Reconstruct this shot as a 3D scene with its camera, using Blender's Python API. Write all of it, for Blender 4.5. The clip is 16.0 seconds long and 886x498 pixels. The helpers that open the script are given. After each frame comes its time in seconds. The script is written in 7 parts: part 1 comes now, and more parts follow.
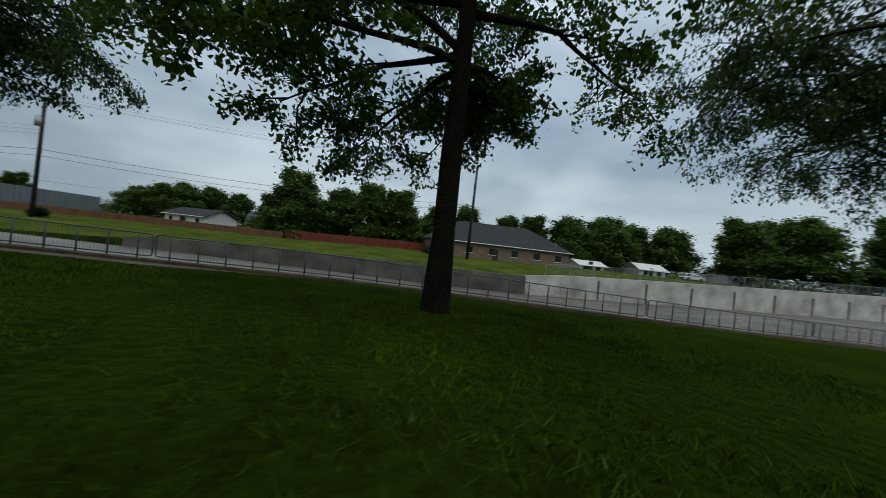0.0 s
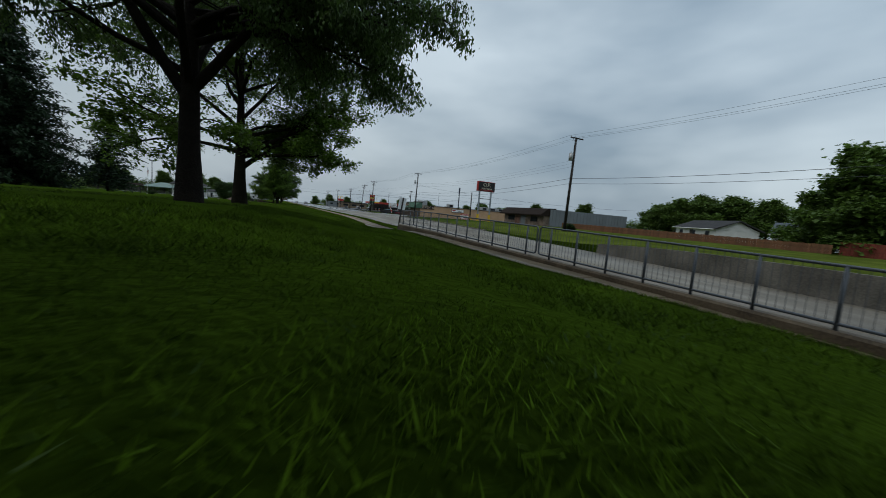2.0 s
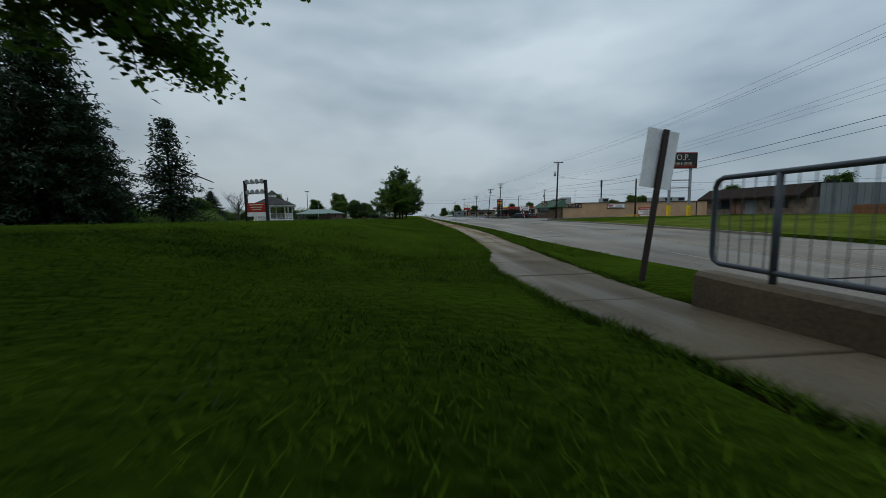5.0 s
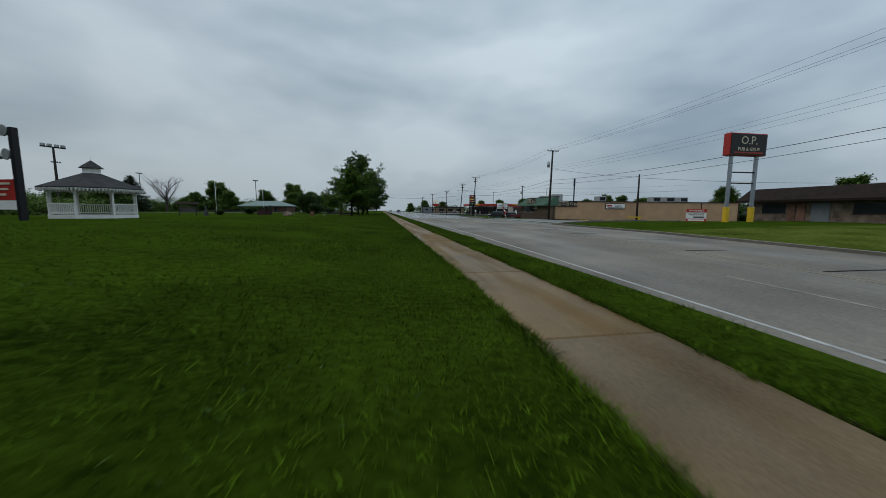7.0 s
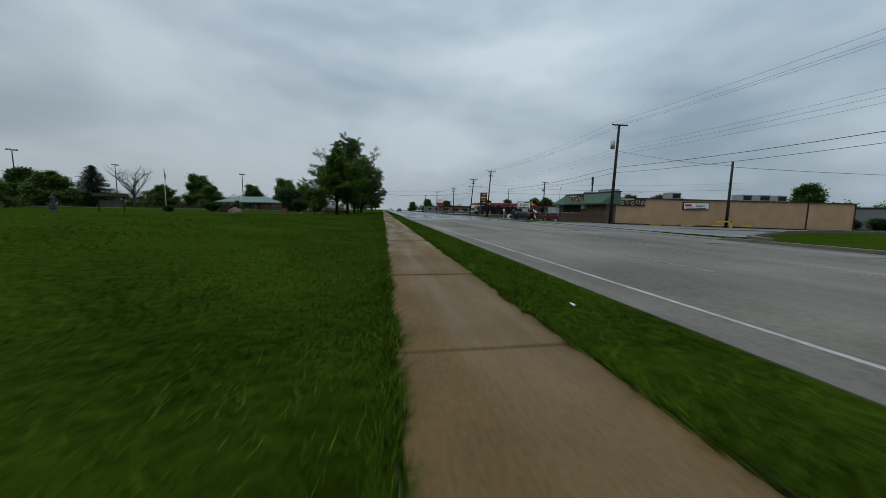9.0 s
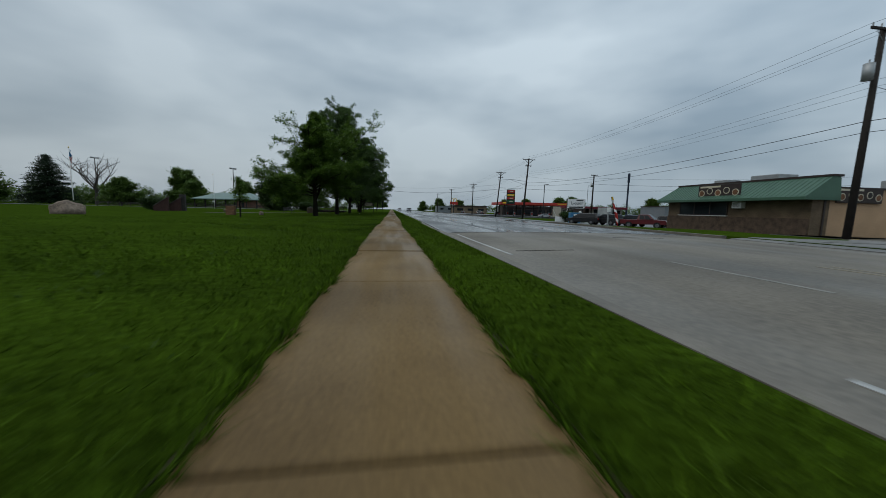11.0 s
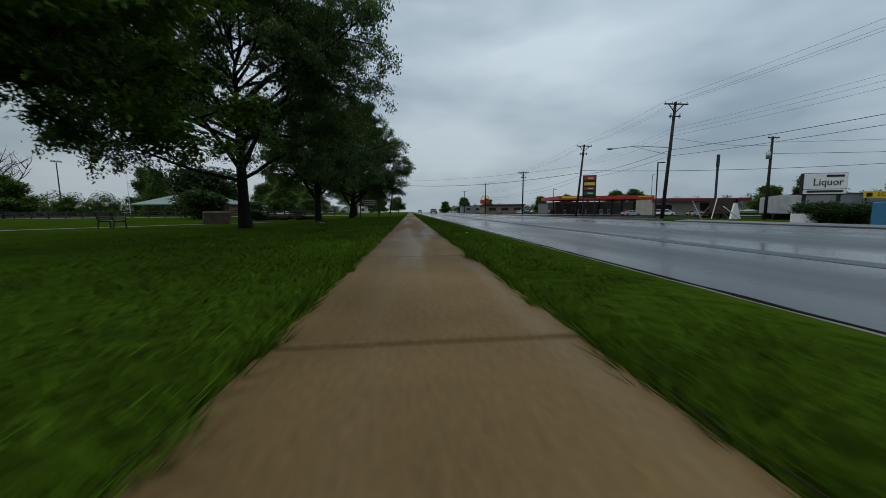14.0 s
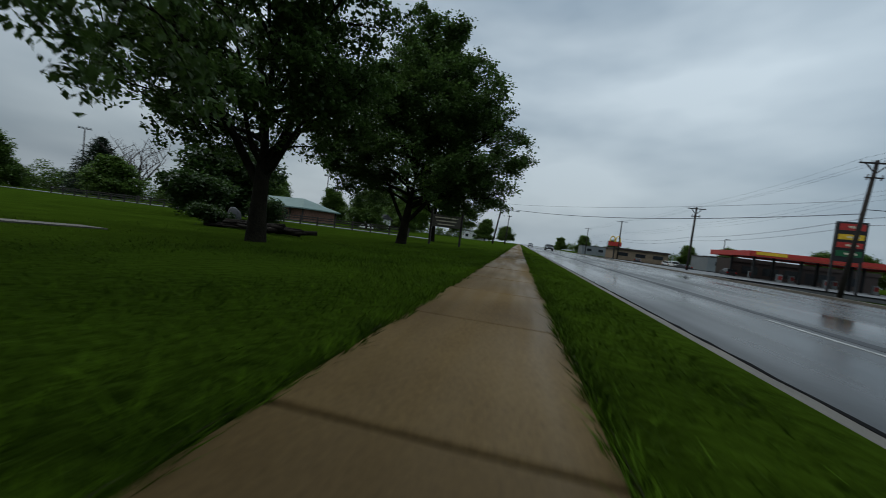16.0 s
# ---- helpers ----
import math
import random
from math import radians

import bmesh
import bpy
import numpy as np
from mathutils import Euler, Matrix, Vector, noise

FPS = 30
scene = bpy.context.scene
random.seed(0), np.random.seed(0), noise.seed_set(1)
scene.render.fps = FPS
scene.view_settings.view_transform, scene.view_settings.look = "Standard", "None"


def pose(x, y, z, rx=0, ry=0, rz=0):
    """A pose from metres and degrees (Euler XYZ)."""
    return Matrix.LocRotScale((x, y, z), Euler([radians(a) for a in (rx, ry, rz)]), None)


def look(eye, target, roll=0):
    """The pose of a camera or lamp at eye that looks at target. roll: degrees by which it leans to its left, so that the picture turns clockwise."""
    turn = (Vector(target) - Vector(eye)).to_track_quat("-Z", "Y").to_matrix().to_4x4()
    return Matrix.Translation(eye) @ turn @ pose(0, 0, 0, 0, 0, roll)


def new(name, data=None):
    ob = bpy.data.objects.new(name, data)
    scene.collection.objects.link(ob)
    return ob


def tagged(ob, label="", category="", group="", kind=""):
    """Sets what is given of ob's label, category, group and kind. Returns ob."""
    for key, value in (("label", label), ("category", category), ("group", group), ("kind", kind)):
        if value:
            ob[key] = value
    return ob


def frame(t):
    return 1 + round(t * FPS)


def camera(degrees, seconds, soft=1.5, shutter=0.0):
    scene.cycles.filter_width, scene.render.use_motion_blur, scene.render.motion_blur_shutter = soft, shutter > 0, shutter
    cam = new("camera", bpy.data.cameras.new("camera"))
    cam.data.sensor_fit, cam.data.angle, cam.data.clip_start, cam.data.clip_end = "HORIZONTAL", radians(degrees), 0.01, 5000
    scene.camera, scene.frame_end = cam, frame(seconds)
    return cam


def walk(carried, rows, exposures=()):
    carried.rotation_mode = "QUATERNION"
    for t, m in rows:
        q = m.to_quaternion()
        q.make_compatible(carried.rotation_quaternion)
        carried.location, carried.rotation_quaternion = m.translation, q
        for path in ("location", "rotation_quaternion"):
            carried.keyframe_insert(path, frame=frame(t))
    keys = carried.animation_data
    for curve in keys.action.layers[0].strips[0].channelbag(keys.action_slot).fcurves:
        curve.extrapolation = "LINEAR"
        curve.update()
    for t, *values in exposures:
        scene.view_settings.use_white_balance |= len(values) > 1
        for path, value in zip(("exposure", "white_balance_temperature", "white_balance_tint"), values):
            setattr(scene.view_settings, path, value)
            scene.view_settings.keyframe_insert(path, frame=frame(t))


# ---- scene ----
cam = camera(104.0, 16.0, soft=0.5, shutter=0.15)
PATH = [
    (0, (-17.255, -58.011, 2.227), (-15.293, -58.397, 2.205), 6.5),
    (0.5, (-15.738, -60.787, 2.133), (-13.78, -60.39, 2.041), 8.9),
    (1, (-12.428, -61.198, 1.72), (-10.76, -60.106, 1.565), 9.1),
    (1.2, (-11.56, -61.11, 1.645), (-10.057, -59.802, 1.47), 8.7),
    (1.4, (-10.87, -60.58, 1.575), (-9.529, -59.108, 1.39), 7.8),
    (1.5, (-10.5, -60.2, 1.56), (-9.237, -58.662, 1.368), 7.2),
    (2, (-8.477, -58.202, 1.504), (-7.608, -56.413, 1.295), 4.6),
    (2.5, (-6.836, -55.496, 1.406), (-6.31, -53.577, 1.204), 1.9),
    (3, (-5.199, -52.322, 1.29), (-4.975, -50.342, 1.109), 0.2),
    (3.5, (-4.218, -48.581, 1.285), (-4.155, -46.589, 1.108), -0.4),
    (4, (-3.669, -44.799, 1.223), (-3.652, -42.807, 1.044), -0.6),
    (4.5, (-3.52, -40.983, 1.154), (-3.471, -38.993, 0.97), -1.1),
    (5, (-3.579, -37.186, 1.102), (-3.422, -35.202, 0.904), -1.1),
    (7.5, (-1.970, -15.502, 1.380), (-1.614, -13.548, 1.151), 0.4),
    (8, (-1.560, -10.703, 1.310), (-1.203, -8.749, 1.076), 0.5),
    (8.5, (-1.160, -5.708, 1.210), (-0.811, -3.752, 0.981), 0.9),
    (9, (-0.850, 0.061, 1.120), (-0.506, 2.018, 0.895), 1.0),
    (11.5, (0.100, 30.734, 0.840), (0.365, 32.704, 0.616), 1.3),
    (12, (0.15, 37.4, 0.74), (0.38, 39.375, 0.521), 1.1),
    (12.5, (0.206, 44.066, 0.715), (0.419, 46.041, 0.49), 0.8),
    (13, (0.29, 51.068, 0.54), (0.495, 53.044, 0.317), 0.5),
    (13.5, (0.109, 57.236, 0.581), (0.305, 59.214, 0.36), -0.2),
    (14, (-0.060, 63.237, 0.610), (0.126, 65.216, 0.393), -0.5),
    (14.5, (-0.184, 68.702, 0.784), (-0.024, 70.684, 0.571), -0.1),
    (15, (-0.050, 74.142, 0.790), (0.060, 76.128, 0.588), 0.5),
    (15.5, (0.092, 79.83, 0.876), (0.109, 81.822, 0.701), 1.8),
    (16, (0.279, 85.343, 0.816), (-0.145, 87.296, 0.731), 6.8),
]
walk(cam, [(t, look(e, g, r)) for t, e, g, r in PATH])

# ---- world and light: low overcast after rain ----
world = bpy.data.worlds.new("overcast_sky")
scene.world = world
world.use_nodes = True
wn, wl = world.node_tree.nodes, world.node_tree.links
wn.clear()
w_out, w_bg = wn.new("ShaderNodeOutputWorld"), wn.new("ShaderNodeBackground")
w_sky = wn.new("ShaderNodeTexSky")
w_sky.sky_type, w_sky.sun_disc = "NISHITA", False
w_sky.sun_elevation, w_sky.sun_rotation = radians(54), radians(-74)
w_sky.dust_density, w_sky.air_density = 4.0, 1.6
w_co, w_map = wn.new("ShaderNodeTexCoord"), wn.new("ShaderNodeMapping")
w_map.inputs["Scale"].default_value = (1.0, 1.0, 2.6)
w_map.inputs["Location"].default_value = (0.35, 0.15, 0.3)
w_n1, w_n2 = wn.new("ShaderNodeTexNoise"), wn.new("ShaderNodeTexNoise")
w_n1.inputs["Scale"].default_value, w_n1.inputs["Detail"].default_value = 1.35, 3
w_n1.inputs["Distortion"].default_value = 0.35
w_n2.inputs["Scale"].default_value, w_n2.inputs["Detail"].default_value = 4.0, 3
w_n2.inputs["Roughness"].default_value = 0.55
w_mix = wn.new("ShaderNodeMix")
w_mix.data_type = "FLOAT"
w_mix.inputs[0].default_value = 0.2
w_ramp = wn.new("ShaderNodeValToRGB")
w_ramp.color_ramp.elements[0].position, w_ramp.color_ramp.elements[0].color = 0.37, (0.232, 0.31, 0.385, 1)
w_ramp.color_ramp.elements[1].position, w_ramp.color_ramp.elements[1].color = 0.63, (0.515, 0.605, 0.67, 1)
w_mul = wn.new("ShaderNodeMix")
w_mul.data_type, w_mul.blend_type = "RGBA", "MIX"
w_mul.inputs[0].default_value = 0.9
w_gain = wn.new("ShaderNodeMix")
w_gain.data_type, w_gain.blend_type = "RGBA", "MULTIPLY"
w_gain.inputs[0].default_value = 1.0
w_gain.inputs[7].default_value = (0.10, 0.10, 0.10, 1)
wl.new(w_co.outputs["Generated"], w_map.inputs["Vector"])
wl.new(w_map.outputs["Vector"], w_n1.inputs["Vector"])
wl.new(w_map.outputs["Vector"], w_n2.inputs["Vector"])
wl.new(w_n1.outputs["Fac"], w_mix.inputs[2])
wl.new(w_n2.outputs["Fac"], w_mix.inputs[3])
wl.new(w_mix.outputs[0], w_ramp.inputs["Fac"])
wl.new(w_sky.outputs["Color"], w_gain.inputs[6])
wl.new(w_gain.outputs[2], w_mul.inputs[6])
wl.new(w_ramp.outputs["Color"], w_mul.inputs[7])
w_sep, w_up = wn.new("ShaderNodeSeparateXYZ"), wn.new("ShaderNodeMapRange")
w_up.interpolation_type = "SMOOTHSTEP"
w_up.inputs["From Min"].default_value, w_up.inputs["From Max"].default_value = 0.5, 1.0
w_up.inputs["To Min"].default_value, w_up.inputs["To Max"].default_value = 1.0, 1.7
w_zen = wn.new("ShaderNodeMix")
w_zen.data_type, w_zen.blend_type = "RGBA", "MULTIPLY"
w_zen.inputs[0].default_value = 1.0
wl.new(w_co.outputs["Generated"], w_sep.inputs["Vector"])
wl.new(w_sep.outputs["Z"], w_up.inputs["Value"])
wl.new(w_mul.outputs[2], w_zen.inputs[6])
w_dot, w_side, w_both = wn.new("ShaderNodeVectorMath"), wn.new("ShaderNodeMapRange"), wn.new("ShaderNodeMath")
w_dot.operation, w_both.operation = "DOT_PRODUCT", "MULTIPLY"
w_dot.inputs[1].default_value = (0.92, -0.39, 0.0)
w_side.inputs["From Min"].default_value, w_side.inputs["From Max"].default_value = -0.92, 0.95
w_side.inputs["To Min"].default_value, w_side.inputs["To Max"].default_value = 0.83, 1.15
wl.new(w_co.outputs["Generated"], w_dot.inputs[0])
wl.new(w_dot.outputs["Value"], w_side.inputs["Value"])
wl.new(w_up.outputs["Result"], w_both.inputs[0])
wl.new(w_side.outputs["Result"], w_both.inputs[1])
w_low, w_all = wn.new("ShaderNodeMapRange"), wn.new("ShaderNodeMath")
w_low.inputs["From Min"].default_value, w_low.inputs["From Max"].default_value = 0.0, 0.4
w_low.inputs["To Min"].default_value, w_low.inputs["To Max"].default_value = 0.77, 1.0
w_all.operation = "MULTIPLY"
wl.new(w_sep.outputs["Z"], w_low.inputs["Value"])
wl.new(w_low.outputs["Result"], w_all.inputs[0])
wl.new(w_both.outputs["Value"], w_all.inputs[1])
wl.new(w_all.outputs["Value"], w_zen.inputs[7])
wl.new(w_zen.outputs[2], w_bg.inputs["Color"])
wl.new(w_bg.outputs["Background"], w_out.inputs["Surface"])
w_bg.inputs["Strength"].default_value = 1.18
sun = new("sun", bpy.data.lights.new("sun", "SUN"))
sun.data.energy, sun.data.angle, sun.data.color = 0.6, radians(50), (1.0, 0.97, 0.92)
sun.matrix_world = look((0, 0, 60), (42, 12, 0))


# ---- materials ----
def material(name, color, rough=0.8, metal=0.0, var=0.25, scale=3.0, fine=40.0, bump=0.15, second=None, spec=0.3, island=0.0, bump_dist=0.02, obj_var=0.0):
    """A surface with colour variation at two scales and a fine relief."""
    m = bpy.data.materials.new(name)
    m.use_nodes = True
    n, l = m.node_tree.nodes, m.node_tree.links
    b = n["Principled BSDF"]
    b.inputs["Roughness"].default_value, b.inputs["Metallic"].default_value = rough, metal
    b.inputs["Specular IOR Level"].default_value = spec
    co = n.new("ShaderNodeTexCoord")
    n1, n2 = n.new("ShaderNodeTexNoise"), n.new("ShaderNodeTexNoise")
    n1.inputs["Scale"].default_value, n1.inputs["Detail"].default_value = scale, 4
    n2.inputs["Scale"].default_value, n2.inputs["Detail"].default_value = fine, 3
    for q in (n1, n2):
        l.new(co.outputs["Object"], q.inputs["Vector"])
    a = n.new("ShaderNodeMix")
    a.data_type = "FLOAT"
    a.inputs[0].default_value = 0.4
    l.new(n1.outputs["Fac"], a.inputs[2])
    l.new(n2.outputs["Fac"], a.inputs[3])
    r = n.new("ShaderNodeValToRGB")
    lo = tuple(c * (1 - var) for c in color)
    hi = tuple(min(1, c * (1 + var)) for c in (second or color))
    r.color_ramp.elements[0].position, r.color_ramp.elements[0].color = 0.32, (*lo, 1)
    r.color_ramp.elements[1].position, r.color_ramp.elements[1].color = 0.68, (*hi, 1)
    l.new(a.outputs[0], r.inputs["Fac"])
    out = r.outputs["Color"]
    if island or obj_var:
        g = n.new("ShaderNodeNewGeometry") if island else n.new("ShaderNodeObjectInfo")
        hs, mr = n.new("ShaderNodeHueSaturation"), n.new("ShaderNodeMapRange")
        k = island or obj_var
        mr.inputs["To Min"].default_value, mr.inputs["To Max"].default_value = 1 - k, 1 + k
        l.new(g.outputs["Random Per Island" if island else "Random"], mr.inputs["Value"])
        l.new(mr.outputs["Result"], hs.inputs["Value"])
        l.new(out, hs.inputs["Color"])
        out = hs.outputs["Color"]
    l.new(out, b.inputs["Base Color"])
    if bump:
        bp = n.new("ShaderNodeBump")
        bp.inputs["Strength"].default_value, bp.inputs["Distance"].default_value = bump, bump_dist
        l.new(n2.outputs["Fac"], bp.inputs["Height"])
        l.new(bp.outputs["Normal"], b.inputs["Normal"])
    return m


def leaf_material(name, dark, light):
    m = material(name, dark, 0.55, var=0.2, scale=0.6, fine=2.5, bump=0, second=light, island=0.35, spec=0.3)
    m.node_tree.nodes["Principled BSDF"].inputs["Transmission Weight"].default_value = 0.0
    n, l = m.node_tree.nodes, m.node_tree.links
    b = n["Principled BSDF"]
    tr, mx = n.new("ShaderNodeBsdfTranslucent"), n.new("ShaderNodeMixShader")
    mx.inputs["Fac"].default_value = 0.4
    src = b.inputs["Base Color"].links[0].from_socket
    l.new(src, tr.inputs["Color"])
    l.new(b.outputs["BSDF"], mx.inputs[1])
    l.new(tr.outputs["BSDF"], mx.inputs[2])
    l.new(mx.outputs["Shader"], n["Material Output"].inputs["Surface"])
    return m


def wet_road(name, color, second, puddle, var=0.2):
    """Road surface: worn colour, and a wet film whose gloss comes and goes."""
    m = material(name, color, 0.35, var=var, scale=0.25, fine=14, bump=0.25, second=second, bump_dist=0.006)
    n, l = m.node_tree.nodes, m.node_tree.links
    b = n["Principled BSDF"]
    co, mp, nz, rp = (n.new("ShaderNode" + k) for k in ("TexCoord", "Mapping", "TexNoise", "ValToRGB"))
    mp.inputs["Scale"].default_value = (0.42, 0.06, 1)
    nz.inputs["Scale"].default_value, nz.inputs["Detail"].default_value = 1.0, 3
    l.new(co.outputs["Object"], mp.inputs["Vector"])
    l.new(mp.outputs["Vector"], nz.inputs["Vector"])
    l.new(nz.outputs["Fac"], rp.inputs["Fac"])
    lo, hi = puddle
    rp.color_ramp.elements[0].position, rp.color_ramp.elements[0].color = 0.38, (lo, lo, lo, 1)
    rp.color_ramp.elements[1].position, rp.color_ramp.elements[1].color = 0.62, (hi, hi, hi, 1)
    l.new(rp.outputs["Color"], b.inputs["Roughness"])
    return m


def wet_film(m, puddle, scale):
    """Gloss that comes and goes where water stands."""
    n, l = m.node_tree.nodes, m.node_tree.links
    co, mp, nz, rp = (n.new("ShaderNode" + k) for k in ("TexCoord", "Mapping", "TexNoise", "ValToRGB"))
    mp.inputs["Scale"].default_value = scale
    nz.inputs["Scale"].default_value, nz.inputs["Detail"].default_value = 1.0, 3
    l.new(co.outputs["Object"], mp.inputs["Vector"])
    l.new(mp.outputs["Vector"], nz.inputs["Vector"])
    l.new(nz.outputs["Fac"], rp.inputs["Fac"])
    lo, hi = puddle
    rp.color_ramp.elements[0].position, rp.color_ramp.elements[0].color = 0.4, (lo, lo, lo, 1)
    rp.color_ramp.elements[1].position, rp.color_ramp.elements[1].color = 0.6, (hi, hi, hi, 1)
    l.new(rp.outputs["Color"], n["Principled BSDF"].inputs["Roughness"])
    return m


M = {}
# ground far darker than the blades: the shade between them is in its colour
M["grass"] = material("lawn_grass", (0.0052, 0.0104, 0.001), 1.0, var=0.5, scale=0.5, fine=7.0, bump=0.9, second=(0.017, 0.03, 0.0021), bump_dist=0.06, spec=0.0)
gb = M["grass"].node_tree.nodes["Principled BSDF"]
gb.inputs["Sheen Weight"].default_value, gb.inputs["Sheen Roughness"].default_value = 0.14, 0.45
gb.inputs["Sheen Tint"].default_value = (0.42, 0.72, 0.08, 1)
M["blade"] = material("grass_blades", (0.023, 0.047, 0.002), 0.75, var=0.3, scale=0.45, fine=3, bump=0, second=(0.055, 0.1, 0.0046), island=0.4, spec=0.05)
M["tuft"] = material("tall_grass_tufts", (0.022, 0.044, 0.002), 0.7, var=0.4, scale=0.6, fine=3, bump=0, second=(0.052, 0.09, 0.005), island=0.4, spec=0.05)
M["field"] = material("rough_field_grass", (0.04, 0.058, 0.008), 1.0, var=0.35, scale=0.25, fine=5, bump=0.8, second=(0.075, 0.095, 0.018), bump_dist=0.06, spec=0.0)
M["clover"] = material("clover_leaves", (0.034, 0.07, 0.007), 0.6, var=0.3, scale=2, fine=8, bump=0, island=0.3, spec=0.2)
M["soil"] = material("wet_soil", (0.036, 0.029, 0.018), 0.95, spec=0.1, var=0.4, scale=5, fine=40, bump=0.6)
M["slab"] = wet_film(material("sidewalk_concrete", (0.108, 0.065, 0.024), 0.8, spec=0.14, var=0.3, scale=0.7, fine=30, bump=0.25, second=(0.142, 0.091, 0.037), obj_var=0.09, bump_dist=0.006), (0.42, 0.8), (1.3, 0.12, 1))
M["slab_grey"] = wet_film(material("grey_sidewalk_concrete", (0.088, 0.067, 0.041), 0.8, spec=0.14, var=0.3, scale=0.7, fine=30, bump=0.25, second=(0.118, 0.093, 0.061), obj_var=0.09, bump_dist=0.006), (0.42, 0.8), (1.3, 0.12, 1))
M["slab_mid"] = wet_film(material("worn_sidewalk_concrete", (0.098, 0.066, 0.032), 0.8, spec=0.14, var=0.3, scale=0.7, fine=30, bump=0.25, second=(0.13, 0.092, 0.049), obj_var=0.09, bump_dist=0.006), (0.42, 0.8), (1.3, 0.12, 1))
M["joint"] = material("joint_dirt", (0.026, 0.022, 0.014), 0.8, var=0.4, scale=6, fine=40)
M["road_c"] = wet_road("road_concrete", (0.092, 0.079, 0.06), (0.15, 0.131, 0.102), (0.46, 0.72), 0.34)
M["road_a"] = wet_road("road_asphalt", (0.033, 0.033, 0.033), (0.048, 0.048, 0.048), (0.11, 0.42), 0.18)
M["kerb"] = material("kerb_concrete", (0.135, 0.12, 0.097), 0.6, var=0.3, scale=1.2, fine=25, bump=0.3)
M["tar"] = material("tar_crack", (0.008, 0.008, 0.008), 0.95, spec=0.05, var=0.3, scale=4, fine=30)
M["white_line"] = material("worn_white_paint", (0.34, 0.34, 0.325), 0.5, var=0.4, scale=2, fine=16, bump=0.1)
M["faded_line"] = material("worn_away_paint", (0.13, 0.12, 0.1), 0.5, var=0.35, scale=3, fine=16, bump=0.1, second=(0.19, 0.18, 0.155))
M["yellow_line"] = material("worn_yellow_paint", (0.17, 0.14, 0.085), 0.5, var=0.4, scale=2, fine=16, bump=0.1)
M["wall_brown"] = material("parapet_concrete", (0.056, 0.04, 0.023), 0.75, var=0.4, scale=1.5, fine=22, bump=0.5, second=(0.094, 0.071, 0.045))
M["wall_grey"] = material("stained_concrete", (0.07, 0.064, 0.052), 0.85, var=0.45, scale=0.6, fine=12, bump=0.4, second=(0.105, 0.098, 0.082))
M["wall_white"] = material("pale_concrete", (0.33, 0.32, 0.285), 0.75, var=0.35, scale=0.5, fine=14, bump=0.3, second=(0.47, 0.46, 0.42))
M["galv"] = material("galvanised_steel", (0.30, 0.33, 0.36), 0.42, 0.75, var=0.2, scale=3, fine=40, bump=0.1)
M["rail_paint"] = material("blue_grey_painted_steel", (0.078, 0.09, 0.106), 0.5, 0.1, var=0.2, scale=4, fine=40, bump=0.1)
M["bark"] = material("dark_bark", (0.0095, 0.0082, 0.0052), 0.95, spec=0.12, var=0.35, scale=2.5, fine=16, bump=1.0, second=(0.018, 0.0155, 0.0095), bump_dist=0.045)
M["bark2"] = material("grey_brown_bark", (0.016, 0.013, 0.010), 0.95, spec=0.15, var=0.4, scale=3, fine=18, bump=1.0, bump_dist=0.05)
M["deadwood"] = material("dead_wood", (0.05, 0.042, 0.036), 0.9, var=0.3, scale=3, fine=18, bump=0.5)
M["maple"] = leaf_material("maple_leaves", (0.042, 0.092, 0.009), (0.1, 0.175, 0.018))
M["locust"] = leaf_material("locust_leaves", (0.033, 0.068, 0.012), (0.075, 0.13, 0.03))
M["spruce"] = leaf_material("spruce_needles", (0.013, 0.028, 0.013), (0.028, 0.052, 0.024))
M["far_leaf"] = leaf_material("far_tree_leaves", (0.045, 0.09, 0.014), (0.1, 0.165, 0.028))
M["hedge"] = leaf_material("shrub_leaves", (0.019, 0.043, 0.009), (0.042, 0.078, 0.017))
M["pole_wood"] = material("creosoted_pole_wood", (0.022, 0.018, 0.015), 0.85, var=0.4, scale=2, fine=20, bump=0.5)
M["wire"] = material("black_cable", (0.012, 0.012, 0.014), 0.6, var=0.1, scale=2, fine=10, bump=0)
M["wire_al"] = material("bare_conductor", (0.09, 0.1, 0.11), 0.5, 0.4, var=0.1, scale=2, fine=10, bump=0)
M["tan"] = material("tan_painted_block", (0.40, 0.255, 0.145), 0.8, var=0.12, scale=0.5, fine=9, bump=0.3, second=(0.45, 0.29, 0.17))
M["dark_trim"] = material("dark_brown_trim", (0.035, 0.024, 0.02), 0.6, var=0.3, scale=2, fine=20)
M["green_roof"] = material("green_metal_roof", (0.055, 0.115, 0.075), 0.5, 0.1, var=0.2, scale=0.8, fine=12, bump=0.1)
M["brown_roof"] = material("brown_shingle", (0.022, 0.016, 0.013), 0.95, spec=0.1, var=0.35, scale=1.5, fine=18, bump=0.6)
M["grey_roof"] = material("grey_shingle", (0.045, 0.045, 0.046), 0.95, spec=0.1, var=0.3, scale=1.5, fine=18, bump=0.6)
M["brick"] = material("red_brown_brick", (0.13, 0.065, 0.045), 0.85, var=0.35, scale=2.5, fine=14, bump=0.4, second=(0.19, 0.10, 0.07), obj_var=0.2)
M["buff_brick"] = material("buff_brick", (0.19, 0.14, 0.097), 0.85, var=0.25, scale=1.5, fine=18, bump=0.4)
M["brick_brown"] = material("brown_brick", (0.06, 0.04, 0.028), 0.85, var=0.35, scale=2.5, fine=14, bump=0.4, second=(0.095, 0.064, 0.044))
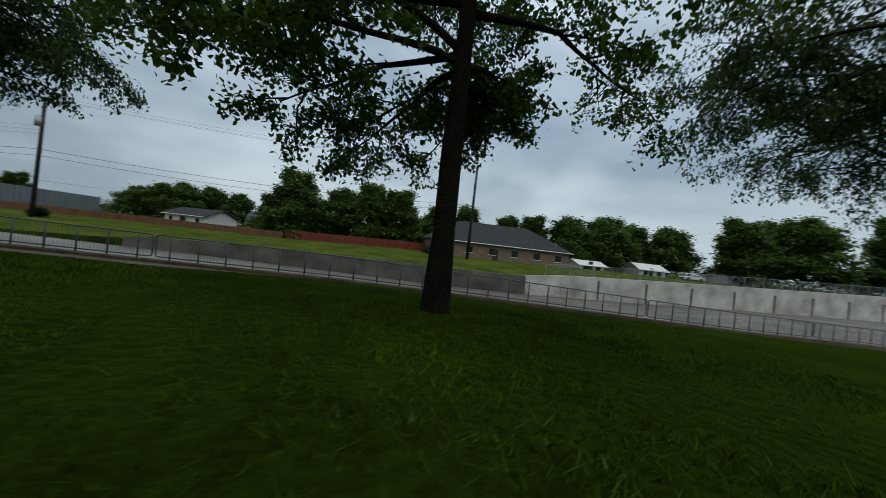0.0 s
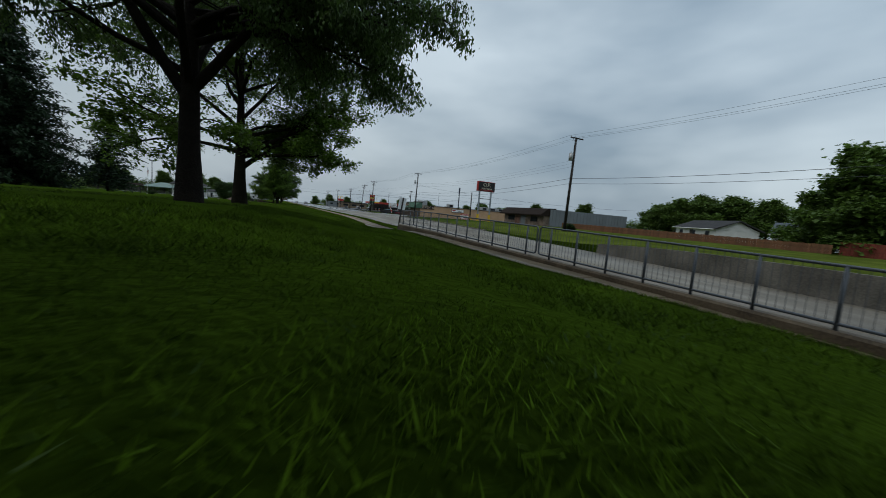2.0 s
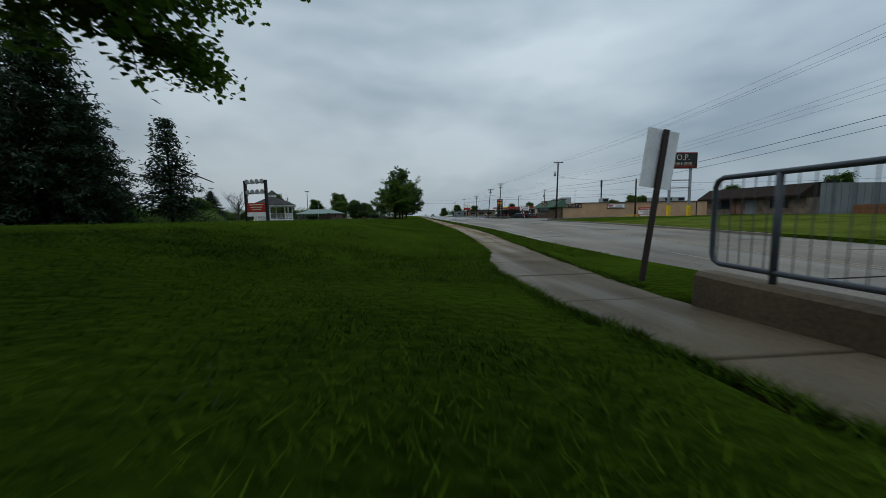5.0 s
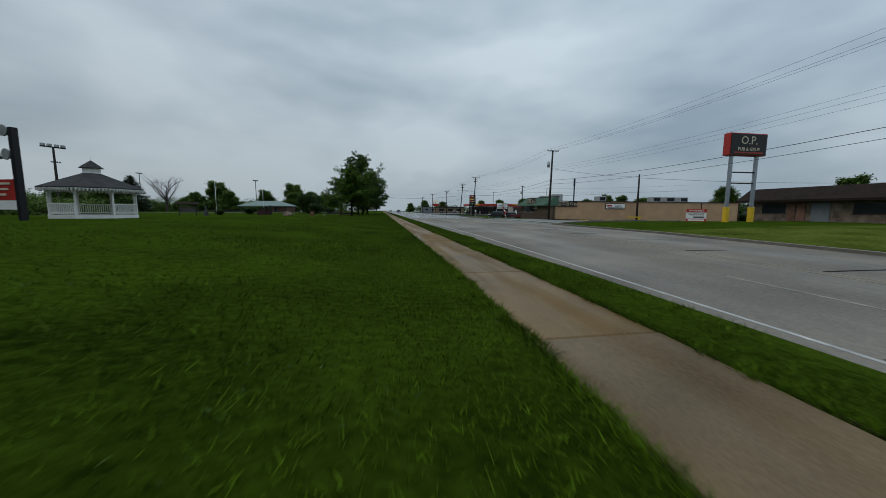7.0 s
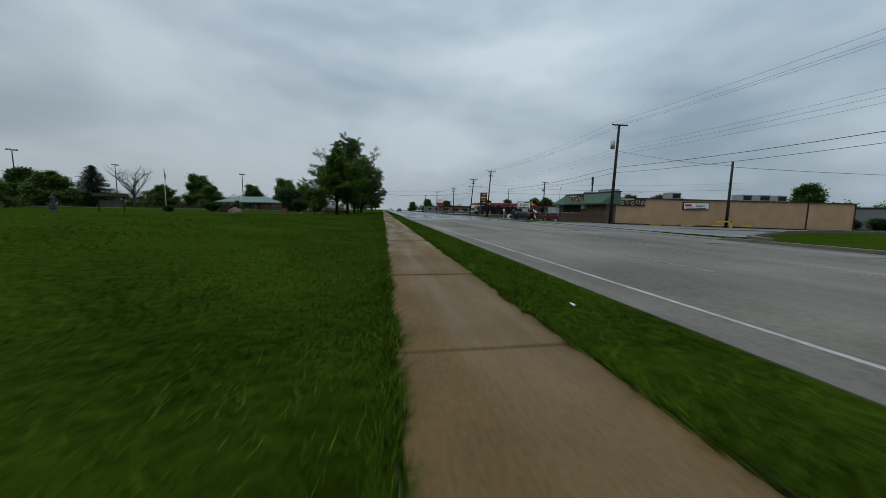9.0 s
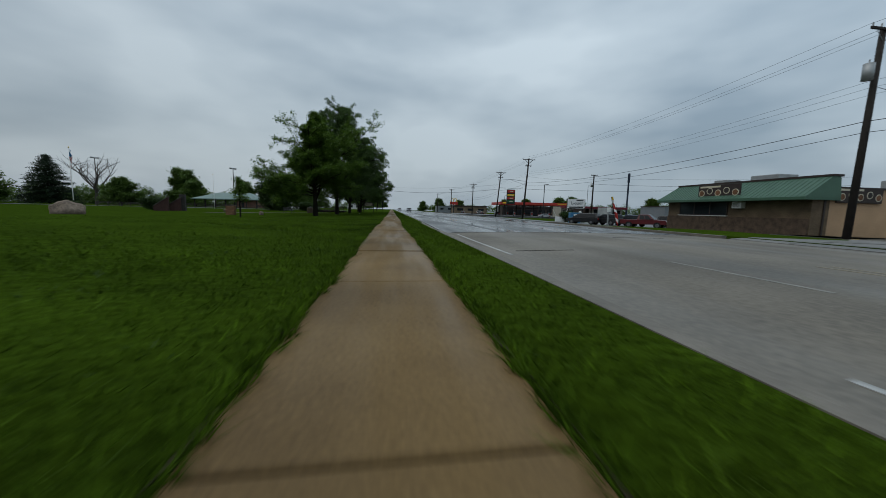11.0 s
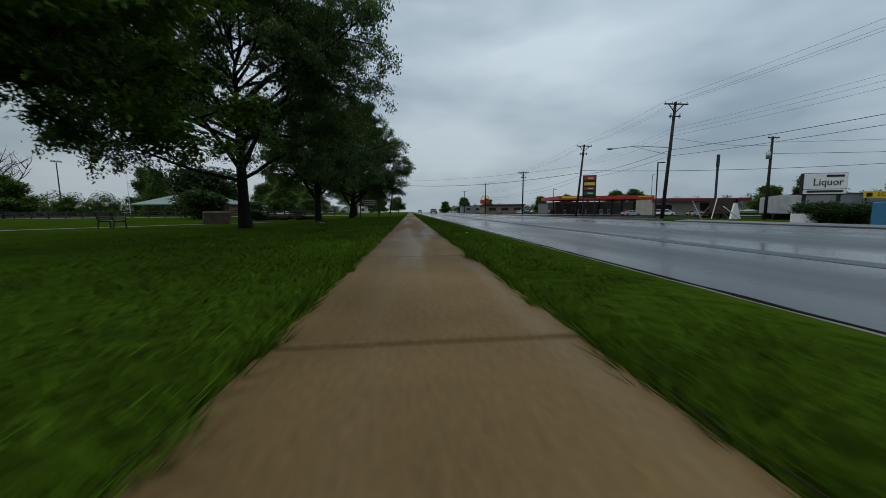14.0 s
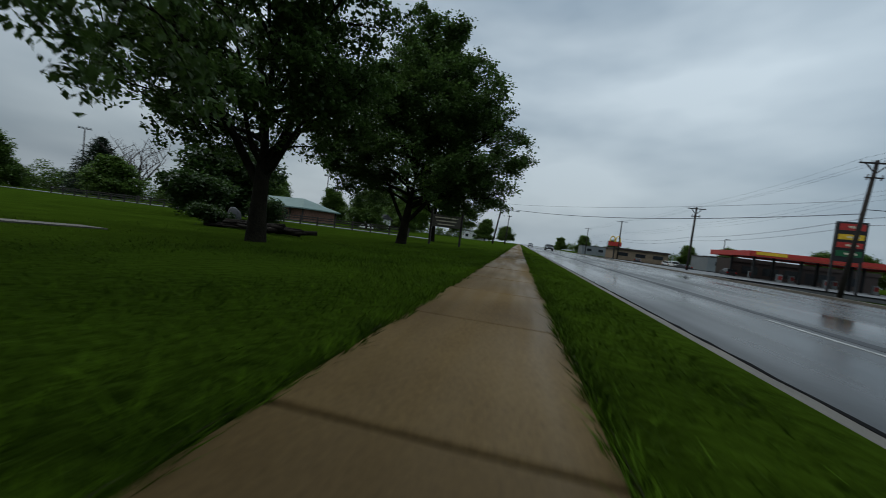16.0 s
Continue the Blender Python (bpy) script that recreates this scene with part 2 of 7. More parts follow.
M["front_brown"] = material("weathered_brown_front", (0.095, 0.066, 0.04), 0.85, var=0.35, scale=0.9, fine=14, bump=0.3, second=(0.13, 0.092, 0.056))
M["stone"] = material("field_stone", (0.10, 0.075, 0.06), 0.85, var=0.45, scale=1.2, fine=10, bump=0.8, second=(0.2, 0.15, 0.11), obj_var=0.3)
M["grey_wall"] = material("grey_metal_siding", (0.17, 0.185, 0.195), 0.6, 0.1, var=0.15, scale=0.4, fine=8, bump=0.15)
M["white_paint"] = material("white_paint", (0.75, 0.74, 0.70), 0.55, var=0.1, scale=2, fine=20, bump=0.1)
M["white_siding"] = material("white_siding", (0.62, 0.62, 0.6), 0.6, var=0.12, scale=1, fine=15, bump=0.2)
M["dark"] = material("dark_interior", (0.012, 0.012, 0.014), 0.7, var=0.2, scale=2, fine=10, bump=0)
M["glass"] = material("dark_window_glass", (0.02, 0.024, 0.028), 0.08, var=0.1, scale=1, fine=4, bump=0, spec=0.45)
M["hvac"] = material("grey_sheet_metal", (0.33, 0.34, 0.34), 0.5, 0.5, var=0.2, scale=2, fine=20, bump=0.1)
M["yellow"] = material("yellow_safety_paint", (0.62, 0.40, 0.02), 0.5, var=0.2, scale=3, fine=20, bump=0.1)
M["red"] = material("red_sign_paint", (0.36, 0.028, 0.022), 0.45, var=0.15, scale=2, fine=15, bump=0.05)
M["black"] = material("black_paint", (0.012, 0.012, 0.013), 0.45, var=0.2, scale=3, fine=20, bump=0.05)
M["sign_white"] = material("white_sign_face", (0.72, 0.72, 0.70), 0.5, var=0.08, scale=2, fine=15, bump=0)
M["cream"] = material("cream_lettering", (0.55, 0.5, 0.38), 0.5, var=0.1, scale=3, fine=15, bump=0)
M["fence_red"] = material("red_stained_boards", (0.16, 0.035, 0.022), 0.8, var=0.35, scale=2, fine=20, bump=0.3, obj_var=0.2)
M["fence_brown"] = material("brown_stained_boards", (0.15, 0.07, 0.035), 0.8, var=0.35, scale=2, fine=20, bump=0.3, obj_var=0.2)
M["dark_wood"] = material("dark_wet_wood", (0.035, 0.03, 0.026), 0.75, var=0.35, scale=3, fine=25, bump=0.4)
M["rubber"] = material("tyre_rubber", (0.014, 0.014, 0.015), 0.85, var=0.2, scale=5, fine=40)
M["rim"] = material("alloy_rim", (0.13, 0.135, 0.14), 0.45, 0.6, var=0.1, scale=5, fine=40, bump=0)
M["blue"] = material("blue_plastic", (0.03, 0.14, 0.26), 0.5, var=0.15, scale=3, fine=20, bump=0.05)
M["green_sign"] = material("green_price_panel", (0.006, 0.08, 0.03), 0.5, var=0.15, scale=3, fine=20, bump=0)
M["orange"] = material("orange_red_panel", (0.3, 0.06, 0.02), 0.5, var=0.15, scale=3, fine=20, bump=0)
M["gravel"] = material("wet_lot_asphalt", (0.075, 0.078, 0.08), 0.5, var=0.3, scale=0.5, fine=20, bump=0.3, second=(0.12, 0.12, 0.12))
M["pylon_blue"] = material("dark_blue_steel", (0.02, 0.03, 0.05), 0.5, 0.2, var=0.2, scale=1, fine=10)
M["blue_roof"] = material("blue_grey_shingle", (0.07, 0.085, 0.10), 0.85, var=0.25, scale=1.5, fine=18, bump=0.5)
M["brick_tan"] = material("weathered_tan_brick", (0.2, 0.105, 0.055), 0.85, var=0.3, scale=2.5, fine=14, bump=0.4, obj_var=0.25)
M["stone_dark"] = material("dark_granite", (0.04, 0.04, 0.042), 0.6, var=0.3, scale=2, fine=15, bump=0.3)
M["car_glass"] = material("tinted_car_glass", (0.012, 0.014, 0.016), 0.16, var=0.1, scale=1, fine=4, bump=0, spec=0.12)
M["cream_block"] = material("cream_painted_block", (0.3, 0.285, 0.235), 0.8, var=0.15, scale=0.6, fine=10, bump=0.2)
# white trailer panel, greyed to put its shaded side into the colour
M["trailer"] = material("shaded_white_panel", (0.32, 0.33, 0.33), 0.6, var=0.2, scale=0.8, fine=12, bump=0.1, second=(0.4, 0.41, 0.41))
M["lens_red"] = material("red_tail_lens", (0.35, 0.01, 0.01), 0.2, var=0.1, scale=5, fine=20, bump=0)
M["lens_white"] = material("headlamp_lens", (0.6, 0.62, 0.65), 0.15, var=0.1, scale=5, fine=20, bump=0)


def car_paint(name, c):
    m = material(name, c, 0.32, 0.0, var=0.1, scale=2, fine=20, bump=0, spec=0.35)
    m.node_tree.nodes["Principled BSDF"].inputs["Coat Weight"].default_value = 0.25
    m.node_tree.nodes["Principled BSDF"].inputs["Coat Roughness"].default_value = 0.08
    return m


# ---- mesh helpers ----
def link_mesh(name, bm, mat, smooth=False):
    me = bpy.data.meshes.new(name)
    bm.to_mesh(me)
    bm.free()
    for x in (mat if isinstance(mat, (list, tuple)) else [mat]):
        me.materials.append(x)
    if smooth:
        me.shade_smooth()
    return new(name, me)


def part(name, bm, mat, parent, label="", smooth=False):
    ob = link_mesh(name, bm, mat, smooth)
    ob.parent = parent
    if label:
        ob["label"] = label
    return ob


def raw_mesh(name, verts, faces, mat, smooth=False):
    me = bpy.data.meshes.new(name)
    me.from_pydata(verts, [], faces)
    me.update()
    me.materials.append(mat)
    if smooth:
        me.shade_smooth()
    return me


def thing(name, at, label, category, group="", rz=0.0, kind=""):
    ob = new(name)
    ob.matrix_basis = pose(*at, 0, 0, rz)
    ob.empty_display_size = 0.2
    return tagged(ob, label, category, group, kind)


def box(bm, c, s, rz=0.0, bevel=0.0, m=None):
    g = bmesh.ops.create_cube(bm, size=1.0)["verts"]
    t = pose(*c, 0, 0, rz) @ Matrix.Diagonal((*s, 1))
    if m is not None:
        t = m @ t
    bmesh.ops.transform(bm, matrix=t, verts=g)
    if bevel:
        e = list({x for v in g for x in v.link_edges})
        bmesh.ops.bevel(bm, geom=e, offset=bevel, segments=1, profile=0.7, affect="EDGES")
    return g


def rod(bm, a, b, r0, r1=None, seg=8, caps=True):
    a, b = Vector(a), Vector(b)
    d = b - a
    g = bmesh.ops.create_cone(bm, cap_ends=caps, segments=seg, radius1=r0, radius2=r0 if r1 is None else r1, depth=d.length)["verts"]
    bmesh.ops.transform(bm, matrix=Matrix.Translation((a + b) / 2) @ d.to_track_quat("Z", "Y").to_matrix().to_4x4(), verts=g)
    return g


def ball(bm, c, s, seg=10):
    g = bmesh.ops.create_uvsphere(bm, u_segments=seg, v_segments=max(5, seg // 2 + 1), radius=1.0)["verts"]
    bmesh.ops.transform(bm, matrix=Matrix.Translation(c) @ Matrix.Diagonal((*s, 1)), verts=g)
    return g


def tube(bm, pts, r, seg=8):
    """One closed bent pipe through the points."""
    pts = [Vector(p) for p in pts]
    n, rings = len(pts), []
    for i, p in enumerate(pts):
        d = (pts[(i + 1) % n] - pts[i - 1]).normalized()
        s = Vector((1, 0, 0))
        t = d.cross(s).normalized()
        rings.append([bm.verts.new(p + (s * math.cos(6.2832 * k / seg) + t * math.sin(6.2832 * k / seg)) * r) for k in range(seg)])
    for a, b in zip(rings, rings[1:] + rings[:1]):
        for k in range(seg):
            bm.faces.new((a[k], a[(k + 1) % seg], b[(k + 1) % seg], b[k]))
    bmesh.ops.recalc_face_normals(bm, faces=bm.faces[:])


def prism(bm, outline, a, b, axis="y", m=None):
    """Extrude an outline in a plane from a to b along an axis."""
    def p(u, v, w):
        q = {"y": (u, w, v), "x": (w, u, v), "z": (u, v, w)}[axis]
        return m @ Vector(q) if m is not None else Vector(q)
    lo = [bm.verts.new(p(u, v, a)) for u, v in outline]
    hi = [bm.verts.new(p(u, v, b)) for u, v in outline]
    k = len(outline)
    fs = [bm.faces.new(lo), bm.faces.new(hi[::-1])]
    for i in range(k):
        j = (i + 1) % k
        fs.append(bm.faces.new((lo[j], lo[i], hi[i], hi[j])))
    bmesh.ops.recalc_face_normals(bm, faces=fs)
    return lo + hi


def B():
    return bmesh.new()


def one(fn, *a, **k):
    bm = bmesh.new()
    fn(bm, *a, **k)
    return bm


def text_mesh(name, words, size, mat, parent, at, rot=(90, 0, 0), label="", thick=0.01, squeeze=1.0):
    """Lettering in the built-in font, turned into a mesh."""
    cu = bpy.data.curves.new(name, "FONT")
    cu.body, cu.size, cu.extrude, cu.align_x, cu.align_y = words, size, thick, "CENTER", "CENTER"
    cu.resolution_u = 2
    tmp = bpy.data.objects.new(name, cu)
    me = bpy.data.meshes.new_from_object(tmp)
    bpy.data.objects.remove(tmp)
    bpy.data.curves.remove(cu)
    me.materials.append(mat)
    ob = new(name, me)
    ob.parent = parent
    ob.matrix_basis = pose(*at, *rot) @ Matrix.Diagonal((squeeze, 1, 1, 1))
    if label:
        ob["label"] = label
    return ob


# ---- lie of the land ----
def ease(t):
    t = np.clip(t, 0, 1)
    return t * t * (3 - 2 * t)


def road_z(y):
    return np.interp(y, (-140, -100, -82, -72, -64, -55, -46, -39, -34, -27, -20, -10, 0), (-1.2, -1.5, -1.8, -1.85, -1.7, -1.35, -1.05, -0.88, -0.75, -0.58, -0.42, -0.25, -0.14))


def walk_z(y):
    return np.interp(y, (-120, -80, -66, -60.5, -57, -53.5, -49.5, -44, -40, -37, -35, -33, -28, -22, -16, -13), (-2.2, -1.2, -0.55, -0.3, -0.12, -0.02, 0.05, 0.13, 0.18, 0.14, 0.04, -0.05, -0.12, -0.13, -0.04, 0.0))


def bank_z(y):
    return np.interp(y, (-140, -124, -90, -78, -73, -60, -53, -46, -42, -39, -35, -30, -24, -15, -5, 5), (2.1, 1.9, 0.8, 0.35, -0.15, 0.0, 0.08, 0.12, 0.05, -0.12, -0.32, -0.44, -0.36, -0.22, -0.1, -0.03))


def parapet_h(y):
    return np.interp(y, (-80, -66, -60.5, -56.6, -52, -46, -42, -38, -35, -33), (0.3, 0.27, 0.24, 0.2, 0.16, 0.16, 0.17, 0.22, 0.33, 0.44))


def lawn_z(y):
    return np.interp(y, (-90, -70, -60, -47, -34, -15, 5, 25, 45, 70, 110, 160), (0.0, 0.75, 1.02, 1.25, 1.07, 0.9, 0.75, 0.55, 0.2, -0.25, -0.15, 0.0))


WALL_END = -33.4


def walk_left(y):
    return np.interp(y, (-38, -36, -33, -30, -28.5, -26, -21, -14, 30, 37, 43.8, 45.2, 47, 51, 54, 57, 60, 64), (-1.42, -1.5, -1.82, -1.92, -1.75, -1.2, -0.86, -0.76, -0.76, -0.86, -0.86, -0.74, -0.81, -0.78, -0.72, -0.86, -0.84, -0.73))


def walk_right(y):
    return np.interp(y, (WALL_END, WALL_END + 1.5, -28, -24.5, -18, 36, 39.5, 44, 46, 48.5, 52, 56, 60), (-0.3, -0.2, 0.12, 0.42, 0.76, 0.76, 0.68, 0.65, 0.7, 0.76, 0.81, 0.81, 0.77))


def ground_z(x, y):
    x, y = np.asarray(x, float), np.asarray(y, float)
    wz, rz = walk_z(y), road_z(y)
    s = np.clip((walk_left(y) - x) / 9.5, 0, 1)
    k = np.interp(y, (-56, -49.5), (1.0, 0.0))
    west = wz + 0.17 * k + (lawn_z(y) - wz - 0.17 * k) * (k * (1 - (1 - s) ** 1.2) + (1 - k) * ease(s))
    yard = np.interp(y, (-62, -45), (0.6, 0.25))
    far = bank_z(y) + (yard - bank_z(y)) * ease((x - 17.0) / 12.0)
    east = np.interp(x, (17, 25, 30, 35, 50, 80, 130, 620), (-0.05, -0.2, -0.42, -0.72, -0.95, -1.35, -1.6, -3.0))
    lots = np.interp(x, (17, 20, 25, 30, 35, 50, 80, 130, 620), (-0.05, -0.3, -0.62, -0.84, -0.94, -1.05, -1.35, -1.6, -3.0))
    v = ease((y - 50) / 9)
    east = east * (1 - v) + lots * v
    w = ease((y - 12) / 16)
    far = far * (1 - w) + east * w
    bed = np.minimum(rz, -0.1) - 0.35
    verge = np.where(y < WALL_END, bed, wz - 0.03)
    z = np.where(x < walk_left(y) - 0.01, west, np.where(x < walk_right(y) + 0.02, wz - 0.2, np.where(x < np.where(((y > -4) & (y < 40)) | (y > 50), 2.3, 2.1), verge, np.where(x < 16.55, bed, far))))
    return z


def axis(*runs):
    out = []
    for a, b, step in runs:
        out += list(np.arange(a, b, step))
    return np.array(out + [runs[-1][1]])


def build_ground():
    xs = np.unique(np.round(np.concatenate((axis((-620, -120, 50), (-120, -40, 8), (-40, -16, 2), (-16, -2, 0.7)),
                    (-2.05, -1.9, -1.75, -1.6, -1.44, -1.4, -1.2, -1.02, -0.98, -0.86, -0.84, -0.8, -0.77, -0.75, -0.32, -0.27, 0.2, 0.3, 0.74, 0.79, 1.2, 1.7, 2.08, 2.12, 2.28, 2.32, 2.6), axis((3, 16, 3),), (16.5, 16.6),
                    axis((17, 40, 1.5), (40, 120, 8), (120, 620, 50)))), 3))
    ys = np.unique(np.round(np.concatenate((axis((-500, -160, 40), (-160, -90, 5), (-90, WALL_END - 0.02, 1.0), (WALL_END + 0.02, 120, 1.0), (120, 200, 5), (200, 900, 50)), (WALL_END - 0.02,))), 3))
    X, Y = np.meshgrid(xs, ys)
    Z = ground_z(X, Y)
    rough = np.array([[noise.noise((x * 0.35, y * 0.35, 0)) for x in xs] for y in ys])
    paved = (X > 15) & (((Y > 13) & (Y < 46)) | ((Y > 60) & (Y < 91)) | ((Y > 127) & (Y < 191)))
    Z = Z + rough * 0.05 * (((X < -2.2) | (X > 18)) & ~paved)
    far = np.hypot(X, Y - 40)
    Z = np.where(far > 420, Z - (far - 420) * 0.002, Z)
    n, k = len(xs), len(ys)
    verts = np.stack((X, Y, Z), -1).reshape(-1, 3).tolist()
    faces = [(j * n + i, j * n + i + 1, (j + 1) * n + i + 1, (j + 1) * n + i) for j in range(k - 1) for i in range(n - 1)]
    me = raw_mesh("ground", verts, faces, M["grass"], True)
    me.materials.append(M["field"])
    for p in me.polygons:
        if p.center.x > 16.6 and p.center.y < 2:
            p.material_index = 1
    tagged(new("ground", me), "mown green lawn with clover patches beside the road", "ground", kind="structure")


def strip(name, x0, x1, y0, y1, zf, mat, step=2.0, thick=0.25, parent=None, cols=1):
    """A slab that follows the lie of the land between two lines."""
    ys = np.arange(y0, y1 + step * 0.5, step)
    ys[-1] = y1
    v, f = [], []
    us = np.linspace(0, 1, cols + 1)
    for y in ys:
        a = x0(y) if callable(x0) else x0
        b = x1(y) if callable(x1) else x1
        row = [(a + (b - a) * u, y, float(zf(a + (b - a) * u, y))) for u in us]
        v += row + [(row[-1][0], y, row[-1][2] - thick), (row[0][0], y, row[0][2] - thick)]
    k = cols + 3
    for j in range(len(ys) - 1):
        for i in range(k):
            i2 = (i + 1) % k
            f.append((j * k + i, j * k + i2, (j + 1) * k + i2, (j + 1) * k + i))
    f += [tuple(range(k))[::-1], tuple((len(ys) - 1) * k + i for i in range(k))]
    ob = new(name, raw_mesh(name, v, f, mat))
    if parent:
        ob.parent = parent
    return ob


def crown(x, y):
    return road_z(y) + 0.10 * (1 - ((x - 9.2) / 6.9) ** 2) if not isinstance(x, np.ndarray) else 0


ROAD_SPLIT = 40.3
build_ground()
near_x = lambda y: 0.05 if y < WALL_END else min(2.2, 0.3 + (y - WALL_END) * 1.1)
tagged(strip("road", near_x, 15.9, -150, ROAD_SPLIT, crown, M["road_c"], 2.0, cols=10), "wet grey concrete four-lane road with worn lines", "road", kind="structure")
tagged(strip("road_north", 2.25, 15.9, ROAD_SPLIT, 700, crown, M["road_a"], 4.0, cols=10), "wet dark asphalt road reflecting the grey sky", "road", kind="structure")


# ---- kerbs, lines and walls ----
tagged(strip("kerb_west", lambda y: float(np.interp(y, (-6, 0, 30, 40, 50, 51), (2.03, 2.17, 2.14, 2.03, 2.03, 2.26))), lambda y: float(np.interp(y, (38, 42, 50, 51), (2.34, 2.22, 2.22, 2.42))), -30.5, 400, lambda x, y: crown(2.7, y) + (0.11 if y < 41 else 0.05), M["kerb"], 1.5, 0.4), "worn concrete kerb and gutter edge", "kerb", kind="structure")
tagged(strip("gutter_west", 2.2, lambda y: float(np.interp(y, (44, 56), (2.44, 2.67))), ROAD_SPLIT + 0.3, 400, lambda x, y: crown(x, y) + 0.012, M["kerb"], 4.0, 0.1), "pale concrete gutter beside the asphalt", "kerb", kind="structure")
tagged(strip("gutter_joint", lambda y: float(np.interp(y, (44, 56), (2.42, 2.64))) + 0.03 * noise.noise((y * 1.7, 0, 0)), lambda y: float(np.interp(y, (44, 56), (2.48, 2.69))) + 0.04 * noise.noise((y * 2.3, 5, 0)), ROAD_SPLIT + 0.3, 170, lambda x, y: crown(x, y) + 0.016, M["tar"], 0.4, 0.08), "black tar joint along the gutter", "kerb", kind="structure")
tagged(strip("road_joint", 2.8, 15.8, ROAD_SPLIT - 0.05, ROAD_SPLIT + 0.05, lambda x, y: crown(x, y) + 0.006, M["tar"], 0.1, 0.05, cols=8), "black tar joint across the road", "road joint", kind="structure")
# east kerb, broken by the driveways
for a, b in ((-20, 14.5), (38.8, 57.5), (84, 190)):
    tagged(strip("kerb_east", 15.75, 16.05, a, b, lambda x, y: crown(15.8, y) + 0.13, M["kerb"], 2.0, 0.4), "worn concrete kerb on the far side", "kerb", kind="structure")


def line(name, x0, x1, y0, y1, mat, label):
    tagged(strip(name, x0, x1, y0, y1, lambda x, y: crown(x, y) + 0.005, mat, 2.0, 0.02), label, "road marking", kind="structure")


edge = lambda y: float(np.interp(y, (8, 36), (3.17, 2.84)))
for a, b in ((-32, 26), (32.3, ROAD_SPLIT - 1.2)):
    line("edge_line", edge, lambda y: edge(y) + 0.075, a, b, M["white_line"], "worn white edge line")
for x in (8.5, 8.85):
    line("centre_line", x, x + 0.1, -110, 30, M["yellow_line"], "worn yellow double centre line")
M["road_seam"] = wet_road("road_seam_asphalt", (0.02, 0.021, 0.023), (0.034, 0.035, 0.038), (0.35, 0.6), 0.3)
tagged(strip("road_seam", lambda y: 5.25 + 0.12 * noise.noise((y * 0.2, 1, 0)), lambda y: 5.6 + 0.15 * noise.noise((y * 0.25, 7, 0)), ROAD_SPLIT + 0.3, 260, lambda x, y: crown(x, y) + 0.003, M["road_seam"], 2.0, 0.02), "dark rough seam between asphalt lanes", "road seam", kind="structure")
for i in range(14):
    y = -104 + i * 11.0
    line("lane_dash", 5.85, 5.95, y, y + 2.8, M["faded_line"], "almost worn-away white lane dash")
    line("lane_dash", 12.1, 12.2, y, y + 2.8, M["faded_line"], "almost worn-away white lane dash")
for i in range(16):
    y = 43.2 + i * 9.5
    line("lane_dash", 5.0, 5.09, y, y + 2.4, M["white_line"], "worn white lane dash")
    line("lane_dash", 7.5, 7.58, y, y + 2.4, M["faded_line"], "almost worn-away white lane dash")
# tar-filled cracks and cross joints of the concrete lanes
rnd = random.Random(4)
for i in range(17):
    y = -30 + i * 4.2
    x0 = rnd.choice((3.3, 5.9, 9.0, 12.2))
    tagged(strip("tar_crack", x0, x0 + rnd.uniform(1.5, 3.0), y, y + rnd.uniform(0.05, 0.12), lambda x, y: crown(x, y) + 0.004, M["tar"], 0.06, 0.02, cols=3), "dark tar-filled crack across the lane", "road crack", kind="structure")

# parapet with guard rail beside the sunken road
bm = B()
ys = np.arange(-120, WALL_END + 0.01, 2.0)
ys = np.append(ys, WALL_END)
prof = lambda y: [(-0.34, walk_z(y) - 0.3), (-0.31, walk_z(y) + parapet_h(y) - 0.05), (-0.26, walk_z(y) + parapet_h(y)), (-0.04, walk_z(y) + parapet_h(y)), (0.01, walk_z(y) + parapet_h(y) - 0.05), (0.04, road_z(y) - 0.4)]
rings = [[bm.verts.new((px, y, float(pz))) for px, pz in prof(y)] for y in ys]
for a, b in zip(rings, rings[1:]):
    for i in range(5):
        bm.faces.new((a[i], a[i + 1], b[i + 1], b[i]))
bm.faces.new(rings[-1]), bm.faces.new(rings[0][::-1])
bmesh.ops.recalc_face_normals(bm, faces=bm.faces[:])
tagged(link_mesh("parapet_wall", bm, M["wall_brown"]), "low brown weathered concrete wall carrying the guard rail", "wall", kind="structure")


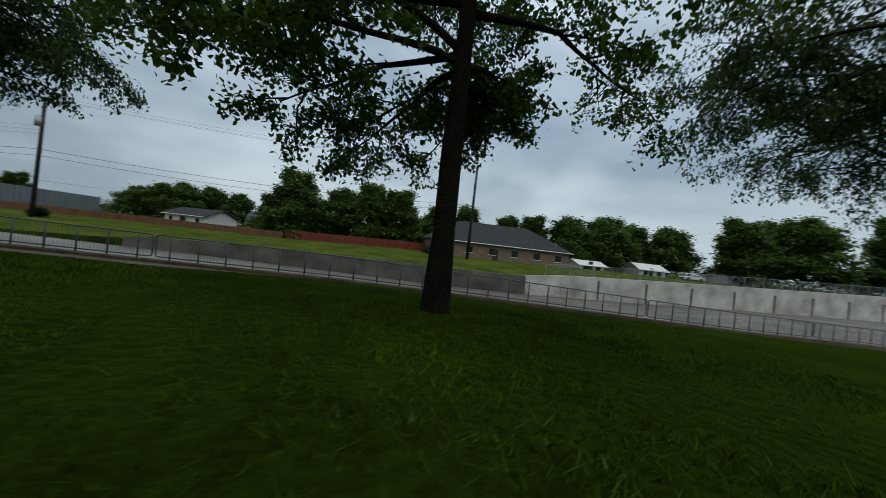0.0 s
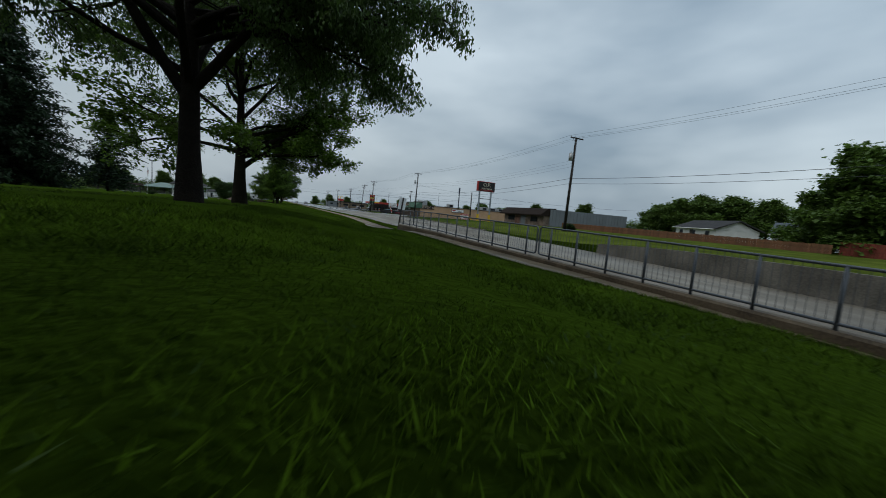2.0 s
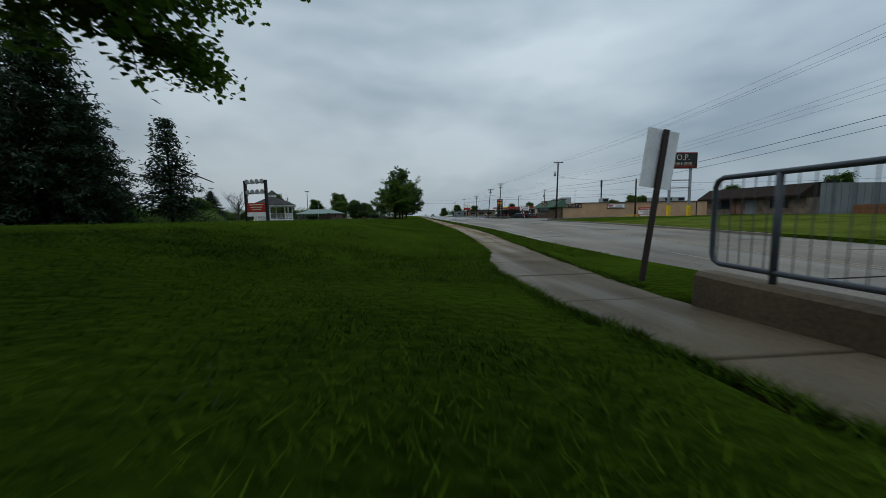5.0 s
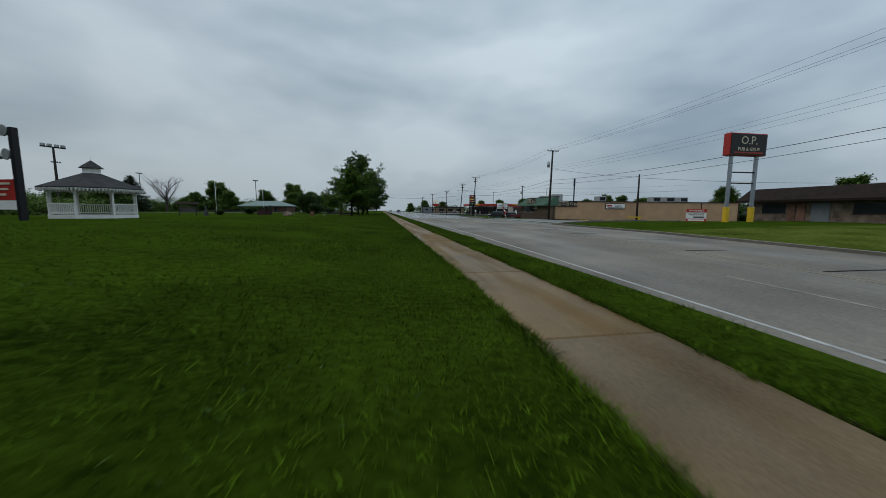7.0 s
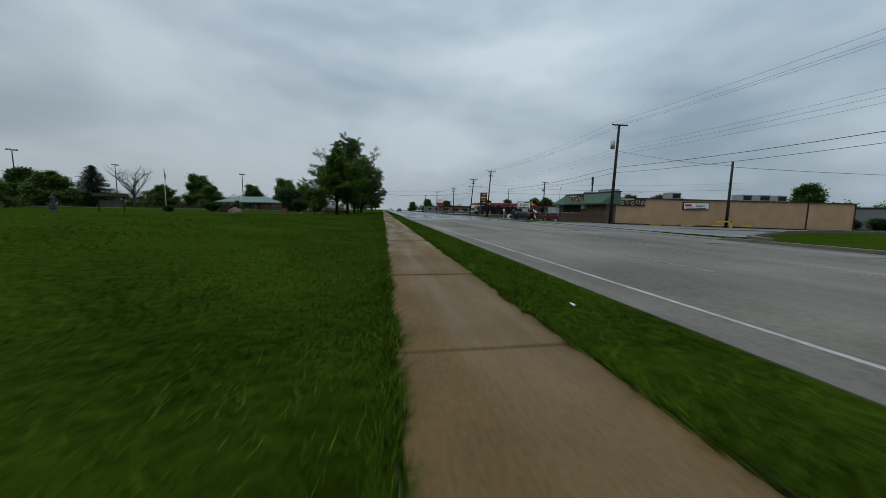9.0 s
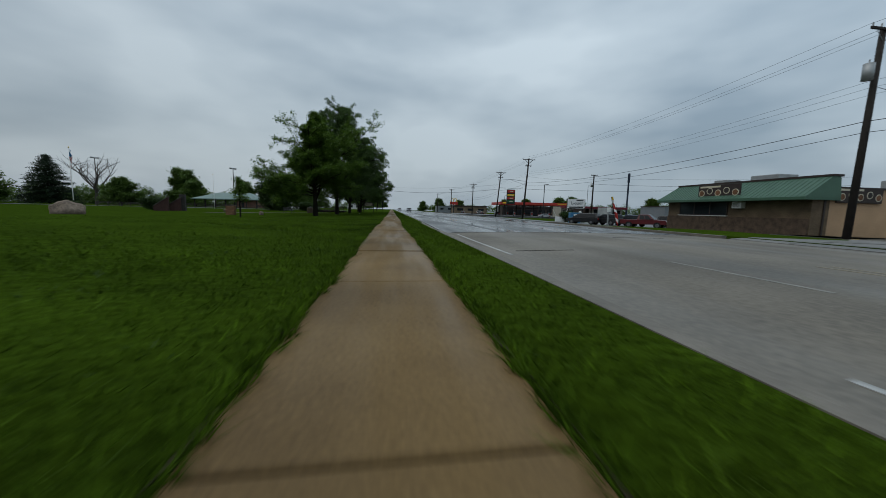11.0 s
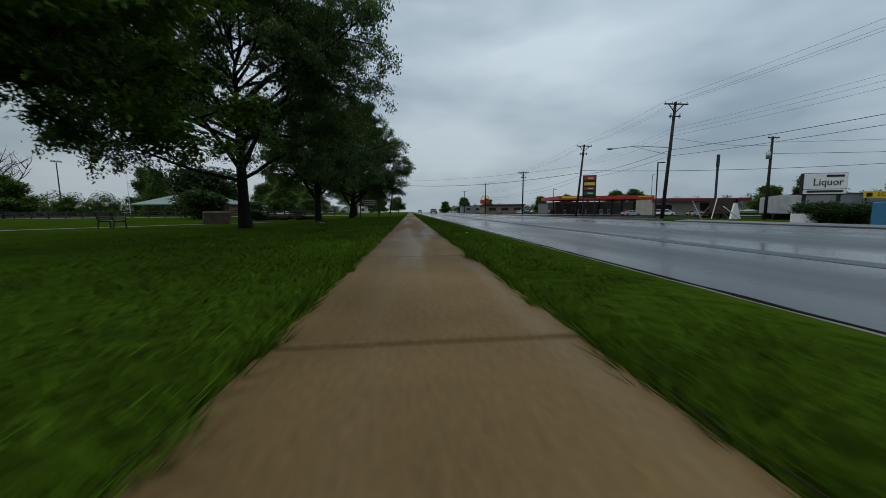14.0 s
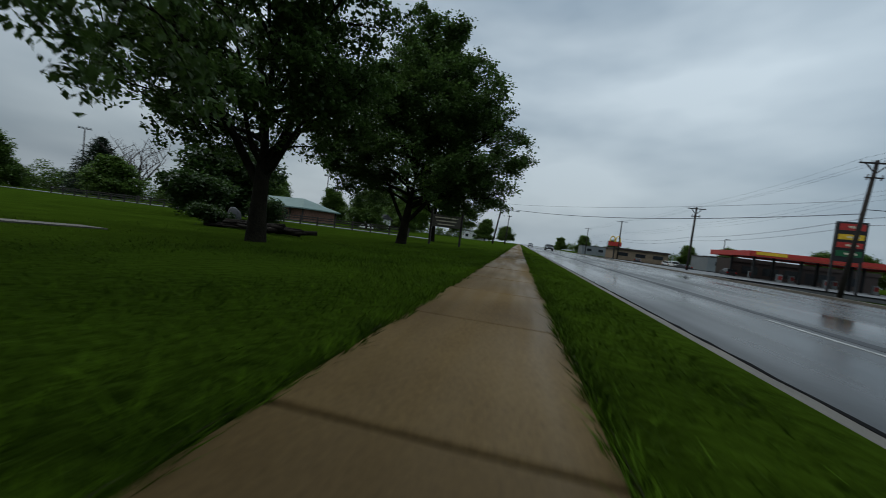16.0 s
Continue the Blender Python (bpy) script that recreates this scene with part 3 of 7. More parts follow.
def rail_panel(y0, y1):
    """One guard-rail panel on the wall top from y0 back to y1."""
    z = lambda y: float(walk_z(y) + parapet_h(y))
    t = thing("guard_rail", (-0.19, y0, z(y0)), "blue-grey tubular steel guard rail panel on the concrete wall", "guard rail", "guard rail panels")
    at = lambda y, h: (0, y - y0, z(y) - z(y0) + h)
    hgt, lift, c, r = 1.06, 0.11, 0.1, 0.028
    n = max(3, round((y0 - y1) / 1.12))
    run = [y0 - c - (y0 - y1 - 2 * c) * k / n for k in range(n + 1)]
    pts = [at(y, hgt) for y in run] + [at(y1 + c * 0.3, hgt - c * 0.3), at(y1, hgt - c), at(y1, lift + c), at(y1 + c * 0.3, lift + c * 0.3)]
    pts += [at(y, lift) for y in run[::-1]] + [at(y0 - c * 0.3, lift + c * 0.3), at(y0, lift + c), at(y0, hgt - c), at(y0 - c * 0.3, hgt - c * 0.3)]
    bm = B()
    tube(bm, pts, r)
    part("rail_loop", bm, M["rail_paint"], t, "rounded tubular steel loop", True)
    m = round((y0 - y1) / 1.12)
    for k in range(m):
        y = y0 - (k + 0.5) * (y0 - y1) / m
        part("post", one(rod, at(y, -0.05), at(y, hgt), 0.032, seg=8), M["rail_paint"], t, smooth=True)
    me = None
    nb = int((y0 - y1) / 0.13)
    for k in range(nb):
        y = y0 - (k + 0.5) * (y0 - y1) / nb
        if me is None:
            ob = part("bar", one(rod, (0, 0, lift + 0.01), (0, 0, hgt - 0.01), 0.0052, seg=5), M["rail_paint"], t)
            me = ob.data
        else:
            ob = new("bar", me)
            ob.parent = t
        ob.location = at(y, 0)
    return t


rail_panel(WALL_END - 0.1, -36.26)
y = -36.36
while y > -100:
    rail_panel(y, y - 12.3)
    y -= 12.42

# retaining walls on the far side of the cutting
def far_wall(name, y0, y1, mat, label):
    bm = B()
    ys = np.arange(y0, y1 + 0.1, 2.0)
    ys[-1] = y1
    rs = []
    for y in ys:
        z = float(bank_z(y)) + 0.12
        rs.append([bm.verts.new(p) for p in ((16.0, y, float(road_z(y)) - 0.5), (16.15, y, z), (16.6, y, z), (16.6, y, float(road_z(y)) - 0.5))])
    for a, b in zip(rs, rs[1:]):
        for i in range(3):
            bm.faces.new((a[i], a[i + 1], b[i + 1], b[i]))
    bm.faces.new(rs[0]), bm.faces.new(rs[-1])
    bmesh.ops.recalc_face_normals(bm, faces=bm.faces[:])
    return tagged(link_mesh(name, bm, mat), label, "wall", kind="structure")


far_wall("retaining_wall_grey", -73.5, -37.5, M["wall_grey"], "long stained grey concrete retaining wall below the grass bank")
white = far_wall("retaining_wall_pale", -150, -73.6, M["wall_white"], "pale streaked concrete retaining wall below a chain-link fence")
for y in np.arange(-148, -78, 6.0):
    part("buttress_joint", one(box, (16.02, y, -1.4 + float(bank_z(y)) * 0.5), (0.14, 0.12, 2.9)), M["wall_grey"], white)

# ---- sidewalk of single slabs ----
pave = tagged(strip("sidewalk_bed", lambda y: float(walk_left(y)) + 0.04, lambda y: float(walk_right(y)) - 0.04, -118, 420, lambda x, y: float(walk_z(y)) - 0.035, M["joint"], 2.0, 0.2), "brown-grey concrete sidewalk of single slabs", "sidewalk", kind="structure")


def slab(y0, y1):
    bm = B()
    g = 0.017
    a, b = y0 + g, y1 - g
    t = [(float(walk_left(a)), a), (float(walk_right(a)), a), (float(walk_right(b)), b), (float(walk_left(b)), b)]
    jz = rnd.uniform(-0.008, 0.008)
    lo = [bm.verts.new((x, yy, float(walk_z(yy)) - 0.12)) for x, yy in t]
    mid = [bm.verts.new((x, yy, float(walk_z(yy)) - 0.012 + jz)) for x, yy in t]
    cx, cy = sum(p[0] for p in t) / 4, (a + b) / 2
    hi = [bm.verts.new((x + (0.012 if x < cx else -0.012), yy + (0.012 if yy < cy else -0.012), float(walk_z(yy)) + jz)) for x, yy in t]
    bm.faces.new(hi)
    for i in range(4):
        j = (i + 1) % 4
        bm.faces.new((mid[i], mid[j], hi[j], hi[i])), bm.faces.new((lo[i], lo[j], mid[j], mid[i]))
    bmesh.ops.recalc_face_normals(bm, faces=bm.faces[:])
    part("slab", bm, M["slab_grey" if y1 < -24 else "slab_mid" if y1 < -14 else "slab"], pave)


# slab lengths differ from stretch to stretch
JOINTS = [-117.0, -20.6, -9.16, -5.17, 2.7, 31.97, 35.02, 39.42, 42.46, 51.9, 55.42, 71.08, 74.68, 86.66, 92.97, 95.86, 100.2, 180.0]
for ja, jb in zip(JOINTS, JOINTS[1:]):
    n = max(1, round((jb - ja) / (2.05 if jb < -20 else 3.4 if ja < 86 else 2.4)))
    for k in range(n):
        slab(ja + (jb - ja) * k / n, ja + (jb - ja) * (k + 1) / n)
strip("slab_far", lambda y: float(walk_left(y)), lambda y: float(walk_right(y)), 180.0, 420, lambda x, y: float(walk_z(y)), M["slab"], 4.0, 0.1, parent=pave)

# dirt washed along the slab edges
for side, at in (("west", walk_left), ("east", walk_right)):
    k = 1 if side == "west" else -1
    inner = lambda y: float(at(y)) + k * (-0.03 + 0.07 * noise.noise((y * 1.3, 2.0 * k, 0)) + 0.02 * noise.noise((y * 5.0, 4.0 * k, 0)))
    outer = lambda y: float(at(y)) - k * 0.035
    inner2 = lambda y: max(inner(y), outer(y) + 0.004) if k > 0 else min(inner(y), outer(y) - 0.004)
    lo, hi = (outer, inner2) if k > 0 else (inner2, outer)
    tagged(strip("edge_soil", lo, hi, -31.5 if k < 0 else -60, 150, lambda x, y: float(walk_z(y)) + 0.006, M["soil"], 0.22, 0.05), "dark soil line along the sidewalk edge", "soil", kind="structure")


# ---- trees ----
class Wood:
    """Collects tapered limbs and leaf sprays as plain vertex and face lists."""
    def __init__(self, seed):
        self.r = random.Random(seed)
        self.v, self.f = [], []
        self.tips = []

    def tube(self, pts, radii, seg=6):
        base = len(self.v)
        d0 = (pts[1] - pts[0]).normalized()
        s = d0.orthogonal().normalized()
        for i, p in enumerate(pts):
            d = (pts[min(i + 1, len(pts) - 1)] - pts[max(i - 1, 0)]).normalized()
            s = (s - d * s.dot(d)).normalized()
            t = d.cross(s)
            for k in range(seg):
                a = 2 * math.pi * k / seg
                self.v.append(tuple(p + (s * math.cos(a) + t * math.sin(a)) * radii[i]))
        for i in range(len(pts) - 1):
            for k in range(seg):
                k2 = (k + 1) % seg
                self.f.append((base + i * seg + k, base + i * seg + k2, base + (i + 1) * seg + k2, base + (i + 1) * seg + k))

    def limb(self, p, d, length, r0, bend, seg=6, n=5, tip=0.25):
        pts, d = [p.copy()], d.normalized()
        for i in range(n):
            wob = Vector((self.r.gauss(0, 1), self.r.gauss(0, 1), self.r.gauss(0, 0.6))) * 0.13
            d = (d + wob + Vector((0, 0, bend / n))).normalized()
            pts.append(pts[-1] + d * length / n)
        if seg:
            self.tube(pts, [r0 * (1 - (1 - tip) * i / n) for i in range(n + 1)], seg)
        return pts, d


def leaf_cloud(rng, tips, per, size, droop, spread, slim=0.45):
    """Leaf sprays: pointed, folded leaves set round each twig point."""
    c = np.repeat(np.array(tips, dtype=float), per, axis=0)
    n = len(c)
    c += rng.normal(0, spread, (n, 3)) * (1, 1, 0.75)
    a = rng.uniform(0, 2 * np.pi, n)
    tilt = rng.normal(-droop, 0.45, n)
    d = np.stack((np.cos(a) * np.cos(tilt), np.sin(a) * np.cos(tilt), np.sin(tilt)), 1)
    s = np.cross(d, (0, 0, 1.0)) + rng.normal(0, 0.35, (n, 3))
    s /= np.linalg.norm(s, axis=1)[:, None]
    L = size * rng.uniform(0.65, 1.3, n)[:, None]
    w = L * slim
    up = np.cross(s, d) * (L * 0.12)
    p = np.stack((c, c + d * L * 0.45 + s * w + up, c + d * L, c + d * L * 0.45 - s * w + up), 1).reshape(-1, 3)
    i = np.arange(n) * 4
    f = np.concatenate((np.stack((i, i + 1, i + 2), 1), np.stack((i, i + 2, i + 3), 1)))
    return p.tolist(), f.tolist()


def broadleaf(seed, height, trunk_r, spread, fork, n_limb, leaf_mat, bark, leaf=0.16, per=5, droop=0.25, low=0.3, twigs=5, subs=5, hang=0.0, lean=(0, 0), taper=0.5, extra=(), cut=1.0, slim=0.45, fine=True):
    """Meshes of a broad tree: (trunk and limbs, crown)."""
    W = Wood(seed)
    r = W.r
    top = Vector((lean[0], lean[1], height * 0.80))
    pts, rad = [], []
    for i in range(9):
        u = i / 8
        flare = 1 + 0.45 * max(0, 1 - u * 9) ** 2
        pts.append(Vector((lean[0] * u + r.gauss(0, 0.03) * u * height * 0.12, lean[1] * u + r.gauss(0, 0.03) * u * height * 0.12, u * height * 0.8 - 0.3 * (i == 0))))
        rad.append(trunk_r * flare * (1 - 0.93 * max(0, u - fork / height * 0.6) ** 0.8) * (cut if u > fork / height / 0.8 + 0.06 else 1.0))
    W.tube(pts, [max(x, 0.05) for x in rad], 12)
    # root flare
    for k in range(6):
        a = k * 1.05 + r.uniform(-0.3, 0.3)
        W.tube([Vector((math.cos(a) * trunk_r * 0.5, math.sin(a) * trunk_r * 0.5, trunk_r * 1.1)), Vector((math.cos(a) * trunk_r * 1.02, math.sin(a) * trunk_r * 1.02, trunk_r * 0.2)), Vector((math.cos(a) * trunk_r * 1.45, math.sin(a) * trunk_r * 1.45, -0.15))], [trunk_r * 0.4, trunk_r * 0.34, trunk_r * 0.12], 6)
    tips = []

    def twig(p, d, ln, rr):
        q, _ = W.limb(p, d, ln, rr, -droop * 0.8 - hang, 4 if fine else 0, 4, 0.3)
        for a, b in zip(q[1:], q[2:] + [q[-1] + (q[-1] - q[-2]) * 0.5]):
            for k in range(2):
                tips.append(tuple(a.lerp(b, r.random())))

    for k in range(n_limb + len(extra)):
        u = min(1, k / max(1, n_limb - 1))
        h = fork + (height * 0.78 - fork) * u ** 1.15
        if k >= n_limb:
            h, u = extra[k - n_limb][0], 0.1
        i = min(7, int(h / (height * 0.8) * 8))
        p = pts[i].lerp(pts[i + 1], h / (height * 0.8) * 8 - i)
        az = k * 2.4 + r.uniform(-0.4, 0.4)
        el = radians(18 + 52 * u + r.uniform(-8, 8)) if k else radians(30)
        reach = spread * (0.98 - taper * max(0, u - 0.25) ** 1.1) * r.uniform(0.8, 1.12)
        if k >= n_limb:
            _, az, el, reach = extra[k - n_limb][:4]
            az, el = radians(az), radians(el)
        own = extra[k - n_limb][4:] if k >= n_limb else ()
        d = Vector((math.cos(az) * math.cos(el), math.sin(az) * math.cos(el), math.sin(el)))
        rr = max(0.05, trunk_r * (own[1] if len(own) > 1 else 0.42 - 0.25 * u))
        q, dd = W.limb(p, d, reach, rr, own[0] if own else 0.10 - low * (1 - u), 7, 7, 0.2)
        for s in range(subs + 2):
            t = 0.28 + 0.72 * (s + 0.6) / (subs + 2)
            j = min(6, int(t * 7))
            b = q[j].lerp(q[j + 1], t * 7 - j)
            side = (q[j + 1] - q[j]).cross(Vector((0, 0, 1))).normalized() * (1 if s % 2 else -1)
            d2 = ((q[j + 1] - q[j]).normalized() * 0.55 + side * r.uniform(0.45, 1.0) + Vector((0, 0, r.uniform(-0.45, 0.6)))).normalized()
            l2 = reach * r.uniform(0.26, 0.46) * (1.15 - 0.4 * t)
            q2, _ = W.limb(b, d2, l2, rr * 0.34, -droop * 0.5, 5, 5, 0.3)
            for w in range(twigs):
                v = 0.25 + 0.75 * (w + 0.5) / twigs
                jj = min(4, int(v * 5))
                b2 = q2[jj].lerp(q2[jj + 1], v * 5 - jj)
                d3 = Vector((r.gauss(0, 1), r.gauss(0, 1), r.gauss(0.05, 0.5))).normalized() * 0.8 + (q2[jj + 1] - q2[jj]).normalized() * 0.6
                twig(b2, d3, l2 * r.uniform(0.35, 0.6), rr * 0.09 + 0.006)
            twig(q2[-1], q2[-1] - q2[-2], l2 * 0.4, rr * 0.08)
    wood = raw_mesh("trunk", W.v, W.f, bark, True)
    v, f = leaf_cloud(np.random.default_rng(seed), tips, per, leaf, droop + hang, leaf * 1.1, slim)
    return wood, raw_mesh("crown", v, f, leaf_mat)


def plant(name, meshes, at, rz, label, category="tree", group="", s=1.0, sz=None):
    t = thing(name, at, label, category, group, rz)
    t.scale = (s, s, sz or s)
    for nm, me in zip(("trunk", "crown"), meshes):
        if me:
            o = new(nm, me)
            o.parent = t
    return t


def gz(x, y):
    return float(ground_z(x, y))


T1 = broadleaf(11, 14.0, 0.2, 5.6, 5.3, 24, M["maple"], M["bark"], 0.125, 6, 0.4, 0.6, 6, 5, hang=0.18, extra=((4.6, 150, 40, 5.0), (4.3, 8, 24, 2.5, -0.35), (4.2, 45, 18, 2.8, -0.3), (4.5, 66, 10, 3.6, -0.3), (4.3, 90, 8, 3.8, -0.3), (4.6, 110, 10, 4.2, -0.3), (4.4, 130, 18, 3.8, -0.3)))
T2 = broadleaf(23, 14.0, 0.26, 6.0, 4.2, 13, M["locust"], M["bark2"], 0.12, 11, 0.5, 0.3, 6, 6, hang=0.55, cut=0.42, slim=0.3, extra=((2.75, 330, 50, 8.0, 0.15, 0.62), (3.4, 322, 28, 6.6, 0.1, 0.36), (2.95, 145, 48, 6.6, -0.1, 0.6), (3.2, 240, 58, 8.0, 0.1, 0.5), (3.1, 60, 48, 7.0, 0.05, 0.45), (4.2, 140, 26, 5.2, -0.95), (4.6, 124, 30, 4.8, -0.9), (4.4, 162, 26, 5.6, -0.8), (5.2, 150, 32, 5.6, -0.8), (5.0, 182, 28, 5.8, -0.7), (5.8, 135, 38, 5.4, -0.7), (6.6, 150, 40, 5.2, -0.6), (4.2, 325, 35, 7.0, -0.3), (4.8, 295, 36, 6.6, -0.4), (4.6, 5, 30, 6.5, -0.4)))
T3 = broadleaf(37, 14.5, 0.32, 7.2, 2.6, 18, M["maple"], M["bark"], 0.165, 8, 0.3, 0.35, 6, 6, extra=((2.0, 5, 48, 6.6, 0.0, 0.5), (3.0, 22, 12, 5.6), (3.4, 45, 14, 5.0), (2.7, -8, 12, 5.4), (3.8, 8, 16, 5.8), (3.2, 75, 14, 5.2), (6.0, 300, 40, 6.0), (5.5, 110, 38, 5.5)))
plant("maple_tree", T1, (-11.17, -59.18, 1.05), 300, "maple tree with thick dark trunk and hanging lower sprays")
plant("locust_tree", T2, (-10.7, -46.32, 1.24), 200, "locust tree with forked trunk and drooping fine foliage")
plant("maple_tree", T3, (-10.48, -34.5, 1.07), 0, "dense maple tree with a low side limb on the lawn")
plant("locust_tree", T2, (-13.0, -72.8, 0.65), 60, "locust tree with drooping branches over the lawn", s=1.12)
# two added maples, out of view, that only cast shade on the near lawn
for x, y, r in ((-23.0, -51.0, 120), (-24.5, -66.0, 40)):
    plant("maple_tree", T1, (x, y, gz(x, y)), r, "unseen maple tree added to shade the open lawn")
R1 = broadleaf(51, 14.8, 0.3, 3.5, 3.6, 17, M["maple"], M["bark"], 0.19, 9, 0.25, 0.3, 6, 6, taper=0.5, cut=0.5, extra=((2.2, 190, 80, 9.8, 0.0, 0.55), (2.1, 0, 67, 13.0, 0.15, 0.58), (2.5, 95, 60, 8.5, 0.1, 0.5), (3.0, 165, 25, 7.6, 0.0, 0.36), (3.2, 172, 20, 6.4, -0.15, 0.3), (2.8, 168, 12, 5.6, 0.0, 0.3), (3.4, 195, 28, 5.6, 0.05), (3.8, 300, 24, 5.6), (3.6, 20, 22, 5.8), (4.4, 345, 28, 6.0), (5.2, 10, 36, 6.2), (6.4, 5, 48, 6.4)))
R2 = broadleaf(64, 14.8, 0.25, 7.0, 4.0, 25, M["locust"], M["bark2"], 0.135, 14, 0.45, 0.35, 6, 6, hang=0.4, cut=0.5, slim=0.32, extra=((2.9, 80, 60, 8.0, 0.1, 0.5), (2.8, 260, 58, 8.0, 0.1, 0.5), (2.5, 285, 28, 5.6, 0.3, 0.4), (2.4, 92, 10, 6.6, 0.25, 0.36), (4.6, 70, 34, 6.2, -0.3), (5.0, 110, 40, 6.0, -0.3), (5.4, 330, 36, 5.6, -0.4), (6.0, 240, 44, 6.9, -0.3, 0.3), (7.0, 225, 50, 6.4, -0.3, 0.3), (6.6, 258, 48, 6.4, -0.3, 0.3), (5.0, 75, 40, 7.0, -0.3, 0.3), (5.6, 100, 46, 6.6, -0.3, 0.3), (4.6, 130, 42, 6.0, -0.3, 0.3), (7.0, 90, 55, 6.0, -0.3, 0.3)))
R3 = broadleaf(58, 12.4, 0.25, 4.4, 3.0, 13, M["locust"], M["bark"], 0.14, 8, 0.35, 0.3, 5, 6, taper=0.45, cut=0.5, extra=((1.9, 180, 60, 7.0, 0.1, 0.62), (2.0, 20, 78, 7.0, 0.05, 0.62), (2.3, 350, 32, 4.2, 0.1, 0.36), (3.0, 188, 32, 5.0, -0.3, 0.3), (3.4, 160, 36, 5.0, -0.3, 0.3), (2.6, 270, 44, 4.6, 0.0, 0.36), (2.8, 90, 40, 5.0, 0.0, 0.36), (4.5, 8, 52, 4.8), (5.5, 330, 50, 4.6)))
R4 = broadleaf(59, 12.4, 0.27, 5.6, 2.4, 17, M["locust"], M["bark"], 0.16, 11, 0.3, 0.25, 6, 6, lean=(1.2, 0), taper=0.4, cut=0.5, extra=((1.4, 5, 48, 8.0, -0.1, 0.6), (1.3, 172, 48, 6.8, 0.0, 0.5), (2.4, 0, 18, 6.4, 0.1, 0.36), (2.6, 330, 22, 6.4, 0.1, 0.34), (3.0, 40, 22, 6.0, 0.1, 0.34), (4.0, 355, 34, 6.6, -0.1), (5.0, 12, 46, 6.2, -0.1), (5.4, 320, 44, 6.0, -0.1), (3.2, 190, 26, 5.6), (3.6, 165, 34, 5.6), (5.2, 185, 52, 6.4), (5.0, 210, 46, 6.0), (4.4, 270, 34, 5.6)))
ROW = "roadside tree row"
plant("roadside_tree", R1, (-9.6, 70.6, -0.25), 15, "tall leafy maple at the start of the row", group=ROW, s=0.9)
plant("roadside_tree", R2, (-8.7, 82.4, -0.3), 120, "locust tree with a long low bare limb", group=ROW, s=1.06)
plant("roadside_tree", R3, (-8.2, 95.2, -0.3), 0, "dense leafy tree reaching over the path edge", group=ROW)
plant("roadside_tree", R4, (-7.2, 106.6, -0.2), 0, "round-crowned shade tree with spreading low limbs", group=ROW)
plant("roadside_tree", R1, (-9.0, 122.0, -0.15), 220, "leafy tree at the far end of the row", group=ROW, s=0.68)

SAP = broadleaf(66, 2.9, 0.035, 0.42, 1.0, 11, M["maple"], M["bark2"], 0.1, 3, 0.2, 0.1, 1, 1, taper=0.3)
plant("sapling", SAP, (-9.81, 48.80, gz(-9.81, 48.80)), 0, "slim young tree with sparse leaves on the lawn")


def conifer(seed, height, radius, gaps=0.0):
    """Spruce: straight stem, whorls of drooping boughs."""
    W = Wood(seed)
    W.tube([Vector((0, 0, -0.3)), Vector((0.05, 0, height * 0.5)), Vector((0, 0, height))], [height * 0.017, height * 0.011, 0.02], 8)
    tips = []
    n = int(height * 2.0)
    for i in range(n):
        u = (i + 0.5) / n
        z = height * (0.07 + 0.92 * u)
        for k in range(8):
            if W.r.random() < gaps:
                continue
            a = k * 0.785 + i * 1.1 + W.r.uniform(-0.25, 0.25)
            ln = radius * (1 - u) ** 0.8 * W.r.uniform(0.75, 1.12) + 0.2
            q, _ = W.limb(Vector((0, 0, z)), Vector((math.cos(a), math.sin(a), -0.12 + 0.5 * u)), ln, 0.035 + 0.05 * (1 - u), -0.25 + 0.45 * u, 4, 4, 0.2)
            m = max(2, int(ln * 2.2))
            for j in range(m):
                t = 0.2 + 0.8 * (j + W.r.random()) / m
                jj = min(3, int(t * 4))
                tips.append(tuple(q[jj].lerp(q[jj + 1], t * 4 - jj)))
    v, f = leaf_cloud(np.random.default_rng(seed), tips, 11, 0.46, 0.35, 0.26, 0.22)
    return raw_mesh("trunk", W.v, W.f, M["bark2"], True), raw_mesh("crown", v, f, M["spruce"])


def shrub(seed, rx, ry, h, mat, n=1500, leaf=0.28, lobes=9):
    """Rounded shrub of many small leaves on short stems, with an uneven outline."""
    g = np.random.default_rng(seed)
    W = Wood(seed)
    tips = []
    for k in range(lobes):
        a, d = g.uniform(0, 6.28), g.uniform(0.1, 0.75)
        c = np.array((math.cos(a) * rx * d, math.sin(a) * ry * d, h * g.uniform(0.3, 0.78)))
        s = np.array((rx * 0.5, ry * 0.5, min(h - c[2], c[2] * 0.98))) * g.uniform(0.75, 1.1)
        W.tube([Vector((c[0] * 0.2, c[1] * 0.2, -0.15)), Vector(c * (0.6, 0.6, 0.5)), Vector(c)], [0.09, 0.05, 0.02], 5)
        p = g.normal(0, 1, (n // lobes, 3))
        p /= np.linalg.norm(p, axis=1)[:, None]
        tips += (c + p * s * g.uniform(0.75, 1.0, (len(p), 1))).tolist()
    v, f = leaf_cloud(g, tips, 3, leaf, 0.1, leaf * 0.8)
    return raw_mesh("trunk", W.v, W.f, M["bark2"]), raw_mesh("crown", v, f, mat)


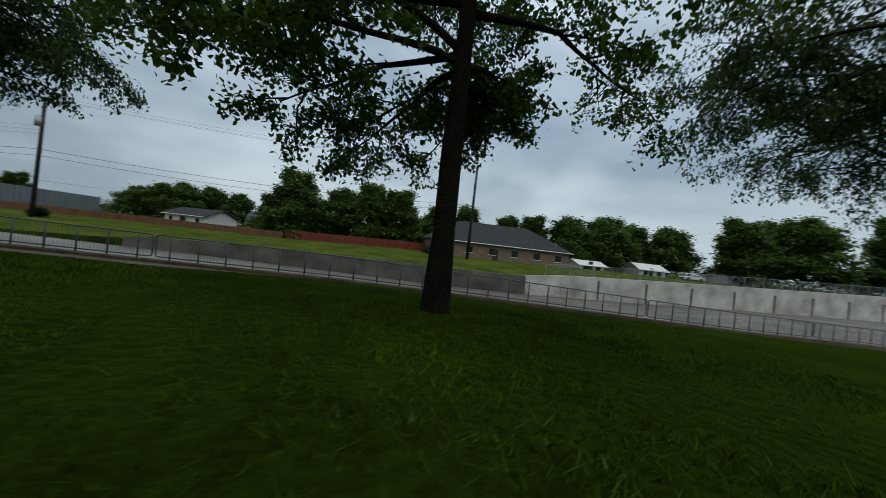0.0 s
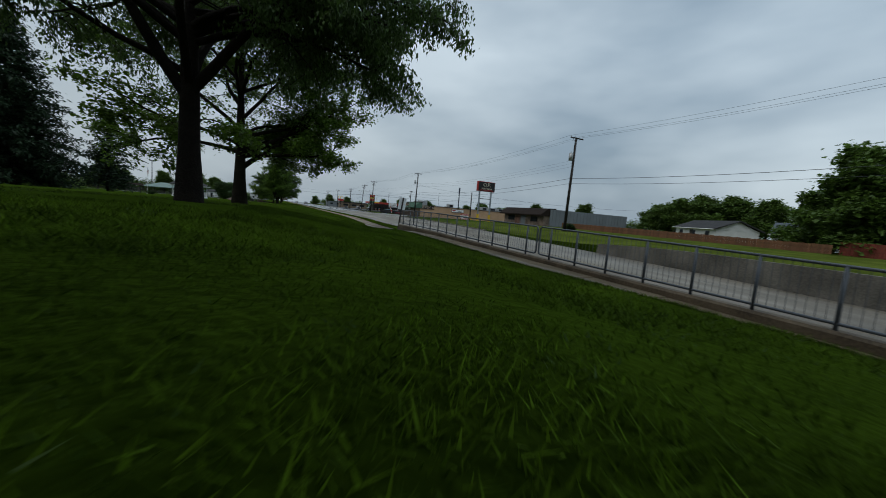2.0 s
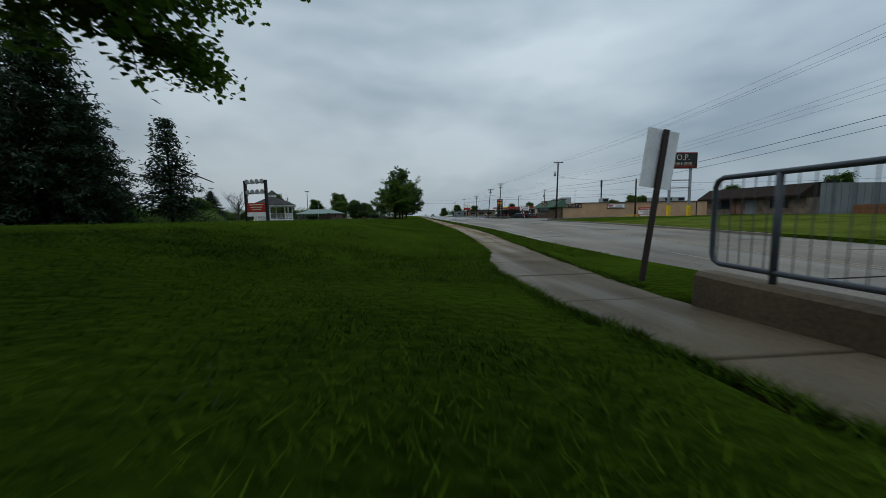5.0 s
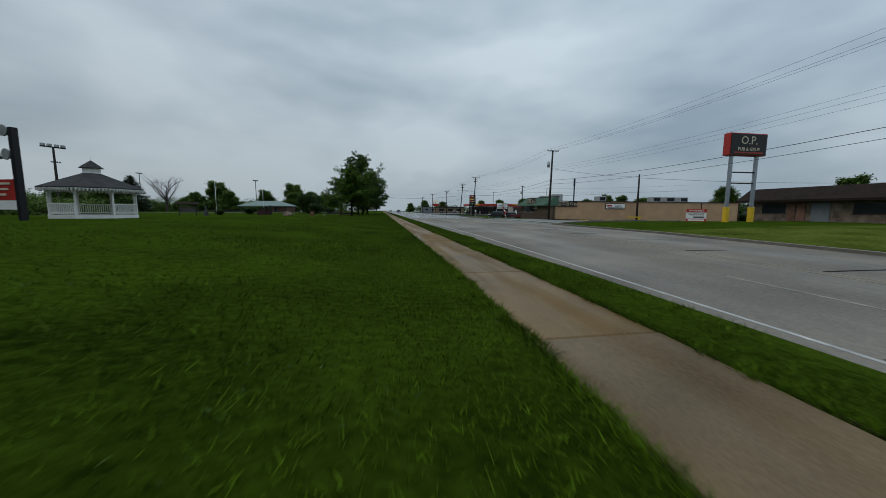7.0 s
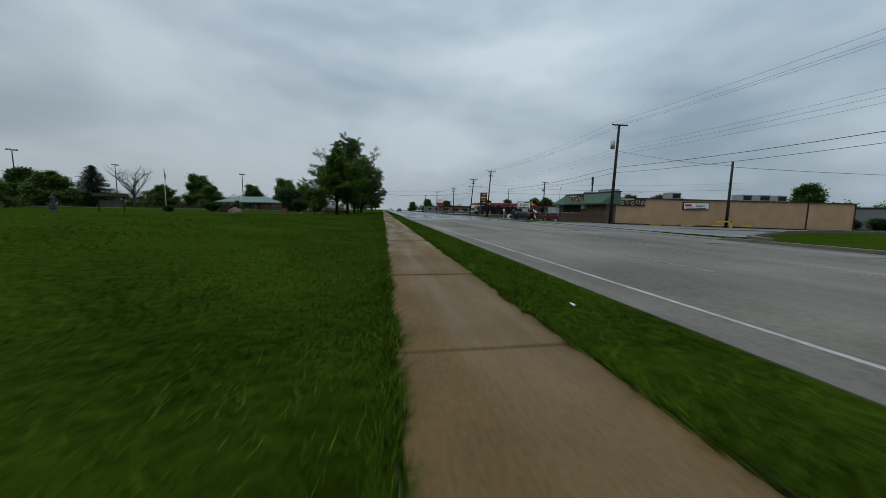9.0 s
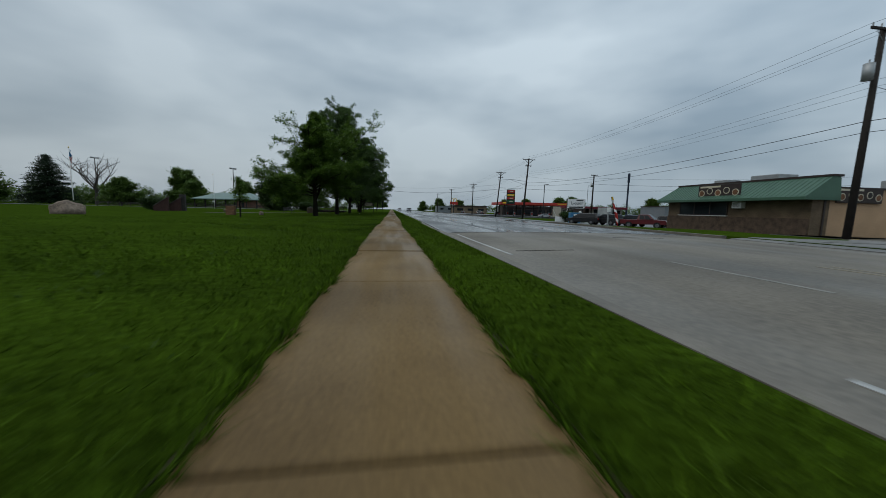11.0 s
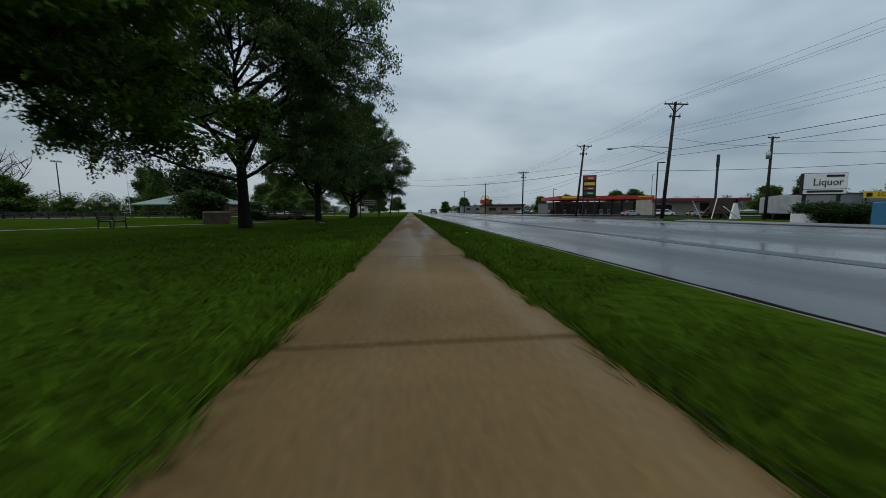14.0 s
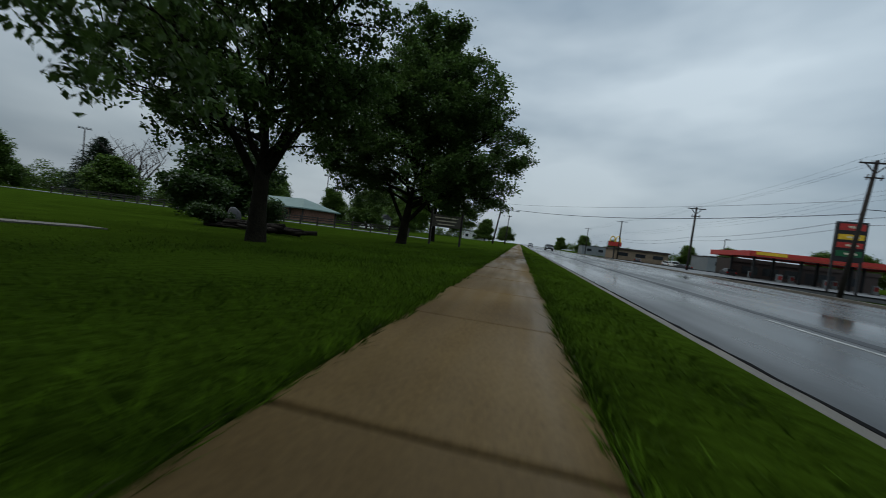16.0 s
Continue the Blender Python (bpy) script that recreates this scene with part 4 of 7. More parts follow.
SPR = conifer(71, 17.0, 6.4)
SPR2 = conifer(72, 10.0, 3.0, 0.45)
plant("spruce_tree", SPR, (-33.2, -6.0, 0.85), 0, "tall dark spruce with boughs to the ground")
plant("spruce_tree", SPR, (-37.6, -6.0, 0.85), 140, "tall dark spruce standing close to another", s=0.85)
plant("spruce_tree", SPR, (-35.5, -0.5, 0.85), 80, "dark spruce behind the lawn", s=0.72)
plant("spruce_tree", SPR, (-110.5, 156.0, gz(-110.5, 156)), 200, "broad dark spruce at the edge of the park", s=1.3, sz=0.92)
brk = plant("spruce_tree", SPR2, (-27.6, -0.5, 0.85), 30, "sparse spruce with a broken leaning limb")
part("broken_limb", one(rod, (0.2, 0, 5.6), (3.6, -1.6, 3.9), 0.1, 0.04, 6), M["bark2"], brk, "snapped limb hanging sideways")
F1 = broadleaf(81, 9.5, 0.24, 4.7, 0.7, 19, M["far_leaf"], M["bark2"], 0.5, 6, 0.15, 0.3, 3, 4, fine=False)
F2 = broadleaf(82, 12.0, 0.28, 4.9, 0.9, 21, M["far_leaf"], M["bark2"], 0.5, 6, 0.15, 0.25, 3, 4, fine=False)
F3 = broadleaf(83, 8.0, 0.22, 5.8, 0.8, 18, M["far_leaf"], M["bark2"], 0.5, 6, 0.2, 0.25, 3, 4, fine=False)
S1 = shrub(91, 3.2, 2.6, 3.4, M["hedge"], 2600, 0.3)
S2 = shrub(92, 1.6, 1.4, 1.5, M["hedge"], 1300, 0.2)
S3 = shrub(93, 5.2, 4.2, 7.0, M["hedge"], 5200, 0.4, 14)
FARS = (F1, F2, F3)
TALL = [max(v.co.z for v in m[1].vertices) for m in FARS]
rt = random.Random(77)


def far_tree(kind, x, y, h, label="leafy green tree beyond the lawn", z=None):
    base = TALL[kind]
    s = h / base * (1.22 if y < 40 or x < 0 else 1.0)
    plant("shade_tree", FARS[kind], (x, y, gz(x, y) if z is None else z), rt.uniform(0, 360), label, s=s * rt.uniform(0.95, 1.12), sz=s)


# park side
for k, x, y, h in ((0, -44, 12, 4.4), (2, -50, 20, 5), (0, -58, 8, 5.2), (1, -62, 28, 9), (2, -72, 40, 8), (0, -80, 55, 8), (2, -96, 120, 9), (0, -92, 98, 8), (1, -120, 140, 11), (2, -104, 180, 5),
                   (1, -96, 205, 15), (0, -84, 190, 10), (2, -130, 190, 5.5), (1, -70, 205, 11), (0, -52, 196, 10), (1, -60, 232, 16), (0, -46, 214, 11), (2, -34, 190, 8), (0, -30, 150, 7), (2, -76, 136, 7), (0, -150, 120, 10), (2, -140, 90, 10), (0, -125, 66, 9), (2, -112, 44, 9), (1, -98, 26, 9)):
    far_tree(k, x, y, h)
for x, y, m, s in ((-29, 115.5, S3, 1.0), (-25, 108, S1, 1.0), (-20, 110, S1, 0.62), (-44, 80, S1, 0.35), (-15.5, 100.5, S2, 0.7), (-40, 90, S1, 0.6)):
    plant("shrub", m, (x, y, gz(x, y)), rt.uniform(0, 360), "dense dark green shrub on the park lawn", "shrub", s=s)
# beyond the road
for k, x, y, h in ((1, 57, -42, 12.0), (0, 60, -50, 10.2), (1, 58, -56, 11.4), (1, 60, -62, 11.0), (0, 61, -37, 8.0), (0, 60, -46, 7.5), (0, 59, -65, 6.5), (2, 64, -72, 9.2), (0, 63, -79, 10.2), (2, 94, 8, 7.6), (2, 93, 2, 9.0), (2, 94, -4, 9.8), (2, 95, -11, 9.6), (2, 94, -18, 8.8), (2, 92, -28, 8.0), (0, 84, 26, 5.5), (1, 96, 38, 9), (0, 60, -88, 9), (1, 64, -96, 10),
                   (2, 60, -104, 10.5), (2, 60, -114, 11.5), (0, 62, -124, 11), (2, 60, -133, 11), (1, 52, -146, 14), (2, 46, -156, 15), (0, 60, -162, 16), (1, 40, -176, 17), (2, 30, -190, 16), (1, 97, 66, 10.5), (0, 98, 112, 10), (2, 110, 116, 9), (1, 128, 164, 13), (0, 118, 168, 10.5), (0, 140, 150, 11),
                   (0, 107, 236, 13), (2, 112, 228, 13), (0, 110, 300, 14), (1, 95, 310, 13), (0, 27, 330, 9.5), (1, 41, 325, 12.5), (2, -10, 330, 10), (1, -16, 250, 9), (0, 60, 330, 12)):
    far_tree(k, x, y, h, "leafy green tree beyond the road")
for x, y, m, s in ((85, 54, S1, 0.62), (85.5, 51, S1, 0.6), (86, 47.5, S1, 0.66), (86, 44, S1, 0.6), (86.5, 40, S1, 0.64), (35.0, 90.0, S1, 0.6), (36.6, 88.8, S1, 0.55), (30, -20.6, S2, 0.7), (38.5, -66.5, S2, 0.8)):
    plant("shrub", m, (x, y, gz(x, y)), rt.uniform(0, 360), "untrimmed green shrub beside the road", "shrub", s=s)


def woods(name, line, h, seed, label, leaf=0.75, fill=150, per=3):
    """Far belt of trees: one mass of leaf clumps with an uneven top."""
    g = np.random.default_rng(seed)
    tips = []
    for (x0, y0), (x1, y1) in zip(line, line[1:]):
        n = int(math.hypot(x1 - x0, y1 - y0) / 3.2)
        for k in range(n):
            u = (k + g.random()) / n
            c = np.array((x0 + (x1 - x0) * u, y0 + (y1 - y0) * u, 0.0)) + g.normal(0, 2.0, 3) * (1, 1, 0)
            hh = h * g.uniform(0.6, 1.1)
            p = g.normal(0, 1, (fill, 3))
            p /= np.linalg.norm(p, axis=1)[:, None]
            p[:, 2] = np.abs(p[:, 2])
            tips += (c + p * (4.2, 4.2, hh) * g.uniform(0.7, 1.0, (fill, 1))).tolist()
    v, f = leaf_cloud(g, tips, per, leaf, 0.0, leaf * 0.6)
    tagged(new(name, raw_mesh(name, v, f, M["far_leaf"])), label, "woods", kind="stuff")


woods("far_woods", [(-75, -40), (-110, 0), (-170, 60), (-190, 130), (-170, 210), (-110, 265), (-45, 285), (-22, 300)], 7.0, 5, "far belt of green trees behind the park")
woods("far_woods", [(-78, 6), (-104, 44), (-128, 92), (-136, 140), (-122, 186), (-92, 222), (-58, 236)], 8.5, 8, "belt of green trees behind the park lawn", 0.55, 260, 4)
woods("far_woods", [(-50, 32), (-54, 46), (-58, 58)], 3.6, 9, "low belt of light green trees beside the park lawn", 0.34, 420, 5)
woods("far_woods", [(120, 100), (135, 40), (118, 0), (120, -60), (110, -120), (80, -170), (30, -215), (-30, -220), (-75, -150), (-85, -80), (-75, -40)], 5.5, 6, "far belt of green trees beyond the houses", 0.55, 180, 3)
woods("far_woods", [(40, 480), (90, 400), (150, 330), (170, 220), (150, 150)], 8.0, 7, "far belt of trees along the horizon", 0.6, 220, 3)


# ---- utility poles and lines ----
def utility_pole(x, y, h, arms, transformer=False, lean=0.0, z=None, label="tall dark wooden utility pole with crossarms"):
    z = gz(x, y) if z is None else z
    t = thing("utility_pole", (x, y, z), label, "utility pole", "utility poles")
    tip = lambda u: (lean * u, 0, u)
    part("pole", one(rod, (0, 0, -0.3), tip(h), 0.22, 0.15, 12), M["pole_wood"], t, smooth=True)
    for u, ln in arms:
        arm = part("crossarm", one(box, (lean * u, -0.15, u), (ln, 0.11, 0.14)), M["pole_wood"], t)
        for k in (-0.46, -0.17, 0.17, 0.46):
            part("insulator", one(rod, (lean * u + k * ln, -0.15, u + 0.07), (lean * u + k * ln, -0.15, u + 0.3), 0.05, 0.035, 7), M["hvac"], arm)
        for s in (-1, 1):
            part("brace", one(rod, (lean * u, -0.1, u - 0.75), (lean * u + s * ln * 0.3, -0.12, u - 0.05), 0.018, seg=5), M["galv"], arm)
    if transformer:
        u = h - 2.2
        tr = part("transformer", one(rod, (-0.45, -0.1, u - 1.0), (-0.45, -0.1, u), 0.27, seg=14), M["hvac"], t, "grey transformer can", True)
        part("bushing", one(rod, (-0.45, -0.1, u), (-0.45, -0.1, u + 0.25), 0.04, seg=6), M["hvac"], tr)
    return t


POLES = {"Z": (30.4, -71.0, 13.3), "A": (28.3, -21.25, 13.0), "B": (29.85, 43.0, 12.55), "C": (30.85, 103.4, 13.1), "D": (31.4, 126.9, 12.5), "F": (31.6, 159.2, 11.2), "H": (31.0, 205.0, 11.5), "I": (31, 260, 11.5)}
POLES = {k: (x, y, h + (0.25 - gz(x, y) if y > 12 else 0)) for k, (x, y, h) in POLES.items()}
LEAN = {"A": 0.02, "B": 0.028, "C": 0.065, "D": 0.09, "F": 0.01}
for k, (x, y, h) in POLES.items():
    t = utility_pole(x, y, h, ((h - 0.3, 3.0),) if k in "CDFHI" else ((h - 0.12, 2.3),), k in "AB", LEAN.get(k, 0.0))
    if k in "CDF":
        arm = part("switch_arm", one(box, (LEAN[k] * (h - 1.7), -0.15, h - 1.7), (1.5, 0.1, 0.12)), M["pole_wood"], t)
        for q in (-0.65, -0.35, 0.5):
            part("cutout", one(rod, (LEAN[k] * (h - 1.7) + q, -0.2, h - 1.95), (LEAN[k] * (h - 1.7) + q + 0.12, -0.2, h - 1.4), 0.06, 0.05, 7), M["dark_trim"], arm)
        part("crown_brace", one(rod, (LEAN[k] * (h - 1.3), -0.1, h - 1.3), (LEAN[k] * h - 0.95, -0.12, h - 0.35), 0.05, seg=5), M["pole_wood"], arm)
        part("crown_brace", one(rod, (LEAN[k] * (h - 1.3), -0.1, h - 1.3), (LEAN[k] * h + 0.95, -0.12, h - 0.35), 0.05, seg=5), M["pole_wood"], arm)
POLES = {k: (x + LEAN.get(k, 0.0) * (h - 2), y, h) for k, (x, y, h) in POLES.items()}
utility_pole(52.7, 110.4, 12.1, ((11.9, 1.8),), True, 0.01, label="dark wooden service pole with a transformer")
utility_pole(50.6, 44.6, 9.9, (), label="short dark pole standing close to the tan wall")


def wire(a, b, sag, r, mat, name="power_line", label="thin overhead power line sagging between poles"):
    a, b = Vector(a), Vector(b)
    n = 14
    bm = B()
    pts = []
    for i in range(n + 1):
        u = i / n
        p = a.lerp(b, u)
        p.z -= sag * 4 * u * (1 - u)
        pts.append(p)
    rings = []
    for i, p in enumerate(pts):
        q = (pts[min(i + 1, n)] - pts[max(i - 1, 0)]).to_track_quat("Z", "Y")
        rings.append([bm.verts.new(p + q @ Vector((math.cos(k * 2.094), math.sin(k * 2.094), 0)) * r) for k in range(3)])
    for u, v in zip(rings, rings[1:]):
        for k in range(3):
            bm.faces.new((u[k], u[(k + 1) % 3], v[(k + 1) % 3], v[k]))
    tagged(link_mesh(name, bm, mat), label, "power line", "overhead lines")


order = ["Z", "A", "B", "C", "D", "F", "H", "I"]
for p, q in zip(order, order[1:]):
    (x0, y0, h0), (x1, y1, h1) = POLES[p], POLES[q]
    z0, z1 = gz(x0, y0), gz(x1, y1)
    span = abs(y1 - y0) / 60
    for dx in (-1.05, 0.4, 1.05):
        wire((x0 + dx, y0, z0 + h0 + 0.15), (x1 + dx, y1, z1 + h1 + 0.15), 0.9 * span, 0.012, M["wire_al"])
    if p != "Z":
        for dx, dz in ((-0.15, 3.1), (-0.1, 3.5), (0.1, 3.9)):
            wire((x0 + dx, y0, z0 + h0 - dz), (x1 + dx, y1, z1 + h1 - dz), 0.9 * span, 0.009, M["wire"])
    for dz, r in ((5.6, 0.025), (6.3, 0.02)):
        wire((x0 - 0.2, y0, z0 + h0 - dz), (x1 - 0.2, y1, z1 + h1 - dz), 1.0 * span, r, M["wire"], label="thick black communication cable between poles")

# ---- tan shop building with green mansard front ----
def tan_building():
    t = thing("shop_building", (31.6, 46.3, 0), "long tan painted block shop with green mansard front roof", "building")
    L, D, H = 46.6, 13.6, 3.25
    part("wall", one(box, (L / 2, D / 2, H / 2 - 0.85), (L, D, H + 1.7)), M["tan"], t, "tan painted block wall")
    part("parapet_cap", one(box, (L / 2 + 1.0, -0.02, H + 0.06), (L - 2.1, 0.3, 0.14)), M["dark_trim"], t, "dark metal parapet cap")
    part("roof", one(box, (L / 2 + 1.0, D / 2 + 0.1, H + 0.05), (L - 2.2, D - 0.3, 0.1)), M["wall_grey"], t)
    for x in (0.9, 36.5, 46.5):
        part("downspout", one(box, (x, -0.06, H / 2 - 0.7), (0.16, 0.12, H + 1.4)), M["dark_trim"], t)
    # front block with mansard
    part("front_wall", one(box, (0.6, D / 2, 1.2), (1.6, D + 0.1, 4.0)), M["front_brown"], t, "brown painted brick shop front")
    bm = B()
    e0, e1, z0, z1 = -1.3, 1.2, 2.55, 4.15
    lo = [(e0, -0.35), (1.9, -0.35), (1.9, D + 0.6), (e0, D + 0.6)]
    hi = [(e1, -0.2), (1.9, -0.2), (1.9, D + 0.4), (e1, D + 0.4)]
    a = [bm.verts.new((x, y, z0)) for x, y in lo]
    b = [bm.verts.new((x, y, z1)) for x, y in hi]
    c = [bm.verts.new((x, y, z0 - 0.22)) for x, y in lo]
    for i in range(4):
        j = (i + 1) % 4
        bm.faces.new((a[i], a[j], b[j], b[i])), bm.faces.new((c[i], c[j], a[j], a[i]))
    bm.faces.new(b), bm.faces.new(c[::-1])
    bmesh.ops.recalc_face_normals(bm, faces=bm.faces[:])
    roof = part("mansard_roof", bm, M["green_roof"], t, "green standing-seam metal mansard roof")
    me = None
    for k in range(38):
        u = (k + 0.5) / 38
        y0 = -0.3 + (D + 0.85) * u
        y1 = -0.15 + (D + 0.5) * u
        part("seam", one(rod, (e0 + 0.02, y0, z0 + 0.03), (e1 + 0.02, y1, z1 + 0.03), 0.028, seg=4), M["green_roof"], roof)
    part("ridge_cap", one(box, (1.6, D / 2 + 0.1, z1 + 0.06), (1.0, D + 0.7, 0.16)), M["dark_trim"], t)
    # windows on the street front
    for y, w in ((9.3, 5.4),):
        wd = part("window", one(box, (-0.22, y, 1.7), (0.06, w, 1.25)), M["glass"], t, "dark shop window")
        bm = B()
        for yy in np.linspace(y - w / 2, y + w / 2, 4 if w > 3 else 2):
            box(bm, (-0.25, yy, 1.7), (0.08, 0.09, 1.35))
        for zz in (1.05, 2.36):
            box(bm, (-0.25, y, zz), (0.08, w + 0.1, 0.09))
        part("window_frame", bm, M["dark_trim"], wd)
        part("window_sill", one(box, (-0.3, y, 0.98), (0.2, w + 0.2, 0.07)), M["white_siding"], wd, "pale window sill")
    ac = part("air_conditioner", one(box, (-0.4, 5.4, 2.0), (0.5, 0.9, 0.62), 0, 0.02), M["white_siding"], t, "pale window air conditioner")
    for k in range(5):
        part("grille_slat", one(box, (-0.66, 5.4, 1.83 + k * 0.085), (0.03, 0.62, 0.03)), M["dark"], ac)
    part("brick_base", one(box, (-0.26, D / 2, 0.0), (0.12, D, 1.8)), M["brick_brown"], t, "dark brown brick base course")
    # roof machines
    for x, w in ((13.5, 1.8), (27.0, 2.2), (30.5, 2.6), (34.0, 2.2)):
        u = part("roof_unit", one(box, (x, 3.0, H + 0.7), (w, 1.8, 1.1), 0, 0.05), M["hvac"], t, "grey rooftop ventilation unit")
        part("grille", one(box, (x, 2.08, H + 0.7), (w * 0.7, 0.04, 0.7)), M["dark"], u)
    part("roof_unit", one(box, (5.0, 7.0, H + 0.9), (2.2, 2.6, 1.7), 0, 0.05), M["hvac"], t, "grey rooftop ventilation unit")
    part("roof_unit", one(box, (4.2, 11.0, H + 0.8), (1.6, 1.6, 1.5), 0, 0.05), M["hvac"], t, "grey rooftop ventilation unit")
    return t


shop = tan_building()


def food_board(parent, at, w, h, rz, m=None):
    """Dark menu board with pictures of plates."""
    s = thing("menu_sign", at, "dark sign board picturing plates of food", "sign", rz=rz)
    part("panel", one(box, (0, 0, 0), (w, 0.12, h), 0, 0.02), M["dark_trim"], s)
    for k in range(5):
        x = -w * 0.4 + k * w * 0.2
        p = part("plate_picture", one(rod, (x, -0.065, -h * 0.12 + (k % 2) * h * 0.16), (x, -0.08, -h * 0.12 + (k % 2) * h * 0.16), h * 0.25, seg=18), M["cream"], s, "pale round plate picture")
        part("food_picture", one(rod, (x, -0.08, -h * 0.12 + (k % 2) * h * 0.16), (x, -0.09, -h * 0.12 + (k % 2) * h * 0.16), h * 0.2, seg=12), M["dark_wood"] if k % 2 else M["fence_brown"], p)
    part("lettering_bar", one(box, (-w * 0.2, -0.07, h * 0.36), (w * 0.5, 0.02, h * 0.13)), M["cream"], s, "illegible pale lettering")
    return s


food_board(None, (35.6, 46.2, 2.75), 4.3, 1.15, 0)
food_board(None, (30.85, 53.5, 3.3), 4.3, 1.25, -90)
ls = thing("shop_sign", (46.6, 46.2, 2.35), "white shop sign with dark lettering in a dark surround", "sign")
part("panel", one(box, (0, 0, 0), (4.7, 0.14, 1.15), 0, 0.03), M["dark_trim"], ls)
part("face", one(box, (0, -0.08, 0), (4.4, 0.03, 0.9)), M["sign_white"], ls, "white sign face")
text_mesh("lettering", "Liquor", 0.62, M["black"], ls, (0.7, -0.1, 0.08))
part("lettering_bar", one(box, (-1.45, -0.1, 0.1), (1.2, 0.02, 0.32)), M["red"], ls)
part("lettering_bar", one(box, (0, -0.1, -0.32), (3.6, 0.02, 0.12)), M["black"], ls)

# ---- pub building: brick front, brown mansard, grey metal side ----
def pub_building():
    t = thing("pub_building", (46.6, 3.4, 0.2), "single-storey pub with stone front and brown shingled roof", "building")
    D, L = 15.2, 26.0
    part("side_wall", one(box, (L / 2 + 1.5, 6.2, 2.0), (L, 12.4, 4.0)), M["grey_wall"], t, "grey metal-clad wall")
    for k in range(24):
        part("wall_rib", one(box, (2.2 + k * 1.1, -0.03, 2.0), (0.06, 0.08, 4.0)), M["grey_wall"], t)
    part("front_wall", one(box, (1.0, D / 2 + 0.3, 1.35), (2.2, D, 2.7)), M["stone"], t, "rough stone front wall")
    bm = B()
    prism(bm, [(-1.3, 2.35), (-1.3, 2.6), (0.9, 4.1), (3.2, 4.25), (3.2, 2.35)], 0.1, D + 1.0, "y")
    part("mansard_roof", bm, M["brown_roof"], t, "brown shingled mansard roof")
    for y, w in ((3.6, 2.4), (12.4, 2.6)):
        wd = part("window", one(box, (-0.12, y, 1.55), (0.08, w, 1.1)), M["glass"], t)
        part("window_frame", one(box, (-0.1, y, 0.95), (0.16, w + 0.2, 0.1)), M["dark_trim"], wd)
    d = part("door", one(box, (-0.13, 7.6, 1.15), (0.08, 1.7, 2.2), 0, 0.01), M["grey_wall"], t, "grey double door")
    part("door_handle", one(rod, (-0.2, 7.5, 0.95), (-0.2, 7.5, 1.35), 0.02, seg=6), M["galv"], d)
    for y in (9.4, 10.4):
        part("stone_pier", one(box, (-0.16, y, 1.3), (0.12, 0.8, 2.5), 0, 0.03), M["brick"], t)
    return t


pub_building()


def pylon_sign():
    t = thing("pylon_sign", (34.3, 10.1, 0.25), "dark box sign on two steel legs with yellow-painted feet", "sign")
    for x in (-1.55, 1.55):
        leg = part("leg", one(box, (x, 0, 3.5), (0.28, 0.28, 7.0), 0, 0.02), M["galv"], t)
        part("painted_foot", one(box, (x, 0, 0.75), (0.42, 0.42, 1.6), 0, 0.02), M["yellow"], leg, "yellow-painted lower leg")
    for z in (4.0, 5.1):
        part("cross_bar", one(box, (0, 0, z), (3.1, 0.1, 0.12)), M["dark_trim"], t)
    part("sign_box", one(box, (0, 0, 7.85), (4.5, 0.75, 2.2), 0, 0.05), M["red"], t, "red-edged sign cabinet")
    f = part("face", one(box, (0, -0.39, 7.85), (4.3, 0.06, 2.0)), M["black"], t, "black sign face")
    text_mesh("lettering", "O.P.", 1.15, M["cream"], f, (0, -0.43, 8.2), thick=0.01)
    text_mesh("lettering", "PUB & GRUB", 0.48, M["cream"], f, (0, -0.43, 7.35), thick=0.01)
    part("lettering_bar", one(box, (0, -0.42, 7.02), (3.4, 0.02, 0.14)), M["red"], f)
    return t


pylon_sign()
# sale board by the pub
sb = thing("sale_board", (29.5, 10.4, 0.2), "red and white sale or lease board on posts", "sign", rz=-35)
sb.scale = (0.58, 0.58, 0.58)
part("board", one(box, (0, 0, 1.3), (3.0, 0.06, 2.2)), M["sign_white"], sb)
part("band", one(box, (0, -0.05, 2.1), (3.0, 0.04, 0.6)), M["red"], sb, "red band")
part("band", one(box, (0, -0.05, 0.45), (3.0, 0.04, 0.5)), M["red"], sb, "red band")
text_mesh("lettering", "AVAILABLE", 0.46, M["sign_white"], sb, (0, -0.08, 2.1))
text_mesh("lettering", "SALE/LEASE", 0.46, M["black"], sb, (0, -0.06, 1.45))
part("lettering_bar", one(box, (0.4, -0.05, 0.98), (1.6, 0.02, 0.2)), M["black"], sb)
part("lettering_bar", one(box, (0, -0.08, 0.45), (2.4, 0.02, 0.26)), M["sign_white"], sb)
for x in (-1.3, 1.3):
    part("post", one(box, (x, 0.06, 0.6), (0.1, 0.1, 1.6)), M["dark_wood"], sb)


